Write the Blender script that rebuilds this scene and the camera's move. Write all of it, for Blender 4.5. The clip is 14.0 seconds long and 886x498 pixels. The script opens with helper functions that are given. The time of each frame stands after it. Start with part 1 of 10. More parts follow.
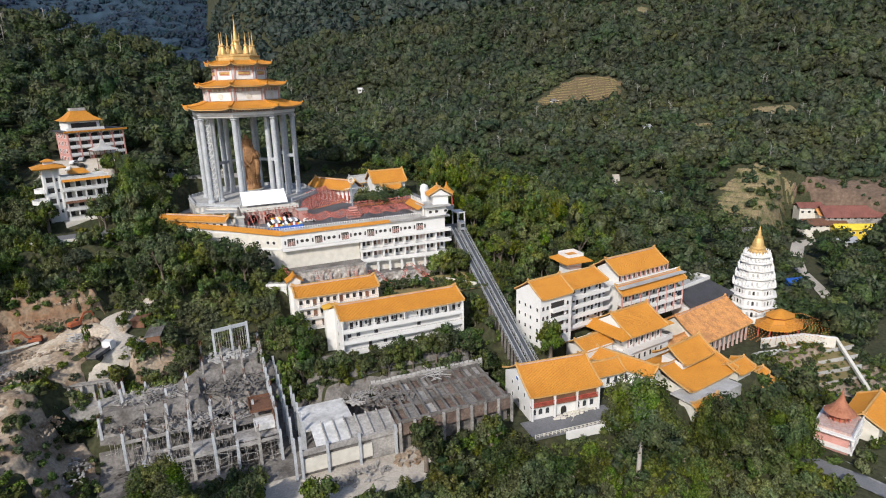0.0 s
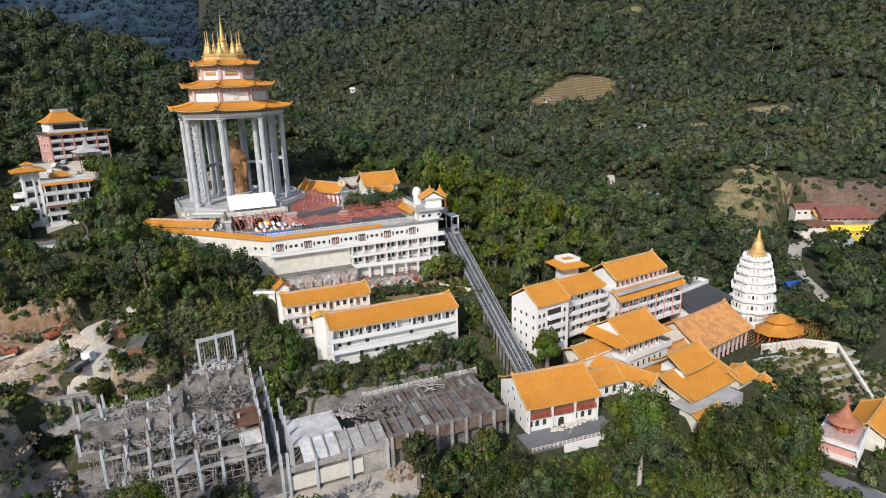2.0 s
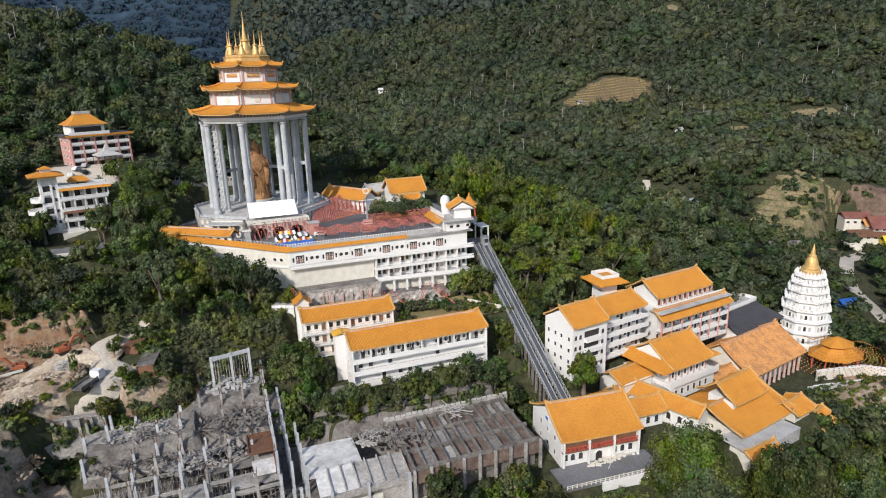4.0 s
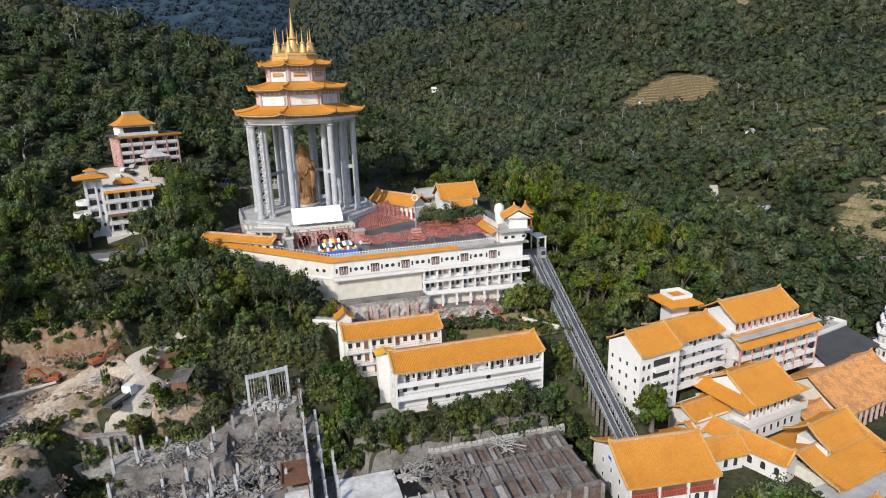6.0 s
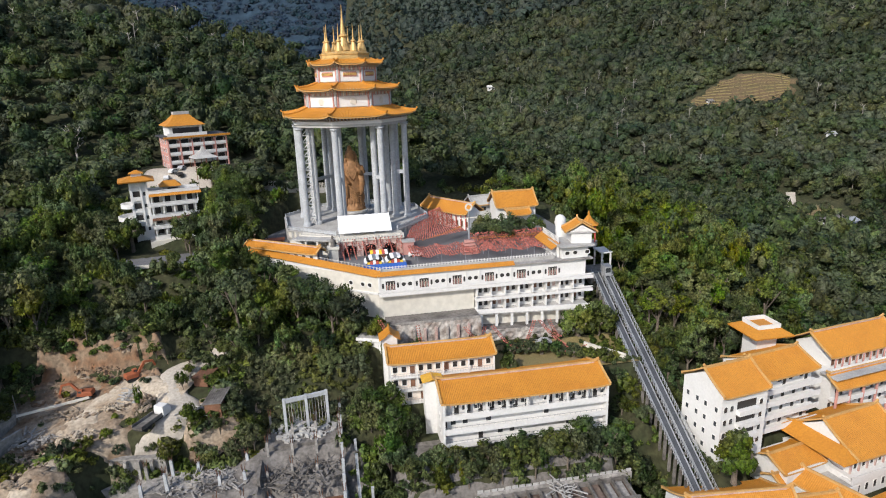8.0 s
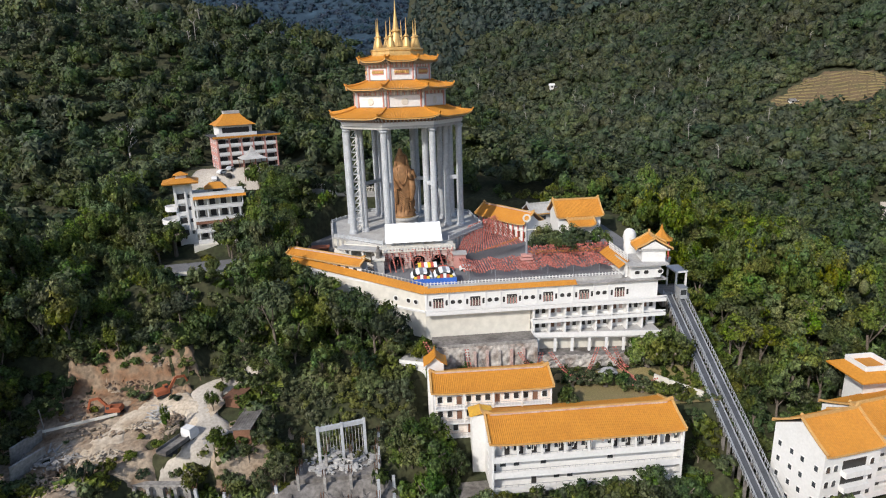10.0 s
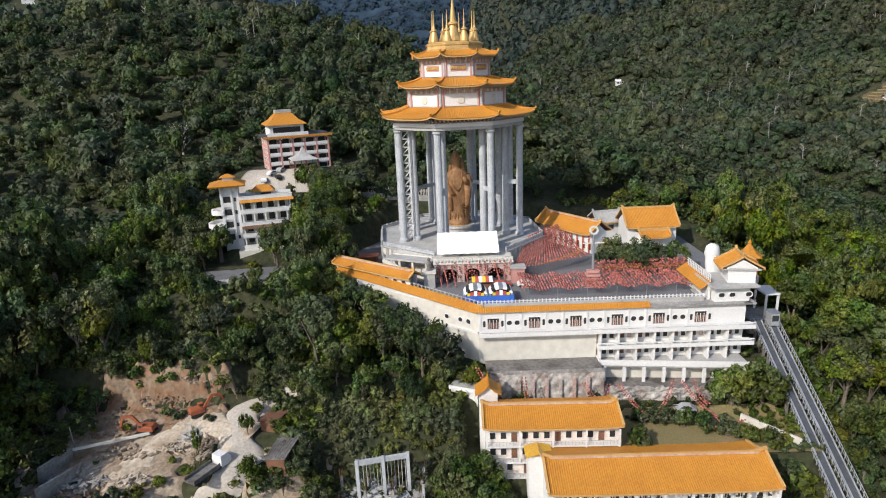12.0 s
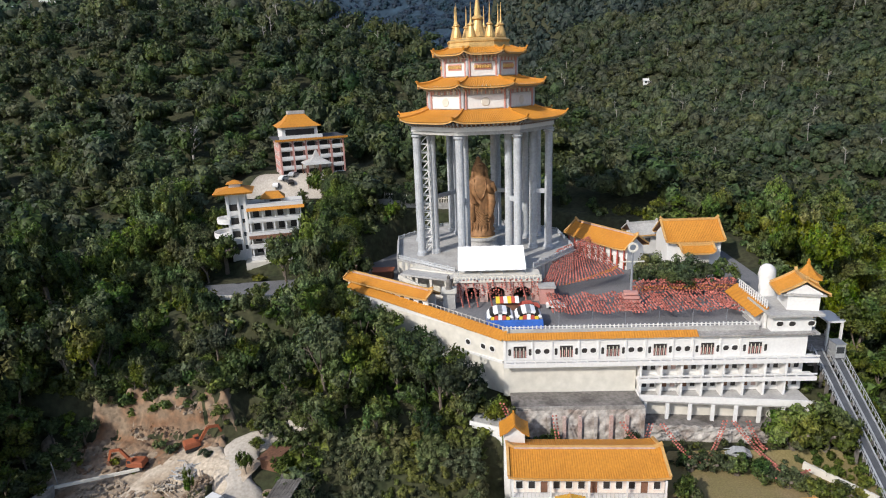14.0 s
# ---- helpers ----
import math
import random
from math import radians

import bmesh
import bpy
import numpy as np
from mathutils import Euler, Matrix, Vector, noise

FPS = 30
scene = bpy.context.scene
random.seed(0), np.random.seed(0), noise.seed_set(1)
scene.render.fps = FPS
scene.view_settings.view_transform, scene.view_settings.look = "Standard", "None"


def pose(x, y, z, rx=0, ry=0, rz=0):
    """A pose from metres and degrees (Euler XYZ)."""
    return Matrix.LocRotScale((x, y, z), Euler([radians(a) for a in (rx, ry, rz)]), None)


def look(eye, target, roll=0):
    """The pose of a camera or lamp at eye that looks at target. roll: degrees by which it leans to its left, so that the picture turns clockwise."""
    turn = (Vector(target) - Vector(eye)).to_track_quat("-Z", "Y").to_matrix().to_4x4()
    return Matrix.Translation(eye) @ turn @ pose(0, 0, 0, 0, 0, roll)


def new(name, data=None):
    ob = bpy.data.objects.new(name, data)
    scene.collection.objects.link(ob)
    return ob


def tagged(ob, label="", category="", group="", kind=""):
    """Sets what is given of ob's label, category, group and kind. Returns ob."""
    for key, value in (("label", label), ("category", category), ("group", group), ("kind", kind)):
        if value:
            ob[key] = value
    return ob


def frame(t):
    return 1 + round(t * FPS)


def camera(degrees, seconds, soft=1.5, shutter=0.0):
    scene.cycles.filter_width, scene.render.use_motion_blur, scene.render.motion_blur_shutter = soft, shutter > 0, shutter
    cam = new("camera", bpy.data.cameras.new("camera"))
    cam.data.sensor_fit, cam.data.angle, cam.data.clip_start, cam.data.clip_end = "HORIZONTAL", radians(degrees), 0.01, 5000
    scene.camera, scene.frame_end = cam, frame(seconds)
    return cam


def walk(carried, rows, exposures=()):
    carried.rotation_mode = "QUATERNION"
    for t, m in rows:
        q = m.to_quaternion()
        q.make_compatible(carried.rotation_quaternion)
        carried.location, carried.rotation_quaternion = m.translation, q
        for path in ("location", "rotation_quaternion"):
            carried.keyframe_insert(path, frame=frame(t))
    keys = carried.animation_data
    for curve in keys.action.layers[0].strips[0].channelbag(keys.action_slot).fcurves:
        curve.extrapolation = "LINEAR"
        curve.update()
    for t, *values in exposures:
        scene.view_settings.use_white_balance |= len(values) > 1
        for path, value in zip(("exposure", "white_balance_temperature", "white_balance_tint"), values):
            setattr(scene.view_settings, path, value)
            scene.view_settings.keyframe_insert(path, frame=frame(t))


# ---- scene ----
cam = camera(71.9, 14.0, soft=1.1)
PATH = [
    (0, (-30.37, -252.554, 45.31), (-29.641, -250.773, 44.766), -1.7),
    (0.5, (-29.992, -252.189, 45.294), (-29.258, -250.41, 44.748), -1.7),
    (1, (-29.607, -251.062, 45.362), (-28.868, -249.286, 44.815), -1.7),
    (1.5, (-28.693, -249.268, 45.433), (-27.949, -247.494, 44.886), -1.7),
    (2, (-27.968, -247.412, 45.531), (-27.221, -245.639, 44.985), -1.7),
    (2.2, (-27.713, -246.406, 45.53), (-26.964, -244.633, 44.985), -1.7),
    (4.5, (-22.708, -232.919, 46.489), (-22.081, -231.1, 45.944), -1.7),
    (5, (-21.522, -229.557, 46.378), (-20.935, -227.724, 45.834), -1.8),
    (5.5, (-20.614, -226.142, 46.215), (-20.065, -224.297, 45.673), -1.8),
    (6, (-19.879, -222.782, 46.433), (-19.369, -220.926, 45.889), -1.8),
    (6.5, (-19.098, -219.325, 46.711), (-18.628, -217.459, 46.167), -1.8),
    (7, (-18.246, -215.923, 46.797), (-17.818, -214.047, 46.253), -1.8),
    (7.5, (-17.76, -212.476, 46.982), (-17.371, -210.592, 46.437), -1.8),
    (8, (-17.193, -208.959, 47.158), (-16.845, -207.067, 46.611), -1.8),
    (8.2, (-16.89, -207.613, 47.218), (-16.556, -205.719, 46.669), -1.6),
    (10.5, (-13.246, -191.316, 46.932), (-13.133, -189.395, 46.386), -2.1),
    (11, (-12.798, -187.977, 46.857), (-12.732, -186.054, 46.31), -2.2),
    (11.5, (-12.577, -184.528, 46.886), (-12.556, -182.605, 46.336), -2.3),
    (12, (-12.484, -181.256, 46.948), (-12.508, -179.333, 46.398), -2.3),
    (12.5, (-12.352, -177.949, 46.854), (-12.419, -176.026, 46.307), -2.4),
    (13, (-12.406, -174.577, 46.794), (-12.497, -172.655, 46.247), -2.4),
    (13.5, (-12.676, -171.244, 46.918), (-12.765, -169.323, 46.37), -2.3),
    (14, (-12.859, -167.824, 47.044), (-12.948, -165.903, 46.493), -2.3),
]
walk(cam, [(t, look(eye, target, roll)) for t, eye, target, roll in PATH], exposures=[(0, 0.2, 6200, 11), (14, 0.2, 6200, 11)])

# ---- light ----
SUN_AZ = 226.0      # degrees, direction towards the sun counted from +x
SUN_EL = 36.0
world = bpy.data.worlds.new("sky_world")
scene.world = world
world.use_nodes = True
wn = world.node_tree
sky = wn.nodes.new("ShaderNodeTexSky")
sky.sky_type, sky.sun_disc = "NISHITA", False
sky.sun_elevation = radians(SUN_EL)
sky.sun_rotation = radians(90 - SUN_AZ)
sky.dust_density = 1.6
wn.nodes["Background"].inputs["Strength"].default_value = 0.15
wn.links.new(sky.outputs["Color"], wn.nodes["Background"].inputs["Color"])
sun_data = bpy.data.lights.new("sun", "SUN")
sun_data.energy, sun_data.angle, sun_data.color = 3.5, radians(0.6), (1.0, 0.93, 0.82)
sun = new("sun", sun_data)
sun_dir = Vector((math.cos(radians(SUN_AZ)) * math.cos(radians(SUN_EL)), math.sin(radians(SUN_AZ)) * math.cos(radians(SUN_EL)), math.sin(radians(SUN_EL))))
sun.matrix_world = look(sun_dir * 300, (0, 0, 0))


# ---- materials ----
def material(name, base, rough=0.8, big=0.15, fine=3.0, vary=0.25, bump=0.25, metal=0.0, tint=None, per_piece=0.0, spec=0.3):
    """A surface with stains at one scale and grain at another, both of real size."""
    m = bpy.data.materials.new(name)
    m.use_nodes = True
    n, l = m.node_tree.nodes, m.node_tree.links
    b = n["Principled BSDF"]
    b.inputs["Roughness"].default_value, b.inputs["Metallic"].default_value = rough, metal
    b.inputs["Specular IOR Level"].default_value = spec
    geo = n.new("ShaderNodeNewGeometry")
    stain, grain = n.new("ShaderNodeTexNoise"), n.new("ShaderNodeTexNoise")
    stain.inputs["Scale"].default_value, grain.inputs["Scale"].default_value = big, fine
    stain.inputs["Detail"].default_value, grain.inputs["Detail"].default_value = 5, 3
    for t in (stain, grain):
        l.new(geo.outputs["Position"], t.inputs["Vector"])
    tint = tint or [c * 0.55 for c in base]
    r1 = n.new("ShaderNodeMapRange")
    r1.inputs["From Min"].default_value, r1.inputs["From Max"].default_value = 0.42, 0.72
    r1.inputs["To Max"].default_value = min(1.0, vary * 2.2)
    l.new(stain.outputs["Fac"], r1.inputs["Value"])
    mix = n.new("ShaderNodeMix")
    mix.data_type = "RGBA"
    mix.inputs["A"].default_value, mix.inputs["B"].default_value = (*base, 1), (*tint, 1)
    l.new(r1.outputs["Result"], mix.inputs["Factor"])
    hsv = n.new("ShaderNodeHueSaturation")
    r2 = n.new("ShaderNodeMapRange")
    r2.inputs["From Min"].default_value, r2.inputs["From Max"].default_value = 0.3, 0.7
    r2.inputs["To Min"].default_value, r2.inputs["To Max"].default_value = 1 - vary * 0.6, 1 + vary * 0.5
    l.new(grain.outputs["Fac"], r2.inputs["Value"])
    value = r2.outputs["Result"]
    if per_piece:
        r3, mul = n.new("ShaderNodeMapRange"), n.new("ShaderNodeMath")
        r3.inputs["To Min"].default_value, r3.inputs["To Max"].default_value = 1 - per_piece, 1 + per_piece
        l.new(geo.outputs["Random Per Island"], r3.inputs["Value"])
        mul.operation = "MULTIPLY"
        l.new(r3.outputs["Result"], mul.inputs[0])
        l.new(value, mul.inputs[1])
        value = mul.outputs[0]
    l.new(value, hsv.inputs["Value"])
    l.new(mix.outputs["Result"], hsv.inputs["Color"])
    l.new(hsv.outputs["Color"], b.inputs["Base Color"])
    if bump:
        bp = n.new("ShaderNodeBump")
        bp.inputs["Strength"].default_value, bp.inputs["Distance"].default_value = bump, 0.15
        l.new(grain.outputs["Fac"], bp.inputs["Height"])
        l.new(bp.outputs["Normal"], b.inputs["Normal"])
    return m


def foliage(name, dark, light, patch=0.05, through_light=0.30, cell=0.12, grain=1.6, spread=1.0):
    """Leaves: each clump has its own green, whole crowns differ, and some light passes through."""
    m = bpy.data.materials.new(name)
    m.use_nodes = True
    n, l = m.node_tree.nodes, m.node_tree.links
    b = n["Principled BSDF"]
    b.inputs["Roughness"].default_value = 0.6
    b.inputs["Specular IOR Level"].default_value = 0.25
    geo, tex, info = n.new("ShaderNodeNewGeometry"), n.new("ShaderNodeTexNoise"), n.new("ShaderNodeObjectInfo")
    tex.inputs["Scale"].default_value, tex.inputs["Detail"].default_value = patch, 4
    l.new(geo.outputs["Position"], tex.inputs["Vector"])
    rng = n.new("ShaderNodeMapRange")
    rng.inputs["From Min"].default_value, rng.inputs["From Max"].default_value = 0.32, 0.68
    l.new(tex.outputs["Fac"], rng.inputs["Value"])
    add = n.new("ShaderNodeMath")
    add.operation = "MULTIPLY_ADD"
    add.inputs[1].default_value = 0.45
    l.new(geo.outputs["Random Per Island"], add.inputs[0])
    half = n.new("ShaderNodeMath")
    half.operation = "MULTIPLY_ADD"
    half.inputs[1].default_value, half.inputs[2].default_value = 0.55, 0.0
    l.new(rng.outputs["Result"], half.inputs[0])
    l.new(half.outputs[0], add.inputs[2])
    mix = n.new("ShaderNodeMix")
    mix.data_type = "RGBA"
    mix.inputs["A"].default_value, mix.inputs["B"].default_value = (*dark, 1), (*light, 1)
    l.new(add.outputs[0], mix.inputs["Factor"])
    hsv = n.new("ShaderNodeHueSaturation")
    r3 = n.new("ShaderNodeMapRange")
    r3.inputs["To Min"].default_value, r3.inputs["To Max"].default_value = 1 - 0.55 * spread, 1 + 0.65 * spread
    # each tree has its own tone
    vor, grey, both = n.new("ShaderNodeTexVoronoi"), n.new("ShaderNodeSeparateColor"), n.new("ShaderNodeMath")
    vor.inputs["Scale"].default_value = cell
    l.new(geo.outputs["Position"], vor.inputs["Vector"])
    l.new(vor.outputs["Color"], grey.inputs["Color"])
    both.operation = "MULTIPLY_ADD"
    both.inputs[1].default_value = 0.5
    l.new(grey.outputs["Red"], both.inputs[0])
    half2 = n.new("ShaderNodeMath")
    half2.operation, half2.inputs[1].default_value = "MULTIPLY", 0.5
    l.new(info.outputs["Random"], half2.inputs[0])
    l.new(half2.outputs[0], both.inputs[2])
    l.new(both.outputs[0], r3.inputs["Value"])
    # leaf-sized light and dark
    fine, fine_range = n.new("ShaderNodeTexNoise"), n.new("ShaderNodeMapRange")
    fine.inputs["Scale"].default_value, fine.inputs["Detail"].default_value = grain, 3
    l.new(geo.outputs["Position"], fine.inputs["Vector"])
    fine_range.inputs["From Min"].default_value, fine_range.inputs["From Max"].default_value = 0.35, 0.65
    fine_range.inputs["To Min"].default_value, fine_range.inputs["To Max"].default_value = 1 - 0.65 * spread, 1 + 0.6 * spread
    l.new(fine.outputs["Fac"], fine_range.inputs["Value"])
    times = n.new("ShaderNodeMath")
    times.operation = "MULTIPLY"
    l.new(r3.outputs["Result"], times.inputs[0])
    l.new(fine_range.outputs["Result"], times.inputs[1])
    l.new(times.outputs[0], hsv.inputs["Value"])
    hue_tex, hue = n.new("ShaderNodeTexNoise"), n.new("ShaderNodeMapRange")
    hue_tex.inputs["Scale"].default_value, hue_tex.inputs["Detail"].default_value = patch * 1.7, 2
    l.new(geo.outputs["Position"], hue_tex.inputs["Vector"])
    hue.inputs["From Min"].default_value, hue.inputs["From Max"].default_value = 0.3, 0.7
    hue.inputs["To Min"].default_value, hue.inputs["To Max"].default_value = 0.440, 0.508
    l.new(hue_tex.outputs["Fac"], hue.inputs["Value"])
    own = n.new("ShaderNodeMath")
    own.operation, own.inputs[1].default_value = "MULTIPLY_ADD", 0.055
    l.new(grey.outputs["Green"], own.inputs[0])
    l.new(hue.outputs["Result"], own.inputs[2])
    l.new(own.outputs[0], hsv.inputs["Hue"])
    fresh = n.new("ShaderNodeMapRange")
    fresh.inputs["To Min"].default_value, fresh.inputs["To Max"].default_value = 0.72, 1.22
    l.new(grey.outputs["Blue"], fresh.inputs["Value"])
    l.new(fresh.outputs["Result"], hsv.inputs["Saturation"])
    l.new(mix.outputs["Result"], hsv.inputs["Color"])
    l.new(hsv.outputs["Color"], b.inputs["Base Color"])
    tr, ms = n.new("ShaderNodeBsdfTranslucent"), n.new("ShaderNodeMixShader")
    l.new(hsv.outputs["Color"], tr.inputs["Color"])
    ms.inputs["Fac"].default_value = through_light
    l.new(b.outputs["BSDF"], ms.inputs[1])
    l.new(tr.outputs["BSDF"], ms.inputs[2])
    l.new(ms.outputs["Shader"], n["Material Output"].inputs["Surface"])
    return m


WHITE = material("white_paint", (0.67, 0.66, 0.64), 0.7, 0.25, 2.0, 0.10, 0.08, tint=(0.54, 0.52, 0.48))
CREAM = material("cream_plaster", (0.60, 0.57, 0.50), 0.8, 0.12, 0.7, 0.16, 0.05, tint=(0.50, 0.455, 0.38))
ORANGE = material("glazed_orange_tile", (0.49, 0.208, 0.024), 0.58, 0.25, 2.2, 0.22, 0.25, tint=(0.37, 0.14, 0.016), spec=0.35)
CLAY = material("weathered_clay_tile", (0.57, 0.27, 0.09), 0.7, 0.5, 2.6, 0.55, 0.5, tint=(0.36, 0.17, 0.07))
RIDGE = material("ridge_plaster", (0.52, 0.31, 0.11), 0.7, 0.5, 3.0, 0.25, 0.2, tint=(0.44, 0.22, 0.07))
STONE = material("grey_stone", (0.42, 0.41, 0.39), 0.8, 0.25, 2.5, 0.28, 0.3, tint=(0.24, 0.23, 0.22))
COLUMN = material("pale_granite", (0.43, 0.445, 0.46), 0.55, 0.3, 2.0, 0.25, 0.2, tint=(0.27, 0.28, 0.295))
CONCRETE = material("raw_concrete", (0.35, 0.33, 0.305), 0.9, 0.22, 1.6, 0.45, 0.4, tint=(0.15, 0.14, 0.13))
# stained concrete; its dark tone also stands in for shade under the decks
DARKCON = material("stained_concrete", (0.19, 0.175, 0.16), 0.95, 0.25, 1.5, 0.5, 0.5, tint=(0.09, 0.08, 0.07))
ASPHALT = material("grey_paving", (0.17, 0.17, 0.175), 0.9, 0.12, 3.0, 0.35, 0.2, tint=(0.10, 0.10, 0.10))
ROAD = material("concrete_road", (0.44, 0.395, 0.335), 0.9, 0.15, 2.0, 0.3, 0.2, tint=(0.28, 0.25, 0.21))
EARTH = material("bare_earth", (0.33, 0.265, 0.195), 1.0, 0.22, 1.4, 0.55, 0.9, tint=(0.19, 0.12, 0.07))
SAND = material("pale_sandy_earth", (0.50, 0.425, 0.33), 1.0, 0.25, 1.5, 0.45, 0.8, tint=(0.33, 0.25, 0.17))
ROCK = material("cut_rock", (0.25, 0.185, 0.125), 1.0, 0.3, 1.2, 0.6, 1.0, tint=(0.20, 0.10, 0.05))
LAWN = material("mown_grass", (0.20, 0.165, 0.07), 1.0, 0.2, 4.0, 0.4, 0.4, tint=(0.25, 0.19, 0.10))
PALECON = material("pale_screed", (0.56, 0.55, 0.53), 0.85, 0.3, 1.2, 0.4, 0.2, tint=(0.33, 0.32, 0.30))
RED = material("red_lacquer", (0.50, 0.10, 0.07), 0.6, 0.5, 4.0, 0.25, 0.1)
PINK = material("pink_red_wall", (0.52, 0.27, 0.23), 0.8, 0.3, 3.0, 0.2, 0.1)
YELLOWTILE = material("yellow_roof_tile", (0.56, 0.33, 0.04), 0.55, 0.4, 2.4, 0.25, 0.2, tint=(0.42, 0.22, 0.03))
ROSEWHITE = material("warm_white_paint", (0.74, 0.66, 0.58), 0.7, 0.4, 3.0, 0.2, 0.1, tint=(0.62, 0.50, 0.42))
STAINWALL = material("weathered_wall", (0.46, 0.43, 0.39), 0.9, 0.45, 1.3, 0.6, 0.4, tint=(0.22, 0.17, 0.14))
ROSESTONE = material("rose_stone", (0.47, 0.36, 0.32), 0.8, 0.5, 2.5, 0.35, 0.3, tint=(0.42, 0.22, 0.18))
TERRACOTTA = material("dull_terracotta", (0.36, 0.15, 0.085), 0.8, 0.6, 3.0, 0.4, 0.4, tint=(0.24, 0.09, 0.05))
GOLD = material("gilded_metal", (0.62, 0.40, 0.15), 0.42, 0.5, 3.0, 0.25, 0.1, metal=0.35)
BRONZE = material("brown_bronze", (0.27, 0.145, 0.065), 0.6, 0.4, 1.2, 0.45, 0.4, metal=0.2, tint=(0.20, 0.10, 0.045))
# near-black: shade inside openings put into the colour; also one car body
DARK = material("opening_shade_black", (0.035, 0.032, 0.03), 0.5, 0.5, 3.0, 0.3, 0.0)
GLASS = material("dark_window_glass", (0.05, 0.055, 0.06), 0.15, 0.8, 3.0, 0.3, 0.0, spec=0.6)
WOOD = material("brown_timber", (0.20, 0.10, 0.06), 0.7, 0.5, 4.0, 0.35, 0.2)
BEDSTEEL = material("dark_track_steel", (0.075, 0.08, 0.09), 0.7, 0.3, 2.0, 0.3, 0.1)
STEEL = material("grey_steel", (0.33, 0.35, 0.38), 0.5, 0.3, 3.0, 0.25, 0.1, metal=0.5)
BLACKROOF = material("dark_bitumen_roof", (0.06, 0.06, 0.065), 0.85, 0.3, 3.0, 0.3, 0.2)
CANVAS = material("white_canvas", (0.84, 0.84, 0.84), 0.8, 0.4, 3.0, 0.06, 0.1)
LANTERN = material("red_lantern_paper", (0.40, 0.135, 0.105), 0.7, 0.3, 4.0, 0.25, 0.0, per_piece=0.45)
LANTERN_GOLD = material("amber_lantern_paper", (0.42, 0.18, 0.05), 0.7, 0.3, 4.0, 0.25, 0.0, per_piece=0.35)
BLUE = material("blue_tarpaulin", (0.03, 0.11, 0.42), 0.5, 0.4, 3.0, 0.25, 0.2)
YELLOW = material("yellow_paint", (0.75, 0.55, 0.05), 0.6, 0.4, 3.0, 0.2, 0.1)
BROWNDECK = material("brown_stained_deck", (0.17, 0.125, 0.10), 0.95, 0.4, 1.6, 0.55, 0.5, tint=(0.09, 0.06, 0.05))
RUST = material("rusty_brown_steel", (0.15, 0.075, 0.045), 0.9, 0.4, 2.0, 0.4, 0.3)
ZINC = material("zinc_sheet", (0.50, 0.51, 0.52), 0.5, 0.3, 3.0, 0.25, 0.1, metal=0.4)
DIGGER = material("orange_machine_paint", (0.33, 0.10, 0.045), 0.6, 0.5, 3.0, 0.25, 0.1)
TYRE = material("black_rubber", (0.03, 0.03, 0.03), 0.9, 1.0, 4.0, 0.2, 0.0)
BARK = material("grey_bark", (0.17, 0.14, 0.11), 0.95, 0.6, 3.0, 0.4, 0.6)
DEADWOOD = material("bleached_wood", (0.42, 0.38, 0.34), 0.9, 0.6, 3.0, 0.3, 0.3)
FLOOR_WOODS = material("forest_floor", (0.050, 0.050, 0.024), 1.0, 0.15, 0.8, 0.7, 1.0, tint=(0.026, 0.034, 0.014))
LEAF_NEAR = foliage("broad_leaves", (0.020, 0.036, 0.011), (0.132, 0.160, 0.038), 0.09, cell=0.16, grain=2.2)
LEAF_MID = foliage("woodland_leaves", (0.020, 0.036, 0.017), (0.092, 0.114, 0.040), 0.03, cell=0.13, grain=1.3, spread=0.9)
# hill haze put into these two leaf colours: flatter and bluer with distance
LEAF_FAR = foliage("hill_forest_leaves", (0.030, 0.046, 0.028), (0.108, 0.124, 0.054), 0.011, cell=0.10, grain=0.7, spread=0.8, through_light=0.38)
LEAF_HAZED = foliage("hazed_forest_leaves", (0.026, 0.043, 0.040), (0.074, 0.094, 0.064), 0.009, cell=0.07, grain=0.35, spread=0.55, through_light=0.38)
# blue haze before the distant mountain put into its leaf colour
LEAF_HAZE_BLUE = foliage("haze_blue_leaves", (0.018, 0.034, 0.052), (0.038, 0.064, 0.090), 0.006, spread=0.35)
LEAF_YOUNG = foliage("light_hill_growth", (0.050, 0.066, 0.024), (0.150, 0.160, 0.058), 0.05, cell=0.16, grain=1.0, spread=0.8)
LEAF_BRIGHT = foliage("young_leaves", (0.038, 0.062, 0.011), (0.150, 0.180, 0.032), 0.12, cell=0.16, grain=2.2)
# mountain ground, with the same haze put into the base colour
HAZE_WOODS = material("haze_blue_distant_woods", (0.026, 0.048, 0.072), 1.0, 0.012, 0.06, 0.5, 0.8, tint=(0.016, 0.031, 0.050))


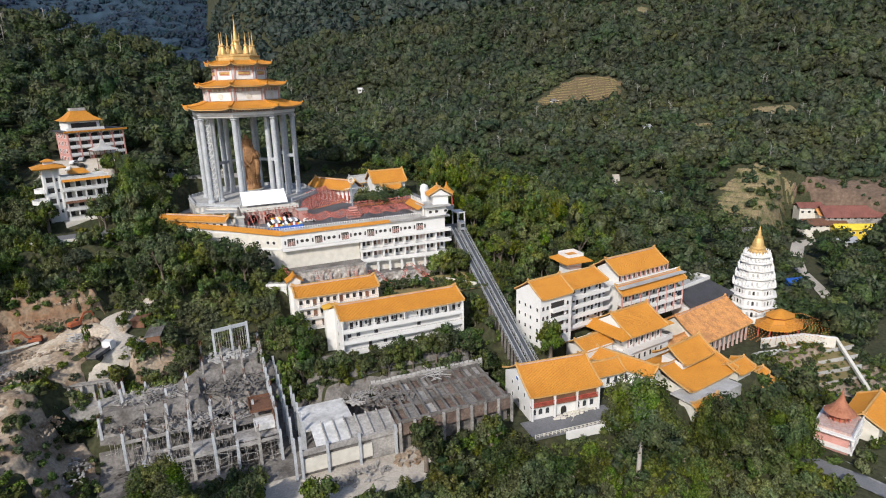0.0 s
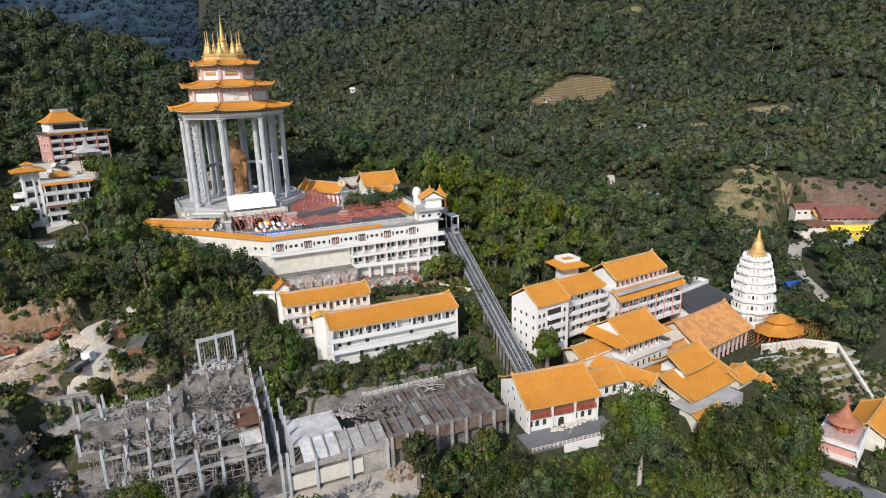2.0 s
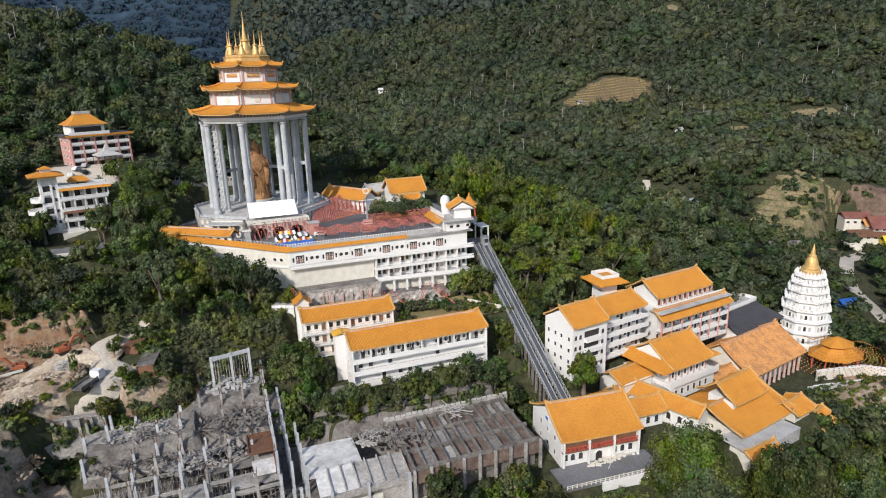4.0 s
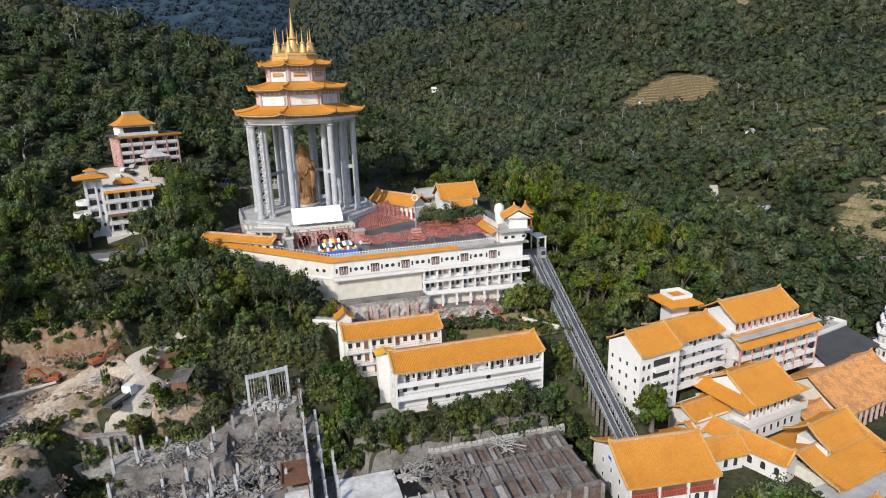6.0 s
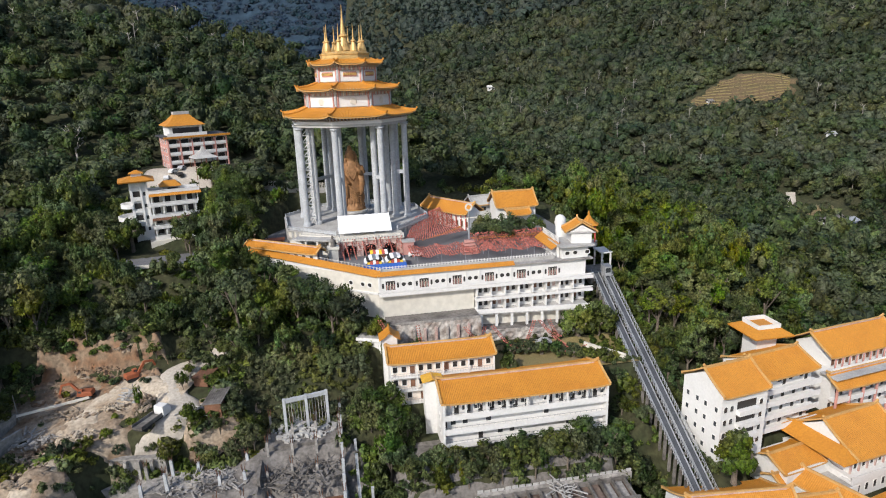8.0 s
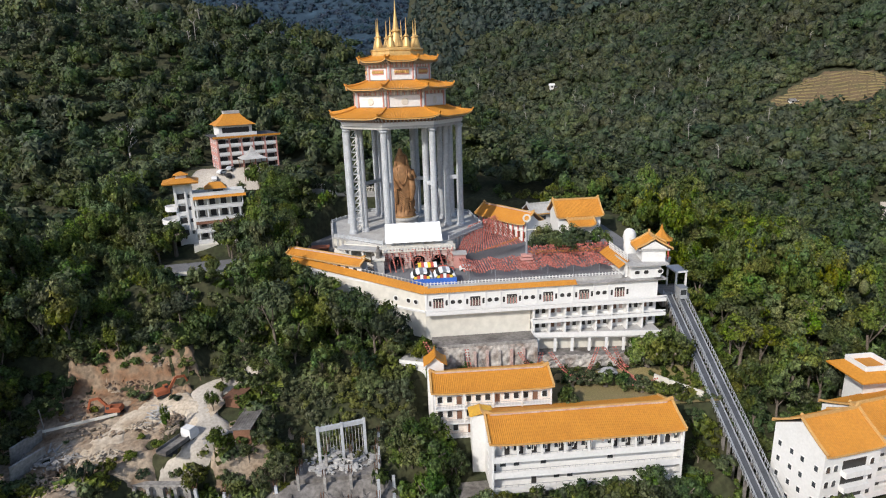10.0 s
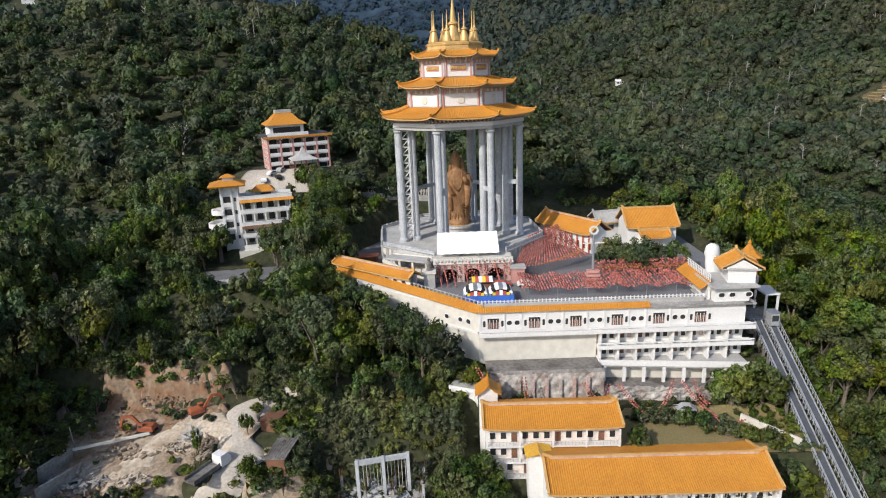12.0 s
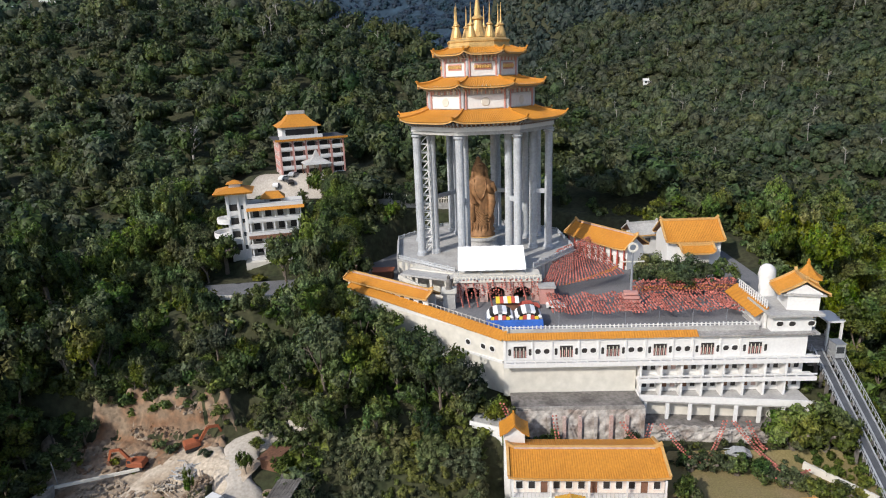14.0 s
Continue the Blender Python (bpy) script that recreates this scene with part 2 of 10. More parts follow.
# ---- mesh helpers ----
class Geo:
    """Collects faces and becomes one mesh."""

    def __init__(self):
        self.v, self.f = [], []

    def add(self, verts, faces):
        k = len(self.v)
        self.v += [tuple(p) for p in verts]
        self.f += [tuple(i + k for i in f) for f in faces]
        return self

    def box(self, x0, x1, y0, y1, z0, z1):
        return self.add([(x0, y0, z0), (x1, y0, z0), (x1, y1, z0), (x0, y1, z0), (x0, y0, z1), (x1, y0, z1), (x1, y1, z1), (x0, y1, z1)],
                        [(3, 2, 1, 0), (4, 5, 6, 7), (0, 1, 5, 4), (1, 2, 6, 5), (2, 3, 7, 6), (3, 0, 4, 7)])

    def beam(self, a, b, w=0.3, h=None):
        """A straight bar from a to b."""
        h = h or w
        a, b = Vector(a), Vector(b)
        ahead = (b - a).normalized()
        side = ahead.cross(Vector((0, 0, 1)))
        side = side.normalized() if side.length > 1e-4 else Vector((1, 0, 0))
        up = side.cross(ahead)
        ring = [(-w / 2, -h / 2), (w / 2, -h / 2), (w / 2, h / 2), (-w / 2, h / 2)]
        vs = [p + side * s + up * u for p in (a, b) for s, u in ring]
        return self.add(vs, [(3, 2, 1, 0), (4, 5, 6, 7), (0, 1, 5, 4), (1, 2, 6, 5), (2, 3, 7, 6), (3, 0, 4, 7)])

    def run(self, pts, w, h=None):
        """One continuous bar along a line of points."""
        h = h or w
        pts, rings = [Vector(p) for p in pts], []
        for k, p in enumerate(pts):
            ahead = (pts[min(k + 1, len(pts) - 1)] - pts[max(k - 1, 0)]).normalized()
            side = ahead.cross(Vector((0, 0, 1))).normalized()
            up = side.cross(ahead)
            rings.append([tuple(p + side * s + up * u) for s, u in ((-w / 2, -h / 2), (w / 2, -h / 2), (w / 2, h / 2), (-w / 2, h / 2))])
        return self.loft(rings)

    def loft(self, rings, close_ends=True):
        """Rings of equally many points, joined in turn."""
        n = len(rings[0])
        faces = [(k * n + i, k * n + (i + 1) % n, (k + 1) * n + (i + 1) % n, (k + 1) * n + i) for k in range(len(rings) - 1) for i in range(n)]
        if close_ends:
            faces += [tuple(range(n))[::-1], tuple(range((len(rings) - 1) * n, len(rings) * n))]
        return self.add([p for r in rings for p in r], faces)

    def lathe(self, x, y, profile, n=12, turn=0.0, sx=1.0, sy=1.0):
        """profile: (radius, height) from the bottom up."""
        return self.loft([[(x + sx * r * math.cos(turn + 2 * math.pi * i / n), y + sy * r * math.sin(turn + 2 * math.pi * i / n), z) for i in range(n)] for r, z in profile])

    def cyl(self, x, y, z0, z1, r0, r1=None, n=10, turn=0.0):
        return self.lathe(x, y, [(r0, z0), (r0 if r1 is None else r1, z1)], n, turn)

    def prism(self, pts, z0, z1):
        return self.loft([[(x, y, z0) for x, y in pts], [(x, y, z1) for x, y in pts]])

    def mesh(self, name, mat, smooth=False):
        me = bpy.data.meshes.new(name)
        me.from_pydata(self.v, [], self.f)
        me.materials.append(mat)
        if smooth:
            me.shade_smooth()
        me.update()
        return me


def thing(name, label, category, m, group="", kind=""):
    """The Empty at a thing's base."""
    return place_root(tagged(new(name), label, category, group, kind), m)


def place_root(ob, m):
    ob.matrix_basis = m
    return ob


def part(name, geo, mat, parent, label="", smooth=False, at=None):
    """One mesh of its own under a thing or a part. geo may be a Geo or a finished mesh."""
    ob = new(name, geo.mesh(name, mat, smooth) if isinstance(geo, Geo) else geo)
    ob.parent = parent
    if at is not None:
        ob.matrix_basis = at
    return tagged(ob, label)


def plain(name, geo, mat, label, category="", kind="", group="", smooth=False, m=None):
    """A thing or a piece of the setting that is one mesh."""
    ob = new(name, geo.mesh(name, mat, smooth) if isinstance(geo, Geo) else geo)
    if m is not None:
        ob.matrix_basis = m
    return tagged(ob, label, category, group, kind)


def array_mesh(name, verts, tris, mat):
    """A large mesh from number arrays."""
    me = bpy.data.meshes.new(name)
    verts, tris = np.ascontiguousarray(verts, np.float32), np.ascontiguousarray(tris, np.int32)
    me.vertices.add(len(verts))
    me.vertices.foreach_set("co", verts.ravel())
    me.loops.add(tris.size)
    me.loops.foreach_set("vertex_index", tris.ravel())
    me.polygons.add(len(tris))
    me.polygons.foreach_set("loop_start", np.arange(0, tris.size, tris.shape[1], dtype=np.int32))
    me.materials.append(mat)
    me.update(calc_edges=True)
    me.validate()
    return me


# ---- the lie of the land ----
def ease(x, a, b):
    t = np.clip((np.asarray(x, float) - a) / (b - a), 0, 1)
    return t * t * (3 - 2 * t)


def bumps(x, y, size, seed):
    """Soft irregular swells from a few crossing waves."""
    rng, out = np.random.RandomState(seed), 0
    for k in range(6):
        a, p, f = rng.uniform(0, 6.28), rng.uniform(0, 6.28), rng.uniform(0.7, 1.6) / size
        out = out + np.sin((x * math.cos(a) + y * math.sin(a)) * f * 6.28 + p) / 6
    return out


def wild_ground(x, y):
    x, y = np.asarray(x, float), np.asarray(y, float)
    fall = (0.20 + 0.08 * ease(y, -60, 40)) * np.maximum(x - 50, 0)
    spur = np.where(y < -30, 2 + 0.38 * (np.maximum(y, -112) + 30) + 0.75 * np.minimum(np.maximum(y, -142) + 112, 0) + 0.12 * np.minimum(y + 142, 0), 2 + 0.17 * (np.minimum(y, 60) + 30) - 0.25 * np.maximum(y - 60, 0)) - fall
    spur = np.maximum(spur, -75)
    crest, crest_y = 65 - 0.34 * (x + 40), 200 - 0.63 * (x + 40)
    left = np.minimum(16 + 0.33 * (y - 40) - 0.45 * np.maximum(x + 40, 0) - 0.12 * ease(y, 60, 140) * np.minimum(x + 60, 0), crest - 0.5 * (y - crest_y))
    d, a = (x - 219) * 0.8 + (y - 60) * 0.6, -(x - 219) * 0.6 + (y - 60) * 0.8
    right = -38 + 0.09 * np.clip(a, -250, 900) + 0.33 * np.maximum(d - 30, 0) + 0.08 * np.maximum(d - 300, 0)
    k = 6.0
    top = np.maximum(np.maximum(spur, left), right)
    z = top + k * np.log(np.exp((spur - top) / k) + np.exp((left - top) / k) + np.exp((right - top) / k))
    # the valley behind the western ridge
    z = z - 130 * ease(y - (540 - 0.35 * x), 0, 220) * (1 - ease(x, 30, 130))
    far = ease(np.hypot(x - 20, y + 90), 110, 400)
    return z + far * (9 * bumps(x, y, 190, 3) + 4 * bumps(x, y, 70, 4)) - 3


PADS = []


def pad(points, z, blend, z2=None, axis=(0, 1)):
    """A levelled convex piece of ground, its corners counted anticlockwise; z2: the level at its far end along axis."""
    PADS.append((np.array(points, float), z, blend, z if z2 is None else z2, axis))


def ground(x, y):
    z = wild_ground(x, y)
    x, y = np.asarray(x, float), np.asarray(y, float)
    for pts, z1, blend, z2, axis in PADS:
        out = np.full(x.shape, -1e9)
        for (ax, ay), (bx, by) in zip(pts, np.roll(pts, -1, 0)):
            n = np.hypot(bx - ax, by - ay)
            out = np.maximum(out, ((x - ax) * (by - ay) - (y - ay) * (bx - ax)) / n)
        along = pts @ np.array(axis)
        f = np.clip((x * axis[0] + y * axis[1] - along.min()) / max(1e-6, along.max() - along.min()), 0, 1)
        w = 1 - ease(out, 0, blend)
        z = z * (1 - w) + (z1 + (z2 - z1) * f) * w
    return z


def level(x, y):
    return float(ground(np.array([x]), np.array([y]))[0])


def rect(x0, x1, y0, y1):
    return [(x0, y0), (x1, y0), (x1, y1), (x0, y1)]


def turned(cx, cy, rot, l, w):
    c, s = math.cos(radians(rot)), math.sin(radians(rot))
    return [(cx + u * c - v * s, cy + u * s + v * c) for u, v in ((-l / 2, -w / 2), (l / 2, -w / 2), (l / 2, w / 2), (-l / 2, w / 2))]


pad(rect(-66, 40, -122, -94), -37, 8)
pad(rect(-57, -36, -101, -91), -30.2, 4)
pad(rect(-62, 40, -134, -107), -42.5, 5)
pad(rect(-24, 12, -141, -120), -43, 4)
pad(rect(-35.5, -18.5, -91.5, -84), -28.0, 8)
pad([(-70, -85), (-50, -87), (-44, -84), (-46, -72), (-58, -66), (-70, -70)], -21.5, 4, -15.5)
pad(rect(-98, -60, -66, -54), -8.5, 3)
pad([(-100, -92), (-72, -94), (-64, -84), (-66, -72), (-80, -70), (-96, -74)], -24, 7, -18)
pad(rect(-3, 42, -103, -87), -30.7, 7)
pad(rect(-10, 18, -86, -74), -24.5, 3)
pad(rect(16, 52, -87, -74), -20, 2)
pad([(-39.5, -34.5), (-7, -60), (47, -60), (56, -34), (56, -8), (10, 10), (-30, 8), (-42, -14)], -1.3, 1.6)
pad(rect(-7, 50, -71.5, -63.4), -19.2, 1.0)
pad(rect(-80, -50, -44, -18), -1.5, 6)
pad(turned(-67, 42, -5, 32, 28), 17, 8)
pad(turned(-67, -6, 0, 26, 16), 1.0, 4)
pad(turned(54, -121, -6, 30, 32), -41.8, 4)
pad(turned(92, -100, 9, 80, 22), -33, 5)
pad(turned(90, -122, 9, 50, 36), -42, 5)
pad(turned(128, -108, 12, 50, 30), -46, 5)
pad(turned(152, -108, 15, 50, 34), -47, 6)
pad(turned(126, -155, 20, 60, 16), -52, 6)
pad(turned(322, -6, 30, 60, 40), -62, 15)
pad(turned(226, 62, 10, 30, 16), -37, 8)


def terrain_object():
    def axis(lo, hi, fine_lo, fine_hi, fine, grow):
        a = list(np.arange(fine_lo, fine_hi + 0.1, fine))
        s, p = fine, fine_hi
        while p < hi:
            s *= grow
            p += s
            a.append(p)
        s, p = fine, fine_lo
        while p > lo:
            s *= grow
            p -= s
            a.insert(0, p)
        return np.array(a)

    xs, ys = axis(-1800, 1900, -110, 190, 1.6, 1.07), axis(-1500, 2400, -180, 20, 1.6, 1.07)
    gx, gy = np.meshgrid(xs, ys)
    gz = ground(gx, gy)
    gz = gz + 0.25 * bumps(gx, gy, 6, 9) * (1 - ease(np.hypot(gx, gy), 200, 400))
    nx, ny = len(xs), len(ys)
    i = (np.arange(ny - 1)[:, None] * nx + np.arange(nx - 1)).ravel()
    quads = np.stack([i, i + 1, i + nx + 1, i + nx], 1)
    me = array_mesh("ground", np.stack([gx.ravel(), gy.ravel(), gz.ravel()], 1), quads, FLOOR_WOODS)
    me.shade_smooth()
    plain("ground", me, FLOOR_WOODS, "wooded hillside ground with dark forest floor", kind="structure")


terrain_object()


def sheet(name, points, mat, lift, label, step=2.0, kind="structure", inset=0.0):
    """A surface that follows the ground inside a convex outline."""
    pts = np.array(points, float)
    (x0, y0), (x1, y1) = pts.min(0), pts.max(0)
    xs, ys = np.arange(x0, x1 + step, step), np.arange(y0, y1 + step, step)
    gx, gy = np.meshgrid(xs, ys)
    # pull outside points back onto the outline
    c = pts.mean(0)
    for (ax, ay), (bx, by) in zip(pts, np.roll(pts, -1, 0)):
        n = math.hypot(bx - ax, by - ay)
        nx_, ny_ = (by - ay) / n, -(bx - ax) / n
        out = (gx - ax) * nx_ + (gy - ay) * ny_
        gx, gy = np.where(out > 0, gx - out * nx_, gx), np.where(out > 0, gy - out * ny_, gy)
    gz = ground(gx, gy) + lift
    w, h = len(xs), len(ys)
    i = (np.arange(h - 1)[:, None] * w + np.arange(w - 1)).ravel()
    me = array_mesh(name, np.stack([gx.ravel(), gy.ravel(), gz.ravel()], 1), np.stack([i, i + 1, i + w + 1, i + w], 1), mat)
    me.shade_smooth()
    return plain(name, me, mat, label, kind=kind)


# ---- roofs, windows, walls ----
def gable_roof(root, l, w, ze, zr, mat, rib=0.38, sag=0.10, lift=0.35, y=0.0, label="", x=0.0, ridge_mat=None, half=0):
    """A ribbed tile roof with concave slopes, a plastered ridge with raised tips, and verges. half: -1 keeps the front slope alone."""
    ridge_mat = ridge_mat or RIDGE
    prof = (0.0, 0.06, 0.08, 0.06)
    n = max(8, int(l / rib)) * 4
    ts = [0, 0.12, 0.35, 0.6, 0.85, 1.0]

    def surf(u, t, s, up=0.0):
        k = abs(2 * u / l)
        return (x + u, y + s * w / 2 * (1 - t), ze + (zr - ze) * (t - sag * 4 * t * (1 - t) * 0.5) + lift * k ** 7 * (1 - 0.5 * t) + up)

    for s in ((-1, 1) if not half else (half,)):
        g = Geo()
        vs = [surf(-l / 2 + l * i / n, t, s, prof[i % 4]) for t in ts for i in range(n + 1)]
        fs = [(k * (n + 1) + i, k * (n + 1) + i + 1, (k + 1) * (n + 1) + i + 1, (k + 1) * (n + 1) + i) for k in range(len(ts) - 1) for i in range(n)]
        g.add(vs, fs if s < 0 else [f[::-1] for f in fs])
        part("roof_slope", g, mat, root, label)
        e = Geo()
        steps = [-l / 2 + l * i / 16 for i in range(17)]
        e.run([surf(a, 0, s, -0.16) for a in steps], 0.22, 0.30)
        part("eave_board", e, RIDGE, root)
        for end in (-1, 1):
            g2 = Geo()
            pts = [surf(end * (l / 2 - 0.1), t, s, 0.16) for t in ts]
            g2.run(pts, 0.42, 0.34)
            part("verge", g2, ridge_mat, root)
    g = Geo()
    steps = [-l / 2 + l * i / 20 for i in range(21)]
    pts = [(x + u, y, zr + 0.22 + 0.75 * abs(2 * u / l) ** 26) for u in steps]
    g.run(pts, 0.42, 0.5)
    part("ridge", g, ridge_mat, root)
    if l > 20:
        part("ridge_band", Geo().box(x - l / 2 + 1.2, x + l / 2 - 1.2, y - 0.27, y + 0.27, zr + 0.0, zr + 0.3), ROSESTONE, root, "faded rose band along the ridge")
    # boarding under the tiles
    g = Geo()
    for s in ((-1, 1) if not half else (half,)):
        vs = [surf(u, t, s, -0.12) for t in ts for u in (-l / 2 + 0.1, -l * 0.35, 0, l * 0.35, l / 2 - 0.1)]
        fs = [(5 * k + i, 5 * k + i + 1, 5 * k + i + 6, 5 * k + i + 5) for k in range(len(ts) - 1) for i in range(4)]
        g.add(vs, fs if s > 0 else [f[::-1] for f in fs])
    part("roof_boarding", g, WOOD, root)


def gable_wall(root, l, w, z0, ze, zr, mat, y=0.0, x=0.0, label=""):
    """A wall body closed by gables under the roof."""
    g = Geo()
    sec = [(-w / 2, z0), (w / 2, z0), (w / 2, ze), (0, zr), (-w / 2, ze)]
    g.loft([[(x - l / 2, y + a, z) for a, z in sec][::-1], [(x + l / 2, y + a, z) for a, z in sec][::-1]])
    return part("wall", g, mat, root, label)


WINDOWS = {}


def window(root, x, y, z, w, h, face=0.0, frame_mat=None, arched=False, pane_mat=None, name="window"):
    """A framed window with its pane. face: degrees by which it is turned from looking towards -y."""
    frame_mat, pane_mat = frame_mat or WHITE, pane_mat or GLASS
    key = (round(w, 2), round(h, 2), arched, frame_mat.name, pane_mat.name)
    if key not in WINDOWS:
        t = 0.12
        if arched:
            def arch(a, b):
                return [(-a, 0)] + [(a, 0)] + [(a * math.cos(q), b - a + a * math.sin(q)) for q in [math.pi * i / 8 for i in range(9)]]
            outer, inner = arch(w / 2 + t, h + t), arch(w / 2, h)
        else:
            outer = [(-w / 2 - t, -t), (w / 2 + t, -t), (w / 2 + t, h + t), (-w / 2 - t, h + t)]
            inner = [(-w / 2, 0), (w / 2, 0), (w / 2, h), (-w / 2, h)]
        g, n = Geo(), len(outer)
        for d0, d1 in ((-0.1, 0.02),):
            vs = [(a, d0, b) for a, b in outer] + [(a, d0, b) for a, b in inner] + [(a, d1, b) for a, b in outer] + [(a, d1, b) for a, b in inner]
            fs = []
            for i in range(n):
                j = (i + 1) % n
                fs += [(i, j, n + j, n + i), (i, 2 * n + i, 2 * n + j, j), (n + i, n + j, 3 * n + j, 3 * n + i)]
            g.add(vs, fs)
        p = Geo()
        p.loft([[(a, -0.02, b) for a, b in inner], [(a, 0.01, b) for a, b in inner]])
        WINDOWS[key] = (g.mesh("window_frame", frame_mat), p.mesh("pane", pane_mat))
    fm, pm = WINDOWS[key]
    at = pose(x, y, z, 0, 0, face)
    ob = part(name, fm, frame_mat, root, at=at)
    part("pane", pm, pane_mat, ob)
    return ob


def storey_gallery(root, x0, x1, y, z, h, depth=1.6, mat=None, bays=8, rail=True, openings=0.6, rng=None):
    """An open balcony along a front: floor slab with a parapet, piers, and doors in the wall behind."""
    mat, rng = mat or WHITE, rng or random
    part("balcony_slab", Geo().box(x0, x1, y - depth, y + 0.02, z - 0.25, z), mat, root)
    part("parapet", Geo().box(x0, x1, y - depth - 0.12, y - depth + 0.1, z - 0.3, z + 0.95), mat, root)
    if rail:
        g = Geo().beam((x0, y - depth, z + 1.35), (x1, y - depth, z + 1.35), 0.07)
        k = int((x1 - x0) / 1.2)
        for i in range(k + 1):
            u = x0 + (x1 - x0) * i / k
            g.box(u - 0.03, u + 0.03, y - depth - 0.03, y - depth + 0.03, z + 0.9, z + 1.35)
        part("railing", g, STEEL, root)
    for i in range(bays):
        u = x0 + (x1 - x0) * (i + 0.5) / bays
        if rng.random() < openings:
            window(root, u - 0.9, y, z + 0.1, 1.0, 2.1, pane_mat=DARK)
        if rng.random() < openings:
            window(root, u + 0.9, y, z + 1.0, 1.1, 1.1, pane_mat=GLASS)


def octo_points(r, th=28.0):
    return [(r * math.cos(radians(th + 45 * i)), r * math.sin(radians(th + 45 * i))) for i in range(8)]


def octo_roof(root, r0, z0, r1, z1, mat, th=28.0, lift=0.9, rib=0.6, name="roof_slope"):
    """Eight ribbed slopes with raised corners and a hip on each corner."""
    ts = [0, 0.15, 0.4, 0.7, 1.0]
    prof = (0.0, 0.055, 0.075, 0.055)
    outer, inner = octo_points(r0, th), octo_points(r1, th)

    def surf(i, s, t, up=0.0):
        (ax, ay), (bx, by) = outer[i], outer[(i + 1) % 8]
        (cx, cy), (dx, dy) = inner[i], inner[(i + 1) % 8]
        x = (ax + (bx - ax) * s) * (1 - t) + (cx + (dx - cx) * s) * t
        y = (ay + (by - ay) * s) * (1 - t) + (cy + (dy - cy) * s) * t
        k = abs(2 * s - 1)
        return (x, y, z0 + (z1 - z0) * (t - 0.16 * 4 * t * (1 - t) * 0.7) + lift * k ** 5 * (1 - t) ** 1.5 + up)

    for i in range(8):
        side = math.dist(outer[0], outer[1])
        n = max(4, int(side / rib)) * 4
        g = Geo()
        vs = [surf(i, k / n, t, prof[k % 4]) for t in ts for k in range(n + 1)]
        fs = [(a * (n + 1) + k, a * (n + 1) + k + 1, (a + 1) * (n + 1) + k + 1, (a + 1) * (n + 1) + k) for a in range(len(ts) - 1) for k in range(n)]
        g.add(vs, fs)
        part(name, g, mat, root)
        h = Geo()
        pts = [surf(i, 0, t, 0.18) for t in ts]
        x, y, z = pts[0]
        h.run([(x * 1.02, y * 1.02, z + 0.6)] + pts, 0.4, 0.4)
        part("hip_ridge", h, mat, root)
        e = Geo()
        e.run([surf(i, k / 12, 0, -0.2) for k in range(13)], 0.2, 0.28)
        part("eave_board", e, RIDGE, root)
        u = Geo()
        vs = [surf(i, k / 8, t, -0.4) for t in ts for k in range(9)]
        u.add(vs, [(9 * a + k, 9 * a + 9 + k, 9 * a + 10 + k, 9 * a + k + 1) for a in range(len(ts) - 1) for k in range(8)])
        part("soffit", u, STONE, root)


# ---- the great octagonal pavilion ----
PAV = (-9.7, -15.0)


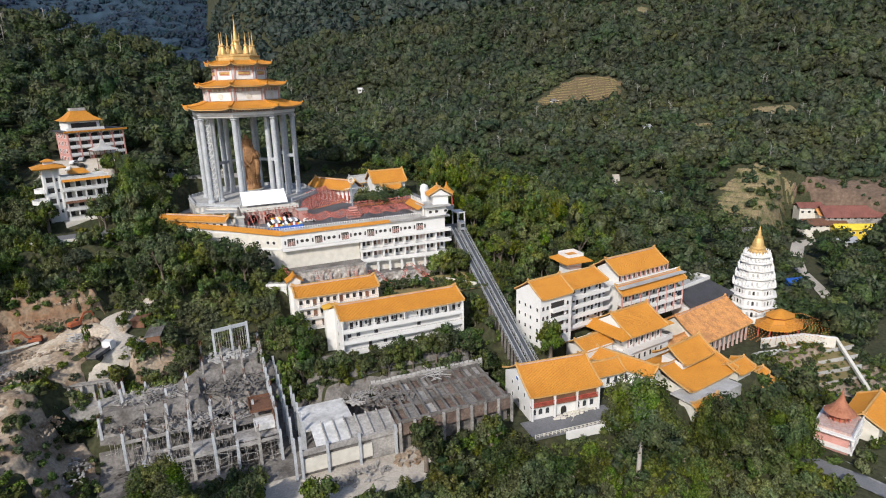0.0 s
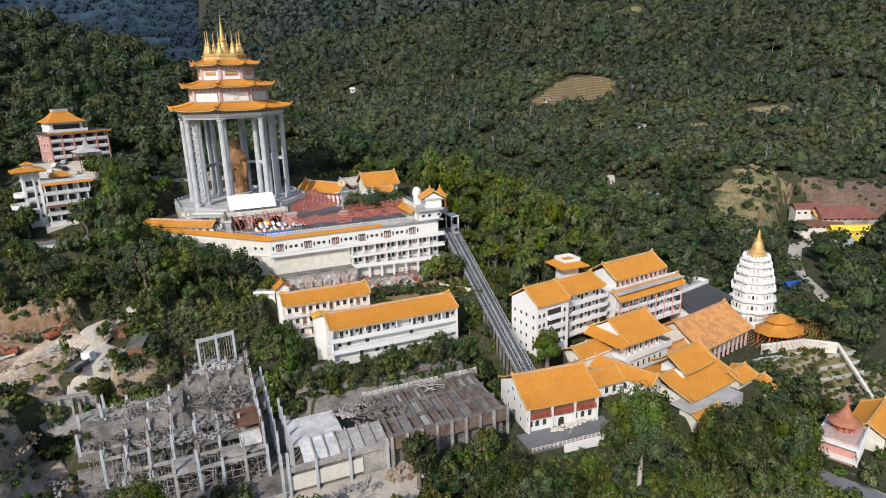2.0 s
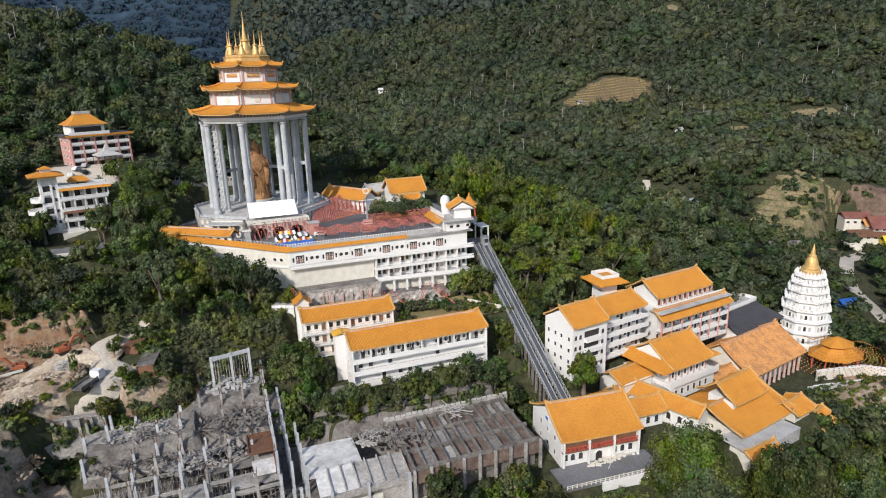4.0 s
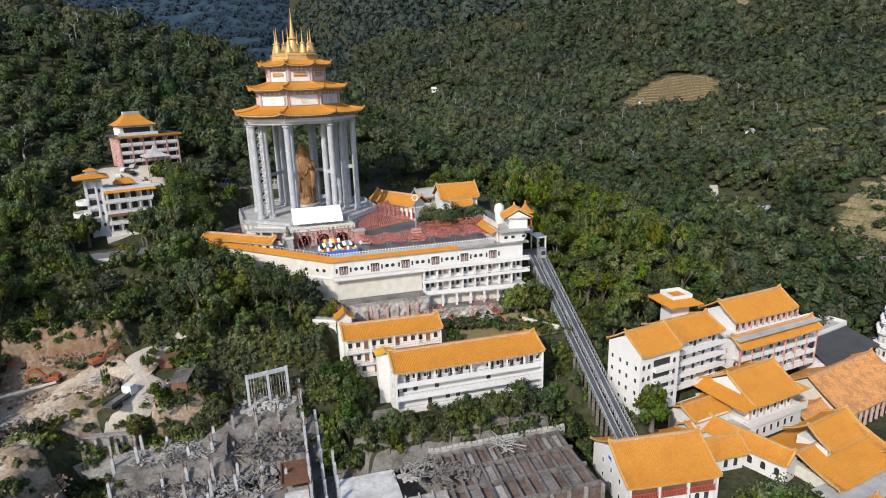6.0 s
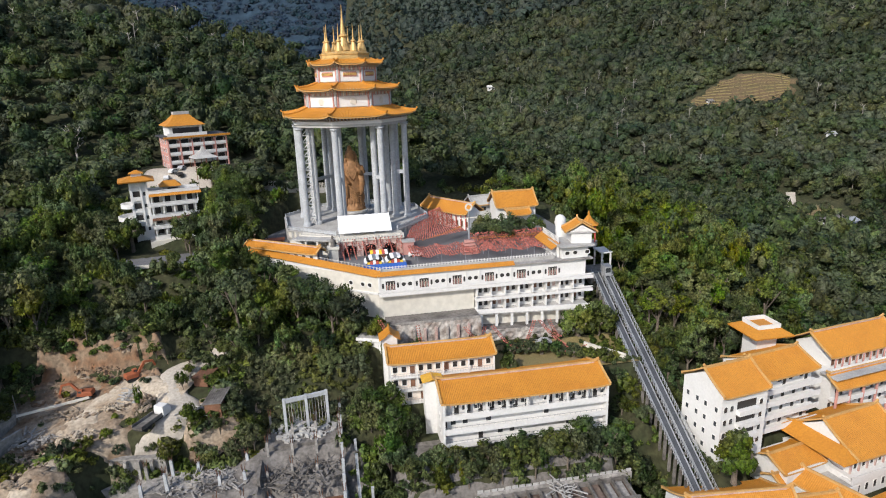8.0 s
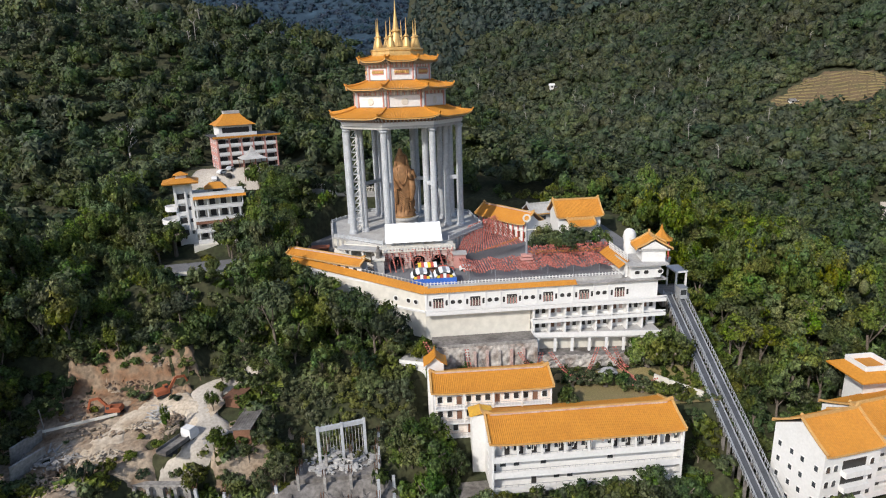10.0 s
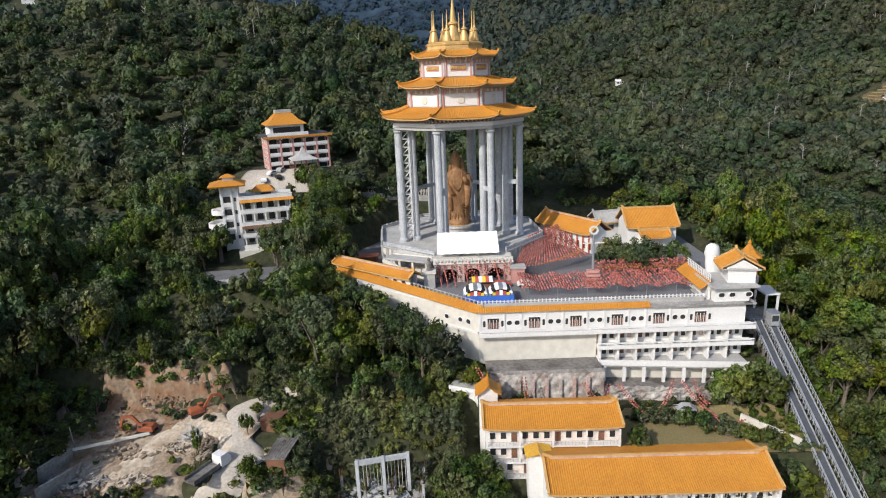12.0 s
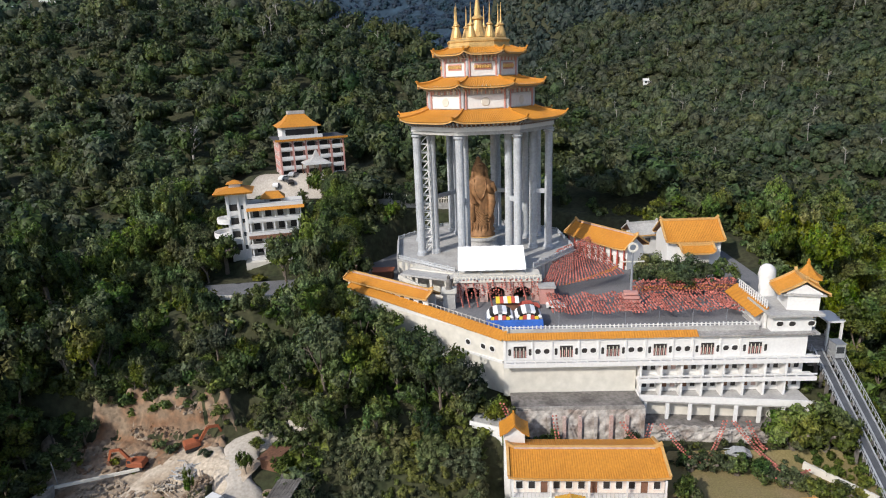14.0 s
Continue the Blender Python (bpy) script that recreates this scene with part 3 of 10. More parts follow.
def pavilion():
    z0 = 4.2
    root = thing("octagonal_pavilion", "tall octagonal stone pavilion with three orange tiled roofs", "pavilion", pose(*PAV, z0))
    for r, cr in ((17.0, 0.95), (13.2, 0.95)):
        for x, y in octo_points(r):
            g = Geo().lathe(x, y, [(cr * 1.35, 0), (cr * 1.35, 0.7), (cr * 1.1, 1.0), (cr, 1.3), (cr * 0.94, 29.3)], 14)
            part("column", g, COLUMN, root, "grey granite column", smooth=False)
    # frieze over the columns
    for r, za, zb, mat in ((17.9, 29.6, 30.4, STONE), (18.2, 30.4, 31.5, WHITE), (18.8, 31.5, 32.4, WOOD)):
        o, i = octo_points(r), octo_points(11.6)
        for k in range(8):
            g = Geo().prism([o[k], o[(k + 1) % 8], i[(k + 1) % 8], i[k]], za, zb)
            part("frieze", g, mat, root)
    # carved brackets
    for k in range(8):
        (ax, ay), (bx, by) = octo_points(18.6)[k], octo_points(18.6)[(k + 1) % 8]
        for j in range(15):
            f = (j + 0.5) / 15
            x, y = ax + (bx - ax) * f, ay + (by - ay) * f
            part("bracket", Geo().beam((x * 0.97, y * 0.97, 31.4), (x * 1.07, y * 1.07, 32.4), 0.28, 0.4), COLUMN, root)
    # tie beams between inner columns and to the outer ring
    inn, out = octo_points(13.2), octo_points(17.0)
    for k in range(8):
        for z in (14.5,) if k in (5, 6, 7, 0, 1) else ():
            part("tie_beam", Geo().beam((*inn[k], z), (*out[k], z), 0.7, 1.1), COLUMN, root)
    for k in (0, 1, 2, 3):
        part("tie_beam", Geo().beam((*inn[k], 12.0), (*inn[k + 1], 12.0), 0.6, 1.0), COLUMN, root)
    part("ceiling_panel", Geo().prism(octo_points(17.5), 31.7, 32.0), STONE, root)
    octo_roof(root, 21.0, 32.55, 13.4, 34.9, ORANGE, lift=0.75, rib=0.5)

    def tier(r, za, zb, post):
        p = octo_points(r)
        g = Geo().prism(octo_points(r - 0.25), za, zb)
        part("tier_wall", g, WHITE, root)
        for k in range(8):
            (ax, ay), (bx, by) = p[k], p[(k + 1) % 8]
            part("corner_post", Geo().cyl(ax * 0.99, ay * 0.99, za, zb, post * 0.75, n=10), COLUMN, root)
            n = Vector((by - ay, ax - bx, 0)).normalized()
            mid = Vector(((ax + bx) / 2, (ay + by) / 2, 0))
            side = Vector((bx - ax, by - ay, 0)) * 0.5
            h = zb - za
            # framed panel with a round medallion, or carved relief
            for lo, hi, m2, out_ in ((0.10, 0.62, WHITE, 0.05), (0.66, 0.96, STONE, 0.08)):
                a, b = mid - side * 0.80 + n * out_, mid + side * 0.80 + n * out_
                g = Geo().loft([[(a.x - n.x * 0.2, a.y - n.y * 0.2, za + h * lo), (b.x - n.x * 0.2, b.y - n.y * 0.2, za + h * lo), (b.x, b.y, za + h * lo), (a.x, a.y, za + h * lo)],
                                [(a.x - n.x * 0.2, a.y - n.y * 0.2, za + h * hi), (b.x - n.x * 0.2, b.y - n.y * 0.2, za + h * hi), (b.x, b.y, za + h * hi), (a.x, a.y, za + h * hi)]])
                part("panel", g, m2, root)
            for f in (-0.86, 0.86):
                c = mid + side * f + n * 0.06
                part("jamb", Geo().cyl(c.x, c.y, za + 0.2, zb - 0.4, 0.24, n=8), PINK, root, "pink painted jamb")
            if post < 0.52:
                a2, b2 = mid - side * 0.55 + n * 0.1, mid + side * 0.55 + n * 0.1
                part("carved_band", Geo().beam((a2.x, a2.y, za + h * 0.47), (b2.x, b2.y, za + h * 0.47), 0.16, h * 0.26), PINK, root)
                for j in range(7):
                    c = mid + side * (-0.48 + 0.16 * j) + n * 0.2
                    part("carving", Geo().lathe(c.x, c.y, [(0.02, za + h * 0.38), (0.3, za + h * 0.42), (0.3, za + h * 0.52), (0.02, za + h * 0.56)], 6), GOLD, root)
            else:
                c = mid + n * 0.1
                u = side.normalized()
                ring = lambda r: [(c.x + u.x * r * math.cos(q), c.y + u.y * r * math.cos(q), za + h * 0.36 + r * math.sin(q)) for q in [2 * math.pi * i / 16 for i in range(16)]]
                part("medallion", Geo().loft([ring(1.0), [(x + n.x * 0.12, y + n.y * 0.12, z) for x, y, z in ring(0.85)]]), CREAM, root, "round cream medallion")
            for j in range(9):
                f = -0.8 + 1.6 * (j + 0.5) / 9
                c = mid + side * f + n * 0.2
                part("relief_block", Geo().box(c.x - 0.16, c.x + 0.16, c.y - 0.16, c.y + 0.16, za + h * 0.68, za + h * 0.93), CREAM if j % 2 else PINK, root)

    def under_eave(r0, r1, za, zb, n):
        for k in range(8):
            (ax, ay), (bx, by) = octo_points(r0)[k], octo_points(r0)[(k + 1) % 8]
            for j in range(n):
                f = (j + 0.5) / n
                x, y = ax + (bx - ax) * f, ay + (by - ay) * f
                part("bracket", Geo().beam((x, y, za), (x * r1 / r0, y * r1 / r0, zb), 0.26, 0.34), COLUMN, root)
            a, b, c, d = octo_points(r0)[k], octo_points(r0)[(k + 1) % 8], octo_points(r0 - 0.6)[(k + 1) % 8], octo_points(r0 - 0.6)[k]
            part("bracket_band", Geo().prism([a, b, c, d], za - 0.5, za + 0.3), STONE, root)

    under_eave(13.2, 15.2, 38.9, 40.0, 13)
    under_eave(9.2, 11.2, 45.9, 47.0, 10)
    tier(13.3, 34.6, 39.9, 0.55)
    octo_roof(root, 15.9, 39.85, 9.4, 41.9, ORANGE, lift=0.75, rib=0.5)
    tier(9.3, 41.6, 47.0, 0.5)
    octo_roof(root, 11.6, 46.95, 7.9, 48.4, ORANGE, lift=0.8, rib=0.5)
    g = Geo().lathe(0, 0, [(8.0, 48.0), (8.0, 48.6), (7.6, 48.8), (7.5, 49.5), (7.7, 49.7), (7.7, 50.1), (7.0, 50.3), (6.8, 50.5), (0.5, 50.6)], 8, radians(28))
    part("gilded_base", g, GOLD, root, "gilded octagonal base")
    for x, y in octo_points(5.6):
        g = Geo().lathe(x, y, [(1.15, 50.5), (1.2, 50.7), (1.05, 51.4), (0.8, 52.3), (0.62, 52.9), (0.55, 53.1), (0.82, 53.3), (0.78, 53.5), (0.36, 53.8), (0.22, 54.4), (0.13, 56.4), (0.03, 58.2)], 12)
        part("small_spire", g, GOLD, root, "gilded spire", smooth=False)
    g = Geo().lathe(0, 0, [(2.2, 50.5), (2.3, 50.9), (1.6, 52.2), (1.15, 53.8), (0.95, 54.6), (1.35, 54.9), (1.35, 55.2), (0.85, 55.6), (0.7, 57.0), (0.5, 58.4), (0.28, 60.2), (0.12, 62.0), (0.03, 64.0)], 14)
    part("great_spire", g, GOLD, root, "tall gilded spire")
    # dark lattice ceiling and deep tie beams under the roof
    for k in range(8):
        (ax, ay), (bx, by) = octo_points(13.2)[k], octo_points(17.0)[k]
        part("roof_beam", Geo().beam((ax * 0.3, ay * 0.3, 30.6), (bx, by, 30.6), 0.5, 0.9), STONE, root)
    for x, y in octo_points(17.0):
        part("capital", Geo().lathe(x, y, [(0.9, 28.6), (1.25, 29.0), (1.25, 29.2), (1.05, 29.4), (1.45, 29.7)], 12), COLUMN, root)
    # lattice hoist mast in the west bay
    g = Geo()
    x, y = -13.4, -6.8
    for dx in (-0.95, 0.95):
        for dy in (-0.9, 0.9):
            g.beam((x + dx, y + dy, 0), (x + dx, y + dy, 29.0), 0.16)
    for k in range(14):
        za, zb = 0.4 + k * 2.05, 0.4 + (k + 1) * 2.05
        for dy in (-0.9, 0.9):
            g.beam((x - 0.95, y + dy, za), (x + 0.95, y + dy, zb), 0.2)
            g.beam((x - 0.95, y + dy, zb), (x + 0.95, y + dy, zb), 0.2)
        for dx in (-0.95, 0.95):
            g.beam((x + dx, y - 0.9, za), (x + dx, y + 0.9, zb), 0.12)
    part("lattice_mast", g, WHITE, root, "white steel lattice mast")


pavilion()


def great_statue():
    """A tall robed standing figure, kept to a plain shape."""
    g = Geo()
    # half width, half depth, height, sideways sway
    prof = [(3.5, 3.2, 0.0), (3.7, 3.4, 0.4), (3.2, 2.9, 0.9), (3.35, 2.9, 1.3), (3.3, 2.5, 1.8), (2.95, 2.2, 2.4), (3.2, 2.25, 3.0), (3.1, 2.2, 4.2), (2.9, 2.1, 5.6), (2.8, 2.1, 7.0), (2.85, 2.1, 8.4),
            (3.0, 2.1, 9.6), (3.15, 2.1, 10.8), (3.2, 2.05, 12.0), (3.15, 1.9, 13.2), (2.85, 1.7, 14.2), (2.1, 1.45, 14.9), (1.35, 1.2, 15.3), (1.2, 1.15, 15.7), (1.42, 1.3, 16.3), (1.5, 1.4, 17.2), (1.4, 1.35, 18.0),
            (1.15, 1.1, 18.6), (0.8, 0.8, 19.0), (0.72, 0.7, 19.5), (0.5, 0.5, 20.0), (0.1, 0.1, 20.3)]
    n, rings = 56, []
    for rx, ry, z in prof:
        ring = []
        for i in range(n):
            a = 2 * math.pi * i / n
            robe = 1.0 if 1.2 < z < 14 else 0.0
            fold = 1 + robe * (0.045 * math.sin(a * 9 + z * 0.55) + 0.03 * math.sin(a * 17 - z * 0.8) + 0.02 * math.sin(a * 4 + z * 1.7))
            ring.append((rx * fold * math.cos(a) + 0.3 * math.sin(z * 0.22), ry * fold * math.sin(a), z))
        rings.append(ring)
    g.loft(rings)

    def limb(pts, radii, m=12):
        out = []
        for (x, y, z), r in zip(pts, radii):
            out.append([(x + r * math.cos(2 * math.pi * i / m), y + 0.8 * r * math.sin(2 * math.pi * i / m), z + 0.25 * r * math.sin(2 * math.pi * i / m)) for i in range(m)])
        g.loft(out)

    limb(((-2.7, -0.3, 13.8), (-3.1, -0.9, 11.6), (-2.2, -2.0, 9.6), (-0.9, -2.5, 8.6)), (0.9, 1.1, 0.95, 0.5))
    limb(((2.7, -0.3, 13.8), (3.2, -0.9, 11.8), (2.7, -1.9, 11.4), (2.1, -2.4, 12.9), (2.0, -2.45, 13.5)), (0.9, 1.1, 0.9, 0.55, 0.3))
    # hanging sleeves and the scarf that crosses the robe
    limb(((-2.2, -1.9, 9.4), (-2.3, -2.0, 7.6), (-2.0, -2.1, 5.2), (-1.7, -2.0, 4.0)), (0.95, 0.9, 0.65, 0.25))
    limb(((2.7, -1.6, 11.2), (2.9, -1.8, 8.8), (2.6, -1.9, 6.0), (2.3, -1.9, 4.4)), (0.9, 0.95, 0.7, 0.25))
    for sx in (-1, 1):
        g.run([(sx * 1.3, -1.2, 14.8), (sx * 1.5, -1.8, 12.6), (sx * 0.9, -2.15, 10.6), (0.0, -2.3, 9.6)], 0.34, 0.34)
    for k in range(6):
        g.run([(-2.3 + 0.2 * k, -1.85, 9.0 - 0.9 * k), (-1.0 + 0.2 * k, -2.25, 7.6 - 0.9 * k), (0.8, -2.3, 6.0 - 0.8 * k), (2.2 - 0.1 * k, -1.95, 5.4 - 0.75 * k)], 0.26, 0.3)
    for k in range(7):
        x = -2.2 + 0.73 * k
        g.run([(x * 0.9, -1.95 + 0.12 * abs(x), 5.0), (x, -2.15 + 0.16 * abs(x), 3.2), (x * 1.08, -2.5 + 0.2 * abs(x), 1.5)], 0.24, 0.28)
    # veil beside the face and the jewelled crown
    for sx in (-1, 1):
        limb(((sx * 0.9, 0.3, 18.4), (sx * 1.5, 0.1, 17.0), (sx * 1.7, 0.0, 15.4), (sx * 2.3, -0.2, 14.0)), (0.45, 0.5, 0.5, 0.35))
    g.run([(-1.2, -0.75, 18.0), (-0.6, -1.3, 18.3), (0.1, -1.45, 18.7), (0.8, -1.25, 18.3), (1.3, -0.75, 18.0)], 0.3, 0.55)
    ob = plain("bronze_statue", g, BRONZE, "tall brown bronze robed statue on a round base", "statue", m=pose(PAV[0] - 0.3, PAV[1] - 0.8, 7.0) @ Matrix.Scale(0.99, 4), smooth=True)
    base = thing("statue_pedestal", "round stone pedestal under the bronze statue", "pedestal", pose(PAV[0] - 0.3, PAV[1] - 0.8, 4.2))
    part("drum", Geo().lathe(0, 0, [(4.6, 0), (4.6, 0.5), (4.1, 0.8), (4.1, 1.8), (4.5, 2.2), (4.5, 2.8)], 24), STONE, base)
    part("rim", Geo().lathe(0, 0, [(3.4, 2.8), (3.6, 2.85), (3.4, 2.95)], 24), GOLD, base)
    return ob


great_statue()


def plinth():
    root = thing("pavilion_plinth", "grey stone octagonal plinth with balustrades under the pavilion", "plinth", pose(*PAV, -1.3))
    part("plinth_body", Geo().prism(octo_points(23.4), 0, 5.2), CREAM, root)
    part("plinth_cap", Geo().prism(octo_points(23.9), 5.2, 5.5), STONE, root)
    pts = octo_points(23.4)
    for k in range(8):
        (ax, ay), (bx, by) = pts[k], pts[(k + 1) % 8]
        if k == 5:
            continue
        g, n = Geo(), 9
        for j in range(n + 1):
            x, y = ax + (bx - ax) * j / n, ay + (by - ay) * j / n
            g.box(x - 0.14, x + 0.14, y - 0.14, y + 0.14, 5.5, 6.7)
        g.beam((ax, ay, 6.4), (bx, by, 6.4), 0.22, 0.2)
        g.beam((ax, ay, 5.9), (bx, by, 5.9), 0.12, 0.5)
        part("balustrade", g, COLUMN, root)
        for j in range(1, 10):
            x, y = ax + (bx - ax) * j / 10, ay + (by - ay) * j / 10
            part("pilaster", Geo().box(x * 1.005 - 0.3, x * 1.005 + 0.3, y * 1.005 - 0.3, y * 1.005 + 0.3, 0, 5.2), STONE, root)


plinth()


# ---- the terrace building below the plaza ----
def terrace():
    x0, x1, yf = -7.2, 48.2, -63.0
    root = thing("terrace_building", "long white terrace building with galleries under the plaza", "building", pose(0, 0, 0))
    part("upper_wall", Geo().box(x0, x1, yf, yf + 2, -5.2, -0.9), WHITE, root)
    part("lower_wall", Geo().box(17.4, x1, yf + 0.6, yf + 2, -12.4, -5.2), WHITE, root)
    part("blank_wall", Geo().box(x0, 17.4, yf - 0.3, yf + 2, -12.4, -5.2), CREAM, root, "plain cream retaining wall")
    part("cornice", Geo().box(x0, x1, yf - 0.35, yf + 0.1, -1.1, -0.8), WHITE, root)
    # slanting strip of orange tiles along the plaza edge
    strip = [((x0, yf), (32.0, yf))]
    g, n = Geo(), 300
    for k in range(n + 1):
        u = x0 + (28.5 - x0) * k / n
        h = (0, 0.07, 0.1, 0.07)[k % 4]
        g.v += [(u, yf - 0.6, -0.9 + h), (u, yf + 0.9, -0.1 + h)]
    g.f = [(2 * k, 2 * k + 2, 2 * k + 3, 2 * k + 1) for k in range(n)]
    part("tile_strip", g, ORANGE, root)
    part("roof_slab", Geo().box(28.5, x1 + 1, yf - 0.7, yf + 2.0, -0.9, -0.6), CONCRETE, root)
    part("plaza_kerb", Geo().box(x0, 40.0, yf + 1.5, yf + 2.0, -1.3, 0.35), STONE, root)
    g = Geo()
    for k in range(60):
        u = x0 + (40 - x0) * k / 59
        g.box(u - 0.1, u + 0.1, yf + 1.65, yf + 1.9, 0.3, 1.0)
    g.beam((x0, yf + 1.77, 0.75), (40, yf + 1.77, 0.75), 0.1, 0.12)
    part("plaza_balustrade", g, WHITE, root)
    # pairs of rounded windows and wide grilled openings in turn
    k = 0
    u = x0 + 2.2
    rng = random.Random(5)
    while u < 43.0:
        part("pilaster", Geo().box(u - 1.95, u - 1.65, yf - 0.22, yf, -5.2, -1.1), WHITE, root)
        if k % 2:
            octo_window(root, u - 0.75, yf, -3.9, 1.05, 1.0)
            octo_window(root, u + 0.85, yf, -3.9, 1.05, 1.0)
            u += 3.6
        else:
            octo_window(root, u - 1.0, yf, -4.2, 0.55, 1.4)
            window(root, u + 0.9, yf, -4.7, 2.4, 2.4, pane_mat=DARK)
            for j in range(7):
                part("grille_bar", Geo().box(u - 0.18 + 0.36 * j - 0.07, u - 0.18 + 0.36 * j + 0.07, yf - 0.1, yf + 0.0, -4.6, -3.2 + 0.5 * (j % 2)), CREAM if j % 2 else PINK, root)
            octo_window(root, u + 2.8, yf, -4.2, 0.55, 1.4)
            u += 5.0
        k += 1
    # galleries
    for z, xa in ((-5.2, x0), (-8.8, 17.4)):
        part("gallery_slab", Geo().box(xa, x1 + 1.5, yf - 1.7, yf + 0.6, z - 0.5, z), WHITE, root)
        part("gallery_parapet", Geo().box(xa, x1 + 1.5, yf - 1.9, yf - 1.7, z - 0.6, z + 0.25), WHITE, root)
        part("gallery_handrail", Geo().box(xa, x1 + 1.5, yf - 1.88, yf - 1.72, z + 0.6, z + 0.85), WHITE, root)
        for j in range(int((x1 - xa) / 1.9)):
            part("rail_post", Geo().box(xa + 1.9 * j, xa + 1.9 * j + 0.22, yf - 1.86, yf - 1.74, z + 0.25, z + 0.6), WHITE, root)
    for z in (-8.8, -12.4):
        for j in range(8):
            u = 18.9 + j * 3.75
            part("pier", Geo().box(u - 0.9 - 0.2, u - 0.9 + 0.2, yf - 1.5, yf + 0.6, z, z + 3.1), WHITE, root)
            window(root, u + 0.4, yf + 0.6, z + 0.9, 0.9, 1.4, pane_mat=WOOD if j % 3 else DARK)
            window(root, u + 1.9, yf + 0.6, z + 0.9, 0.9, 1.4, pane_mat=ROSESTONE if j % 4 == 1 else DARK)
    # lower deck, a little wider towards the east
    low, high = (17.6, -65.4), (47.8, -68.7)
    deck = [low, high, (47.8, yf + 0.5), (17.6, yf + 0.5)]
    part("deck", Geo().prism(deck, -12.9, -12.4), STONE, root)
    part("deck_parapet", Geo().beam((*low, -12.0), (*high, -12.0), 0.25, 1.2), WHITE, root)
    part("deck_end_parapet", Geo().beam((*low, -12.0), (17.6, yf, -12.0), 0.25, 1.2), WHITE, root)
    part("deck_wall", Geo().beam((18.0, -63.6, -15.0), (47.6, -66.0, -15.0), 0.4, 4.2), CREAM, root, "cream wall under the deck")
    for j in range(8):
        f = (j + 0.3) / 7.6
        x, y = low[0] + (high[0] - low[0]) * f, low[1] + (high[1] - low[1]) * f
        part("deck_pier", Geo().box(x - 0.3, x + 0.3, y - 0.05, y + 0.35, -16.6, -12.9), WHITE, root)
    return root


OCTO = {}


def octo_window(root, x, y, z, w, h):
    """A small window with cut corners and a thick surround."""
    key = (w, h)
    if key not in OCTO:
        def ring(a, b):
            c = min(a, b) * 0.55
            return [(-a + c, -b), (a - c, -b), (a, -b + c), (a, b - c), (a - c, b), (-a + c, b), (-a, b - c), (-a, -b + c)]
        o, i = ring(w / 2 + 0.18, h / 2 + 0.18), ring(w / 2, h / 2)
        g = Geo()
        vs = [(p, -0.12, q) for p, q in o] + [(p, -0.12, q) for p, q in i] + [(p, 0.02, q) for p, q in o] + [(p, 0.02, q) for p, q in i]
        fs = []
        for k in range(8):
            j = (k + 1) % 8
            fs += [(k, j, 8 + j, 8 + k), (k, 16 + k, 16 + j, j), (8 + k, 8 + j, 24 + j, 24 + k)]
        g.add(vs, fs)
        OCTO[key] = (g.mesh("window_frame", WHITE), Geo().loft([[(p, -0.03, q) for p, q in i], [(p, 0.01, q) for p, q in i]]).mesh("pane", DARK))
    ob = part("window", OCTO[key][0], WHITE, root, at=pose(x, y, z + h / 2))
    part("pane", OCTO[key][1], DARK, ob)


terrace()


def terrace_wing():
    """The slanting wing of the terrace edge, from its bend to the covered corridor."""
    a, b = Vector((-7.2, -63.0, 0)), Vector((-41.0, -37.5, 0))
    l = (b - a).length
    ang = math.degrees(math.atan2((a - b).y, (a - b).x))
    root = thing("terrace_wall", "pale terrace retaining wall with an orange tiled coping", "wall", pose(b.x, b.y, 0, 0, 0, ang))
    part("wall_body", Geo().box(0, l, 0, 1.5, -12, -0.9), CREAM, root)
    g, n = Geo(), 260
    for k in range(n + 1):
        u = l * k / n
        h = (0, 0.07, 0.1, 0.07)[k % 4]
        rise = 2.2 * (1 - k / n)
        g.v += [(u, -0.7, -0.95 + h + rise), (u, 1.5, 0.15 + h + rise)]
    g.f = [(2 * k, 2 * k + 2, 2 * k + 3, 2 * k + 1) for k in range(n)]
    part("tile_strip", g, ORANGE, root)
    g = Geo().loft([[(0, 0, -0.9), (0, 1.5, -0.9), (0, 1.5, 2.2), (0, 0, 1.5)], [(l, 0, -0.9), (l, 1.5, -0.9), (l, 1.5, 0), (l, 0, -0.9)]])
    part("coping_wall", g, WHITE, root)
    g = Geo()
    for k in range(40):
        u = l * k / 39
        r = 2.2 * (1 - k / 39)
        g.box(u - 0.1, u + 0.1, 1.6, 1.85, -0.2 + r, 0.9 + r)
    g.beam((0, 1.7, 2.9), (l, 1.7, 0.75), 0.1, 0.12)
    part("balustrade", g, STONE, root)
    part("string_course", Geo().box(l - 12, l, -0.3, 0.0, -5.7, -5.2), WHITE, root)
    for u in (l - 2.5, l - 4.6, l - 8.2):
        octo_window(root, u, 0, -3.9, 1.05, 1.0)


terrace_wing()


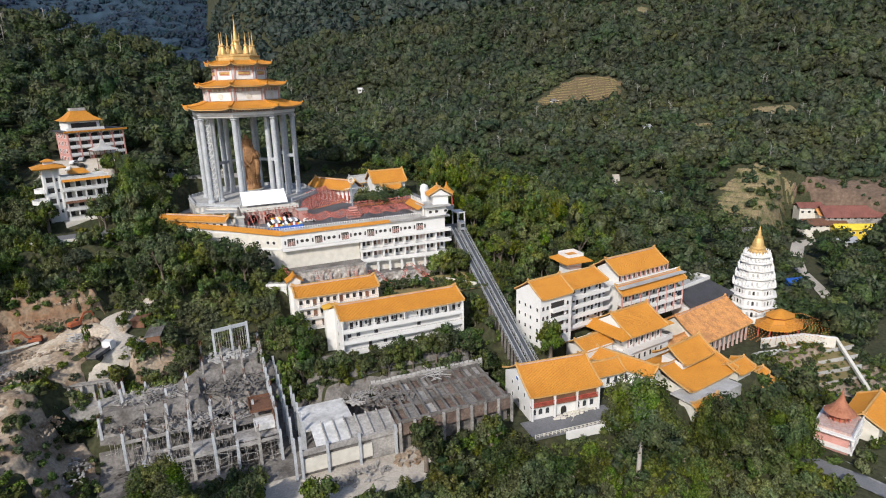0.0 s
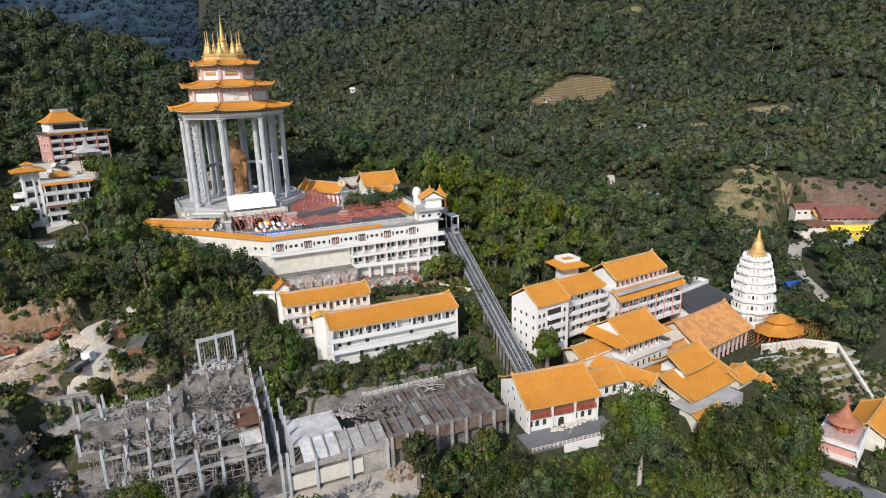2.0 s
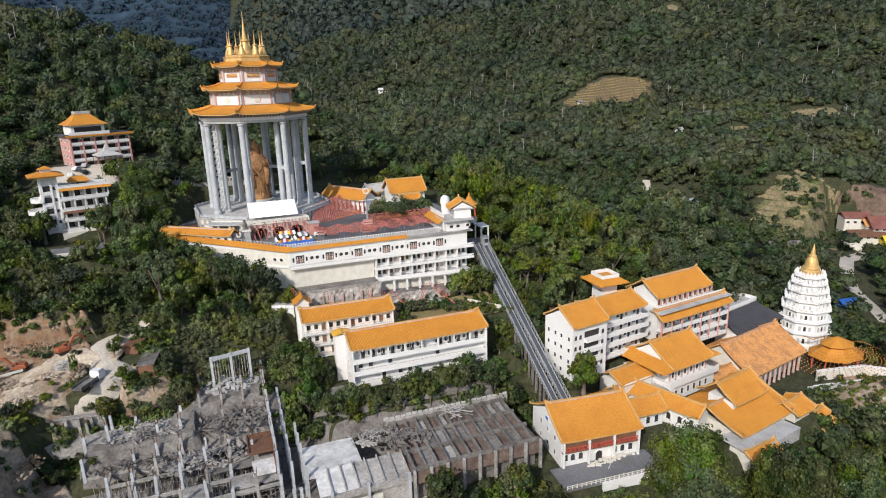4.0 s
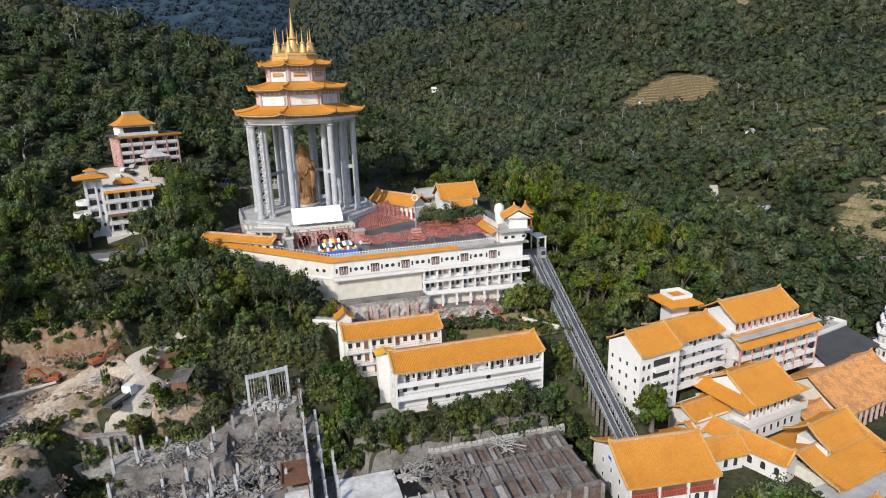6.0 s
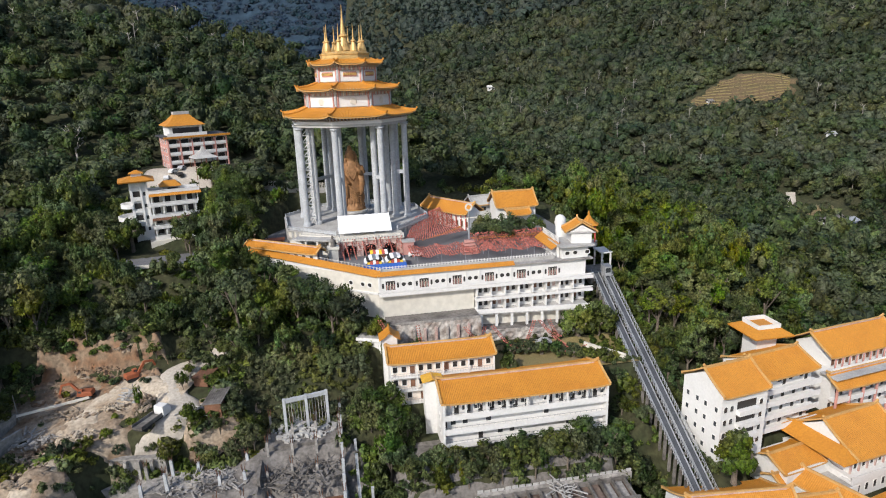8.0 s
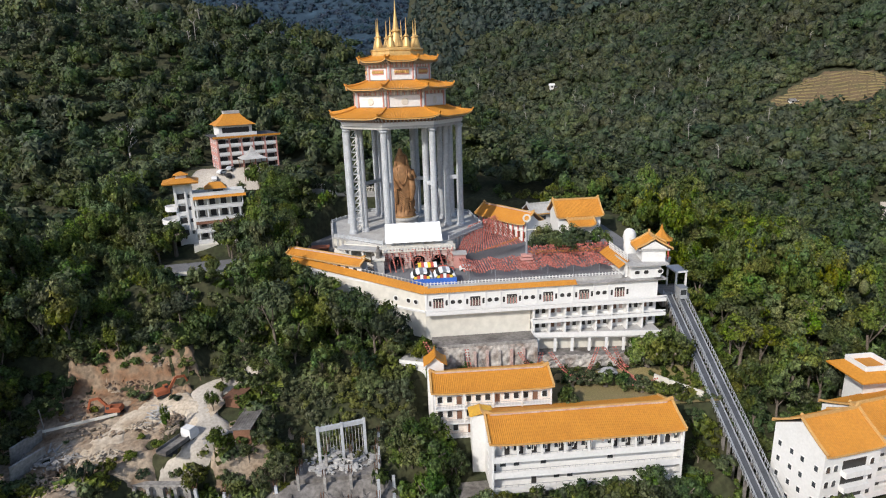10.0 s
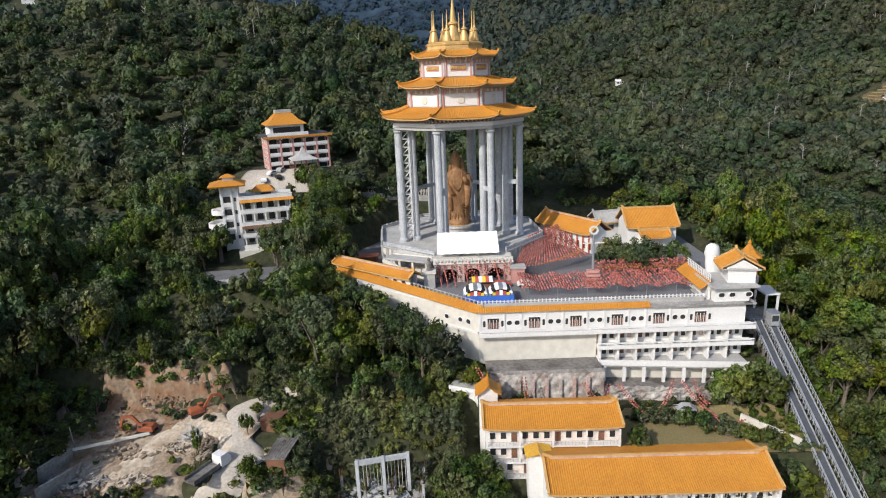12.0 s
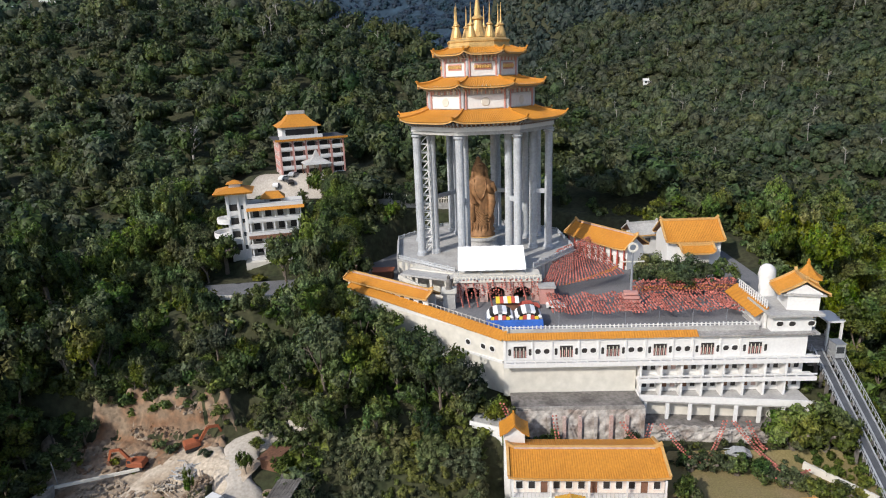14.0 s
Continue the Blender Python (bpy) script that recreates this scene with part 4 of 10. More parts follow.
# ---- long white halls ----
def hall_b():
    l, w = 37.3, 12.9
    root = thing("gallery_hall", "long white three-storey hall with an orange tiled roof", "building", pose(20.35, -92.3, -30.7, 0, 0, -0.4))
    ze, zr = 12.5, 14.9
    gable_wall(root, l - 1.2, w - 2.8, 0, ze - 0.3, zr - 0.7, WHITE, y=0.5)
    gable_roof(root, l, w, ze, zr, ORANGE)
    rng = random.Random(2)
    y = -w / 2 + 1.9
    for z in (8.9, 5.6, 2.3):
        storey_gallery(root, -l / 2 + 0.6, l / 2 - 0.6, y, z, 3.3, 1.7, bays=14, openings=0.3 if z < 8 else 0.85, rng=rng)
    for i in range(9):
        u = -l / 2 + 0.8 + (l - 1.6) * i / 8
        part("pier", Geo().box(u - 0.2, u + 0.2, y - 1.75, y - 1.35, 8.9, ze), WHITE, root)
    for i in range(34):
        u = -l / 2 + 1.0 + (l - 2.0) * i / 33
        part("eave_bracket", Geo().box(u - 0.12, u + 0.12, y - 1.9, y - 1.5, ze - 0.75, ze - 0.25), ROSESTONE if i % 2 else CREAM, root)
    part("end_fin", Geo().box(-l / 2 + 0.4, -l / 2 + 0.8, y - 1.9, y + 0.2, 0, ze + 0.1), WHITE, root)
    part("end_fin", Geo().box(l / 2 - 0.8, l / 2 - 0.4, y - 1.9, y + 0.2, 0, ze + 0.1), WHITE, root)
    for z in (9.4, 6.0, 2.8):
        window(root, -l / 2 + 0.6, -1.0, z, 1.0, 1.5, -90)


hall_b()


def hall_a():
    l, w = 25.0, 10.6
    root = thing("windowed_hall", "white three-storey hall with an orange tiled roof", "building", pose(4.7, -80.6, -24.6, 0, 0, -1.3))
    ze, zr = 10.4, 12.3
    gable_wall(root, l - 1.2, w - 2.6, 0, ze - 0.2, zr - 0.8, WHITE, y=0.5)
    gable_roof(root, l, w, ze, zr, ORANGE)
    part("front_wall", Geo().box(-l / 2 + 0.6, l / 2 - 0.6, -w / 2 + 1.0, -w / 2 + 2.0, 0, ze - 0.25), ROSEWHITE, root, "warm white front wall")
    y = -w / 2 + 1.0
    for z, n in ((7.1, 12), (3.8, 12), (0.6, 8)):
        part("balcony_slab", Geo().box(-l / 2 + 0.5, l / 2 - 0.5, y - 1.2, y + 0.02, z - 0.3, z - 0.05), WHITE, root)
        g = Geo().beam((-l / 2 + 0.5, y - 1.15, z + 0.85), (l / 2 - 0.5, y - 1.15, z + 0.85), 0.08)
        for i in range(40):
            u = -l / 2 + 0.5 + (l - 1.0) * i / 39
            g.box(u - 0.03, u + 0.03, y - 1.18, y - 1.12, z, z + 0.85)
        part("railing", g, STONE, root)
        for i in range(n):
            u = -l / 2 + 1.8 + (l - 3.6) * i / (n - 1)
            if i % 4 == 2:
                window(root, u, y, z + 0.05, 1.1, 2.1, pane_mat=WOOD)
            else:
                window(root, u, y, z + 0.8, 1.0, 1.35, pane_mat=DARK)
        for i in range(0, n + 1, 3):
            u = -l / 2 + 0.7 + (l - 1.4) * i / n
            part("pier", Geo().box(u - 0.15, u + 0.15, y - 1.2, y - 0.95, z, z + 3.0), WHITE, root)
    # small stair turret with its own roof
    part("turret", Geo().box(-l / 2 - 0.3, -l / 2 + 3.2, 3.2, 6.4, 0, 12.9), WHITE, root)
    part("turret_gable", Geo().loft([[(-l / 2 - 0.3, q, 12.88), (-l / 2 + 3.2, q, 12.88), (-l / 2 + 1.45, q, 14.2)] for q in (3.22, 6.38)]), WHITE, root)
    g = Geo()
    for s in (-1, 1):
        c = -l / 2 + 1.45
        g.loft([[(c, q, 14.85), (c + s * 1.2, q, 13.65), (c + s * 2.5, q, 12.9), (c + s * 2.5, q, 12.7), (c + s * 1.2, q, 13.45), (c, q, 14.6)] for q in (2.5, 6.9)])
    part("turret_roof", g, ORANGE, root)
    part("turret_ridge", Geo().beam((-l / 2 + 1.45, 2.4, 14.95), (-l / 2 + 1.45, 7.0, 14.95), 0.3, 0.35), ORANGE, root)


hall_a()


def hall_link():
    """The covered stair between the two long halls."""
    root = thing("hall_link", "narrow white link between the halls with a yellow roof", "building", pose(1.7, -87.2, -30.7))
    part("link_wall", Geo().box(-1.9, 2.0, -1.6, 1.2, 0, 12.96), WHITE, root)
    for s in (-1, 1):
        ribs = [(-2.0 + 3.5 * k / 40, (0.0, 0.05)[k // 2 % 2]) for k in range(41)]
        rings = [[(0, q, 13.75 + h), (s * 2.4, q, 13.2 + h), (s * 2.4, q, 12.95), (0, q, 13.5)] for q, h in ribs]
        part("roof_slope", Geo().loft(rings), YELLOWTILE, root)
    part("link_ridge", Geo().beam((0, -2.1, 13.8), (0, 1.6, 13.8), 0.22, 0.2), RIDGE, root)


hall_link()


def hall_c():
    l, w = 21.0, 18.5
    root = thing("prayer_hall", "white two-storey hall with a broad orange roof and timber gallery", "building", pose(53.4, -123.2, -41.7, 0, 0, -6))
    ze, zr = 7.0, 12.0
    gable_wall(root, l - 1.0, w - 2.0, 0, ze - 0.1, zr - 0.8, WHITE)
    gable_roof(root, l, w, ze, zr, ORANGE, sag=0.16)
    y = -w / 2 + 1.0
    part("gallery_recess", Geo().box(-l / 2 + 1.2, l / 2 - 1.2, y - 0.03, y + 0.3, 4.2, 6.7), WOOD, root, "dark red timber gallery")
    part("gallery_slab", Geo().box(-l / 2 + 0.6, l / 2 - 0.6, y - 0.9, y, 3.9, 4.2), WOOD, root)
    g = Geo()
    for i in range(60):
        u = -l / 2 + 0.8 + (l - 1.6) * i / 59
        g.box(u - 0.06, u + 0.06, y - 0.9, y - 0.8, 4.2, 5.3)
    g.beam((-l / 2 + 0.6, y - 0.85, 5.3), (l / 2 - 0.6, y - 0.85, 5.3), 0.12)
    part("gallery_railing", g, RED, root)
    for i in range(4):
        u = -l / 2 + 0.9 + (l - 1.8) * i / 3
        part("pier", Geo().box(u - 0.25, u + 0.25, y - 0.95, y - 0.4, 0.0, 6.8), WHITE, root)
    for u in (-8.8, -7.0, -5.0, 3.8, 5.8, 7.9):
        window(root, u, y, 1.4, 1.1, 1.7, arched=abs(u) < 7.5)
    window(root, -0.3, y, 0.1, 1.7, 2.6, arched=True, pane_mat=DARK, name="arched_door")
    for v, z in ((-5, 1.5), (-1, 1.5), (3, 1.5), (-5, 5.2), (-1, 5.2), (3, 5.2)):
        window(root, -l / 2 + 0.5, v, z, 0.8, 1.3, -90)
    window(root, -l / 2 + 0.5, -0.2, 7.8, 1.6, 1.0, -90, pane_mat=BLUE)


hall_c()


def connecting_wing():
    root = thing("connecting_wing", "low white wing with an orange roof beside the prayer hall", "building", pose(70.5, -121.5, -41.7, 0, 0, -3))
    gable_wall(root, 12.0, 5.5, 0, 4.4, 6.2, WHITE)
    gable_roof(root, 13.0, 8.0, 4.4, 7.0, ORANGE)
    for u in (-4, -1.5, 1.5, 4):
        window(root, u, -2.75, 1.0, 1.1, 2.0, arched=True)


connecting_wing()


# ---- the stepped dormitory block ----
def block_d():
    root = thing("gabled_block", "white five-storey gabled block with orange tiles", "building", pose(62.6, -104.2, -33, 0, 0, 9))
    l, w = 12.6, 12.4
    ze, zr = 15.6, 19.6
    gable_wall(root, l - 0.6, w - 1.2, 0, ze, zr - 0.7, WHITE)
    gable_roof(root, l, w, ze, zr, ORANGE)
    for z in (2.0, 5.2, 8.4, 11.6):
        for v in (-4.2, -1.2, 1.2, 4.0):
            window(root, -l / 2 + 0.3, v, z, 0.8, 1.1, -90)
    for z in (2.0, 5.0, 8.0, 11.0):
        part("balcony", Geo().box(-2.2, 3.2, -w / 2 - 0.6, -w / 2 + 0.6, z, z + 1.1), WHITE, root)
        # near-black plate on the wall stands in for the balcony's shade
        part("shade_panel", Geo().box(-2.0, 3.0, -w / 2 + 0.55, -w / 2 + 0.8, z + 1.1, z + 2.8), DARK, root)
        for u in (-5.0, -3.4, 4.4):
            window(root, u, -w / 2 + 0.6, z + 1.0, 0.9, 1.3, arched=True)
    return root


block_d()


def block_d_mid():
    root = thing("balcony_block", "white balconied block with an orange roof", "building", pose(78.5, -97.6, -33, 0, 0, 9.5))
    l, w = 16.0, 13.0
    gable_wall(root, l - 0.4, w - 2.6, 0, 14.6, 16.9, WHITE, y=0.6)
    gable_roof(root, l, w, 14.6, 17.4, ORANGE)
    rng = random.Random(8)
    for z in (2.0, 5.2, 8.4, 11.4):
        storey_gallery(root, -l / 2 + 0.3, l / 2 + 0.6, -w / 2 + 1.9, z, 3.1, 2.0, bays=5, rail=False, openings=0.8, rng=rng)


block_d_mid()


def roof_kiosk():
    root = thing("rooftop_kiosk", "small white rooftop kiosk with an orange skirt roof", "kiosk", pose(82.5, -88.6, -33))
    part("kiosk_wall", Geo().box(-2.6, 2.6, -2.6, 2.6, 0, 19.4), WHITE, root)
    for r0, z0, r1, z1 in ((5.2, 18.6, 3.0, 20.0),):
        ring0 = [(-r0, -r0, z0), (r0, -r0, z0), (r0, r0, z0), (-r0, r0, z0)]
        ring1 = [(-r1, -r1, z1), (r1, -r1, z1), (r1, r1, z1), (-r1, r1, z1)]
        g = Geo().loft([[(x, y, z - 0.2) for x, y, z in ring0], [(x, y, z + 0.1) for x, y, z in ring0], ring1])
        part("skirt_roof", g, ORANGE, root)
    g = Geo()
    for a in (-2.9, 2.9):
        g.box(a - 0.15, a + 0.15, -2.9, 2.9, 20.0, 21.0)
        g.box(-2.9, 2.9, a - 0.15, a + 0.15, 20.0, 21.0)
    part("roof_parapet", g, WHITE, root)


roof_kiosk()


def block_e():
    root = thing("colonnade_block", "large white colonnaded block with two orange roofs", "building", pose(108.0, -90.5, -36, 0, 0, 8.5))
    l, w = 27.0, 15.0
    gable_wall(root, l - 5, w - 5, 0, 16.0, 18.8, WHITE, y=2)
    gable_roof(root, l - 2, w - 2, 15.6, 19.8, ORANGE, y=2.5)
    g = Geo().box(-l / 2 - 2, l / 2 + 3, -w / 2 - 1.0, -w / 2 + 3.6, 12.6, 12.9)
    part("terrace_slab", g, STONE, root)
    gable_roof(root, l + 5, 7.0, 10.6, 13.2, ORANGE, y=-w / 2 + 1.6, half=-1)
    part("roof_terrace_parapet", Geo().box(-l / 2 - 2, l / 2 + 2.4, -w / 2 + 1.7, -w / 2 + 1.95, 12.9, 14.1), WHITE, root)
    rng = random.Random(4)
    for z in (0.2, 3.6, 7.0):
        storey_gallery(root, -l / 2 - 1.5, l / 2 + 2.0, -w / 2 + 1.2, z, 3.3, 2.2, bays=9, rail=False, openings=0.9, rng=rng)
    for i in range(8):
        u = -l / 2 - 1.4 + (l + 3.2) * i / 7
        part("column", Geo().cyl(u, -w / 2 - 0.9, 0, 10.6, 0.32), PINK, root)
    for i in range(11):
        u = -l / 2 + 2 + (l - 4) * i / 10
        part("upper_post", Geo().cyl(u, -w / 2 + 3.0, 12.9, 15.6, 0.2, n=8), PINK, root)
        window(root, u + 0.9, -w / 2 + 4.48, 13.2, 1.1, 1.9, pane_mat=WOOD)
    part("core_wall", Geo().box(-l / 2 - 1, l / 2 + 1.6, -w / 2 + 1.2, w / 2, 0, 12.6), WHITE, root)


block_e()


def hall_f():
    root = thing("hip_gable_hall", "white two-storey hall with an orange hip-and-gable roof", "building", pose(91.0, -108.5, -41, 0, 0, 10))
    l, w = 17.0, 17.0
    part("lower_wall", Geo().box(-l / 2 - 0.5, l / 2 + 1.5, -w / 2 + 0.4, w / 2, 0, 5.4), WHITE, root)
    part("upper_wall", Geo().box(-l / 2 + 1.0, l / 2 - 1.0, -w / 2 + 1.8, w / 2 - 1.8, 5.0, 9.7), WHITE, root)
    part("balcony", Geo().box(-l / 2 - 1.2, l / 2 + 2.2, -w / 2 - 0.4, -w / 2 + 2, 4.7, 5.2), WHITE, root)
    part("balcony_parapet", Geo().box(-l / 2 - 1.2, l / 2 + 2.2, -w / 2 - 0.5, -w / 2 - 0.3, 4.6, 6.2), WHITE, root)
    gable_roof(root, l, w + 0.4, 9.6, 14.6, ORANGE, sag=0.16)
    # hipped skirt under the white gable
    for s in (-1, 1):
        g = Geo()
        a, b = s * (l / 2 + 3.6), s * (l / 2 - 0.4)
        vs = [(a, -w / 2, 9.3), (a, w / 2, 9.3), (b, w / 2 - 2.6, 11.6), (b, -w / 2 + 2.6, 11.6), (b, -w / 2, 9.3), (b, w / 2, 9.3)]
        f = [(0, 3, 2, 1), (0, 4, 3), (1, 2, 5), (0, 1, 5, 4)]
        g.add(vs, f if s > 0 else [q[::-1] for q in f])
        part("skirt_roof", g, ORANGE, root)
        g = Geo().loft([[(s * (l / 2 - 0.5), -5, 11.0), (s * (l / 2 - 0.5), 5, 11.0), (s * (l / 2 - 0.5), 0, 14.2)], [(s * (l / 2 + 0.06), -5, 11.0), (s * (l / 2 + 0.06), 5, 11.0), (s * (l / 2 + 0.06), 0, 14.2)]])
        part("gable_panel", g, WHITE, root)
    for z, y in ((1.4, -w / 2 + 0.4), (6.2, -w / 2 + 1.8)):
        for i in range(6):
            u = -l / 2 + 2.4 + i * 2.5
            window(root, u, y, z, 0.9, 1.7, pane_mat=DARK)
    for v in (-4, -1, 2, 5):
        window(root, -l / 2 + 1.0, v, 6.2, 0.9, 1.7, -90, pane_mat=DARK)
    for z, x0, x1, y0 in ((6.2, -l / 2 - 1.2, l / 2 + 2.2, -w / 2 - 0.4),):
        part("handrail", Geo().box(x0, x1, y0 - 0.1, y0 + 0.06, z + 0.3, z + 0.45), WHITE, root)
        for i in range(15):
            u = x0 + (x1 - x0) * i / 14
            part("rail_post", Geo().box(u - 0.1, u + 0.1, y0 - 0.12, y0 + 0.08, z, z + 0.3), WHITE, root)
    for i in range(7):
        u = -l / 2 + 1.0 + (l - 2.0) * i / 6
        part("pier", Geo().box(u - 0.18, u + 0.18, -w / 2 + 1.5, -w / 2 + 1.82, 5.2, 9.6), ROSESTONE, root)
    part("eave_band", Geo().box(-l / 2 + 0.9, l / 2 - 0.9, -w / 2 + 1.55, -w / 2 + 1.8, 8.9, 9.5), RUST, root, "painted band under the eaves")
    part("side_terrace", Geo().box(-l / 2 - 5.5, -l / 2 - 0.6, -w / 2 - 1.5, -3.2, 0, 4.4), WHITE, root)
    part("terrace_floor", Geo().box(-l / 2 - 5.2, -l / 2 - 0.9, -w / 2 - 1.2, -3.5, 4.4, 4.44), STONE, root)
    part("terrace_parapet", Geo().box(-l / 2 - 5.5, -l / 2 - 0.6, -w / 2 - 1.5, -w / 2 - 1.3, 4.4, 5.3), WHITE, root)
    for i in range(3):
        window(root, -l / 2 - 4.6 + 1.6 * i, -w / 2 - 1.5, 1.0, 0.9, 1.7, pane_mat=DARK)
    # low side roofs
    part("side_wall", Geo().box(-l / 2 - 12, -l / 2 - 1.5, -3, 6, 0, 6.5), WHITE, root)
    gable_roof(root, 12.5, 9.0, 6.3, 8.6, ORANGE, x=-l / 2 - 7.0, y=1.5)


hall_f()


def kiosk_small():
    root = thing("porch_kiosk", "small white porch with an orange roof", "kiosk", pose(73.0, -112.5, -41.5, 0, 0, 9))
    part("kiosk_wall", Geo().box(-3, 3, -2, 2, 0, 4.2), WHITE, root)
    gable_roof(root, 8, 5.4, 4.2, 5.8, ORANGE)
    for u in (-2, 0, 2):
        window(root, u, -2.0, 1.0, 0.9, 1.6, pane_mat=DARK)
    part("flat_terrace", Geo().box(-3, 8, -7, -2.2, 0, 3.2), WHITE, root)


kiosk_small()


def hall_g():
    root = thing("great_hall", "great hall with weathered clay tiles and a red colonnade", "building", pose(126.0, -104.0, -46.5, 0, 0, 12.5))
    l, w = 30.0, 21.3
    gable_wall(root, l - 2, w - 5, 0, 6.4, 12.0, CREAM, y=0.8)
    gable_roof(root, l, w, 6.3, 13.0, CLAY, rib=0.6, sag=0.12, ridge_mat=CLAY)
    for i in range(11):
        u = -l / 2 + 1.5 + (l - 3) * i / 10
        part("column", Geo().cyl(u, -w / 2 + 1.2, 0, 6.3, 0.4, n=10), ROSESTONE, root)
    for i in range(10):
        u = -l / 2 + 3 + (l - 6) * i / 9
        window(root, u, -w / 2 + 3.3, 0.5, 1.6, 3.4, pane_mat=DARK)
    # lean-to wing
    part("wing_wall", Geo().box(-l / 2 - 9, -l / 2 + 1, -8, 1, 0, 5.0), CREAM, root)
    gable_roof(root, 12, 11, 5.0, 8.0, CLAY, rib=0.6, x=-l / 2 - 4, y=-3.5, ridge_mat=CLAY)


hall_g()


def dark_roof_house():
    root = thing("flat_roof_house", "white house with a dark sloping roof and white parapets", "house", pose(138.5, -88.0, -44, 0, 0, 14))
    part("house_wall", Geo().box(-13, 13, -7, 7, 0, 7.0), WHITE, root)
    g = Geo().loft([[(-14, -8.5, 6.8), (14, -8.5, 6.8), (12, 1, 10.2), (-10, 1, 10.2)], [(-14, -8.5, 7.1), (14, -8.5, 7.1), (12, 1, 10.5), (-10, 1, 10.5)]])
    part("sloping_roof", g, BLACKROOF, root)
    g = Geo()
    for a, b in (((-12, 1.5), (13, 1.5)), ((-12, 9), (13, 9)), ((-12, 1.5), (-12, 9)), ((13, 1.5), (13, 9))):
        g.beam((*a, 11.1), (*b, 11.1), 0.35, 1.3)
    part("roof_parapet", g, WHITE, root)
    part("roof_deck", Geo().box(-12, 13, 1.2, 9, 7, 10.6), STONE, root)
    for i in range(8):
        window(root, -11 + 3.1 * i, -7, 3.2, 1.0, 1.8, pane_mat=DARK)


dark_roof_house()


def complex_roof():
    """The crossing roofs in front of the great hall."""
    root = thing("cross_roof_hall", "low temple hall with crossing orange roofs and upturned ridges", "building", pose(95.5, -128.5, -43.5, 0, 0, 12))
    part("hall_wall", Geo().box(-10, 9, -9, 7, 0, 4.4), CREAM, root)
    gable_roof(root, 24, 20, 4.2, 8.0, ORANGE, sag=0.2, lift=0.9)
    part("upper_wall", Geo().box(-5, 6, -3, 4, 4, 8.4), WHITE, root)
    gable_roof(root, 15, 11, 8.0, 12.0, ORANGE, y=1.5, x=1.5, sag=0.2, lift=0.9)
    part("front_roof_deck", Geo().box(-6, 6, -14.5, -9.5, 0, 3.4), STONE, root)
    gable_roof(root, 9, 8, 3.6, 5.6, ORANGE, y=-8.0, x=13.5, sag=0.2, lift=0.9)
    part("annex_wall", Geo().box(10, 17, -11, -5, 0, 3.8), CREAM, root)
    low = thing("roadside_house", "cream two-storey house with a strip of orange roof", "house", pose(88.5, -142.0, -49.5, 0, 0, 8))
    part("house_wall", Geo().box(-4.5, 4.5, -2.5, 3, 0, 8.6), CREAM, low)
    part("flat_roof", Geo().box(-5.2, 5.2, -1.5, 5.5, 9.4, 9.8), STONE, low)
    gable_roof(low, 11, 5.0, 8.0, 9.6, ORANGE, y=-1.5, half=-1)
    for u in (-2.6, 0.4, 3.0):
        part("pier", Geo().box(u - 0.2, u + 0.2, -2.75, -2.5, 0, 8.2), WOOD, low)
    window(low, 1.7, -2.5, 4.4, 0.9, 0.9, pane_mat=DARK)


complex_roof()


def corridor_roof():
    root = thing("covered_corridor", "covered corridor with an orange tiled roof", "corridor", pose(79.5, -122.5, -42, 0, 0, -68))
    gable_wall(root, 19, 4.4, 0, 5.0, 6.6, WHITE)
    gable_roof(root, 20, 6.5, 5.0, 7.4, ORANGE)
    for i in range(6):
        window(root, -7.5 + 3 * i, -2.2, 1.4, 1.1, 1.9, arched=True, pane_mat=DARK)


corridor_roof()


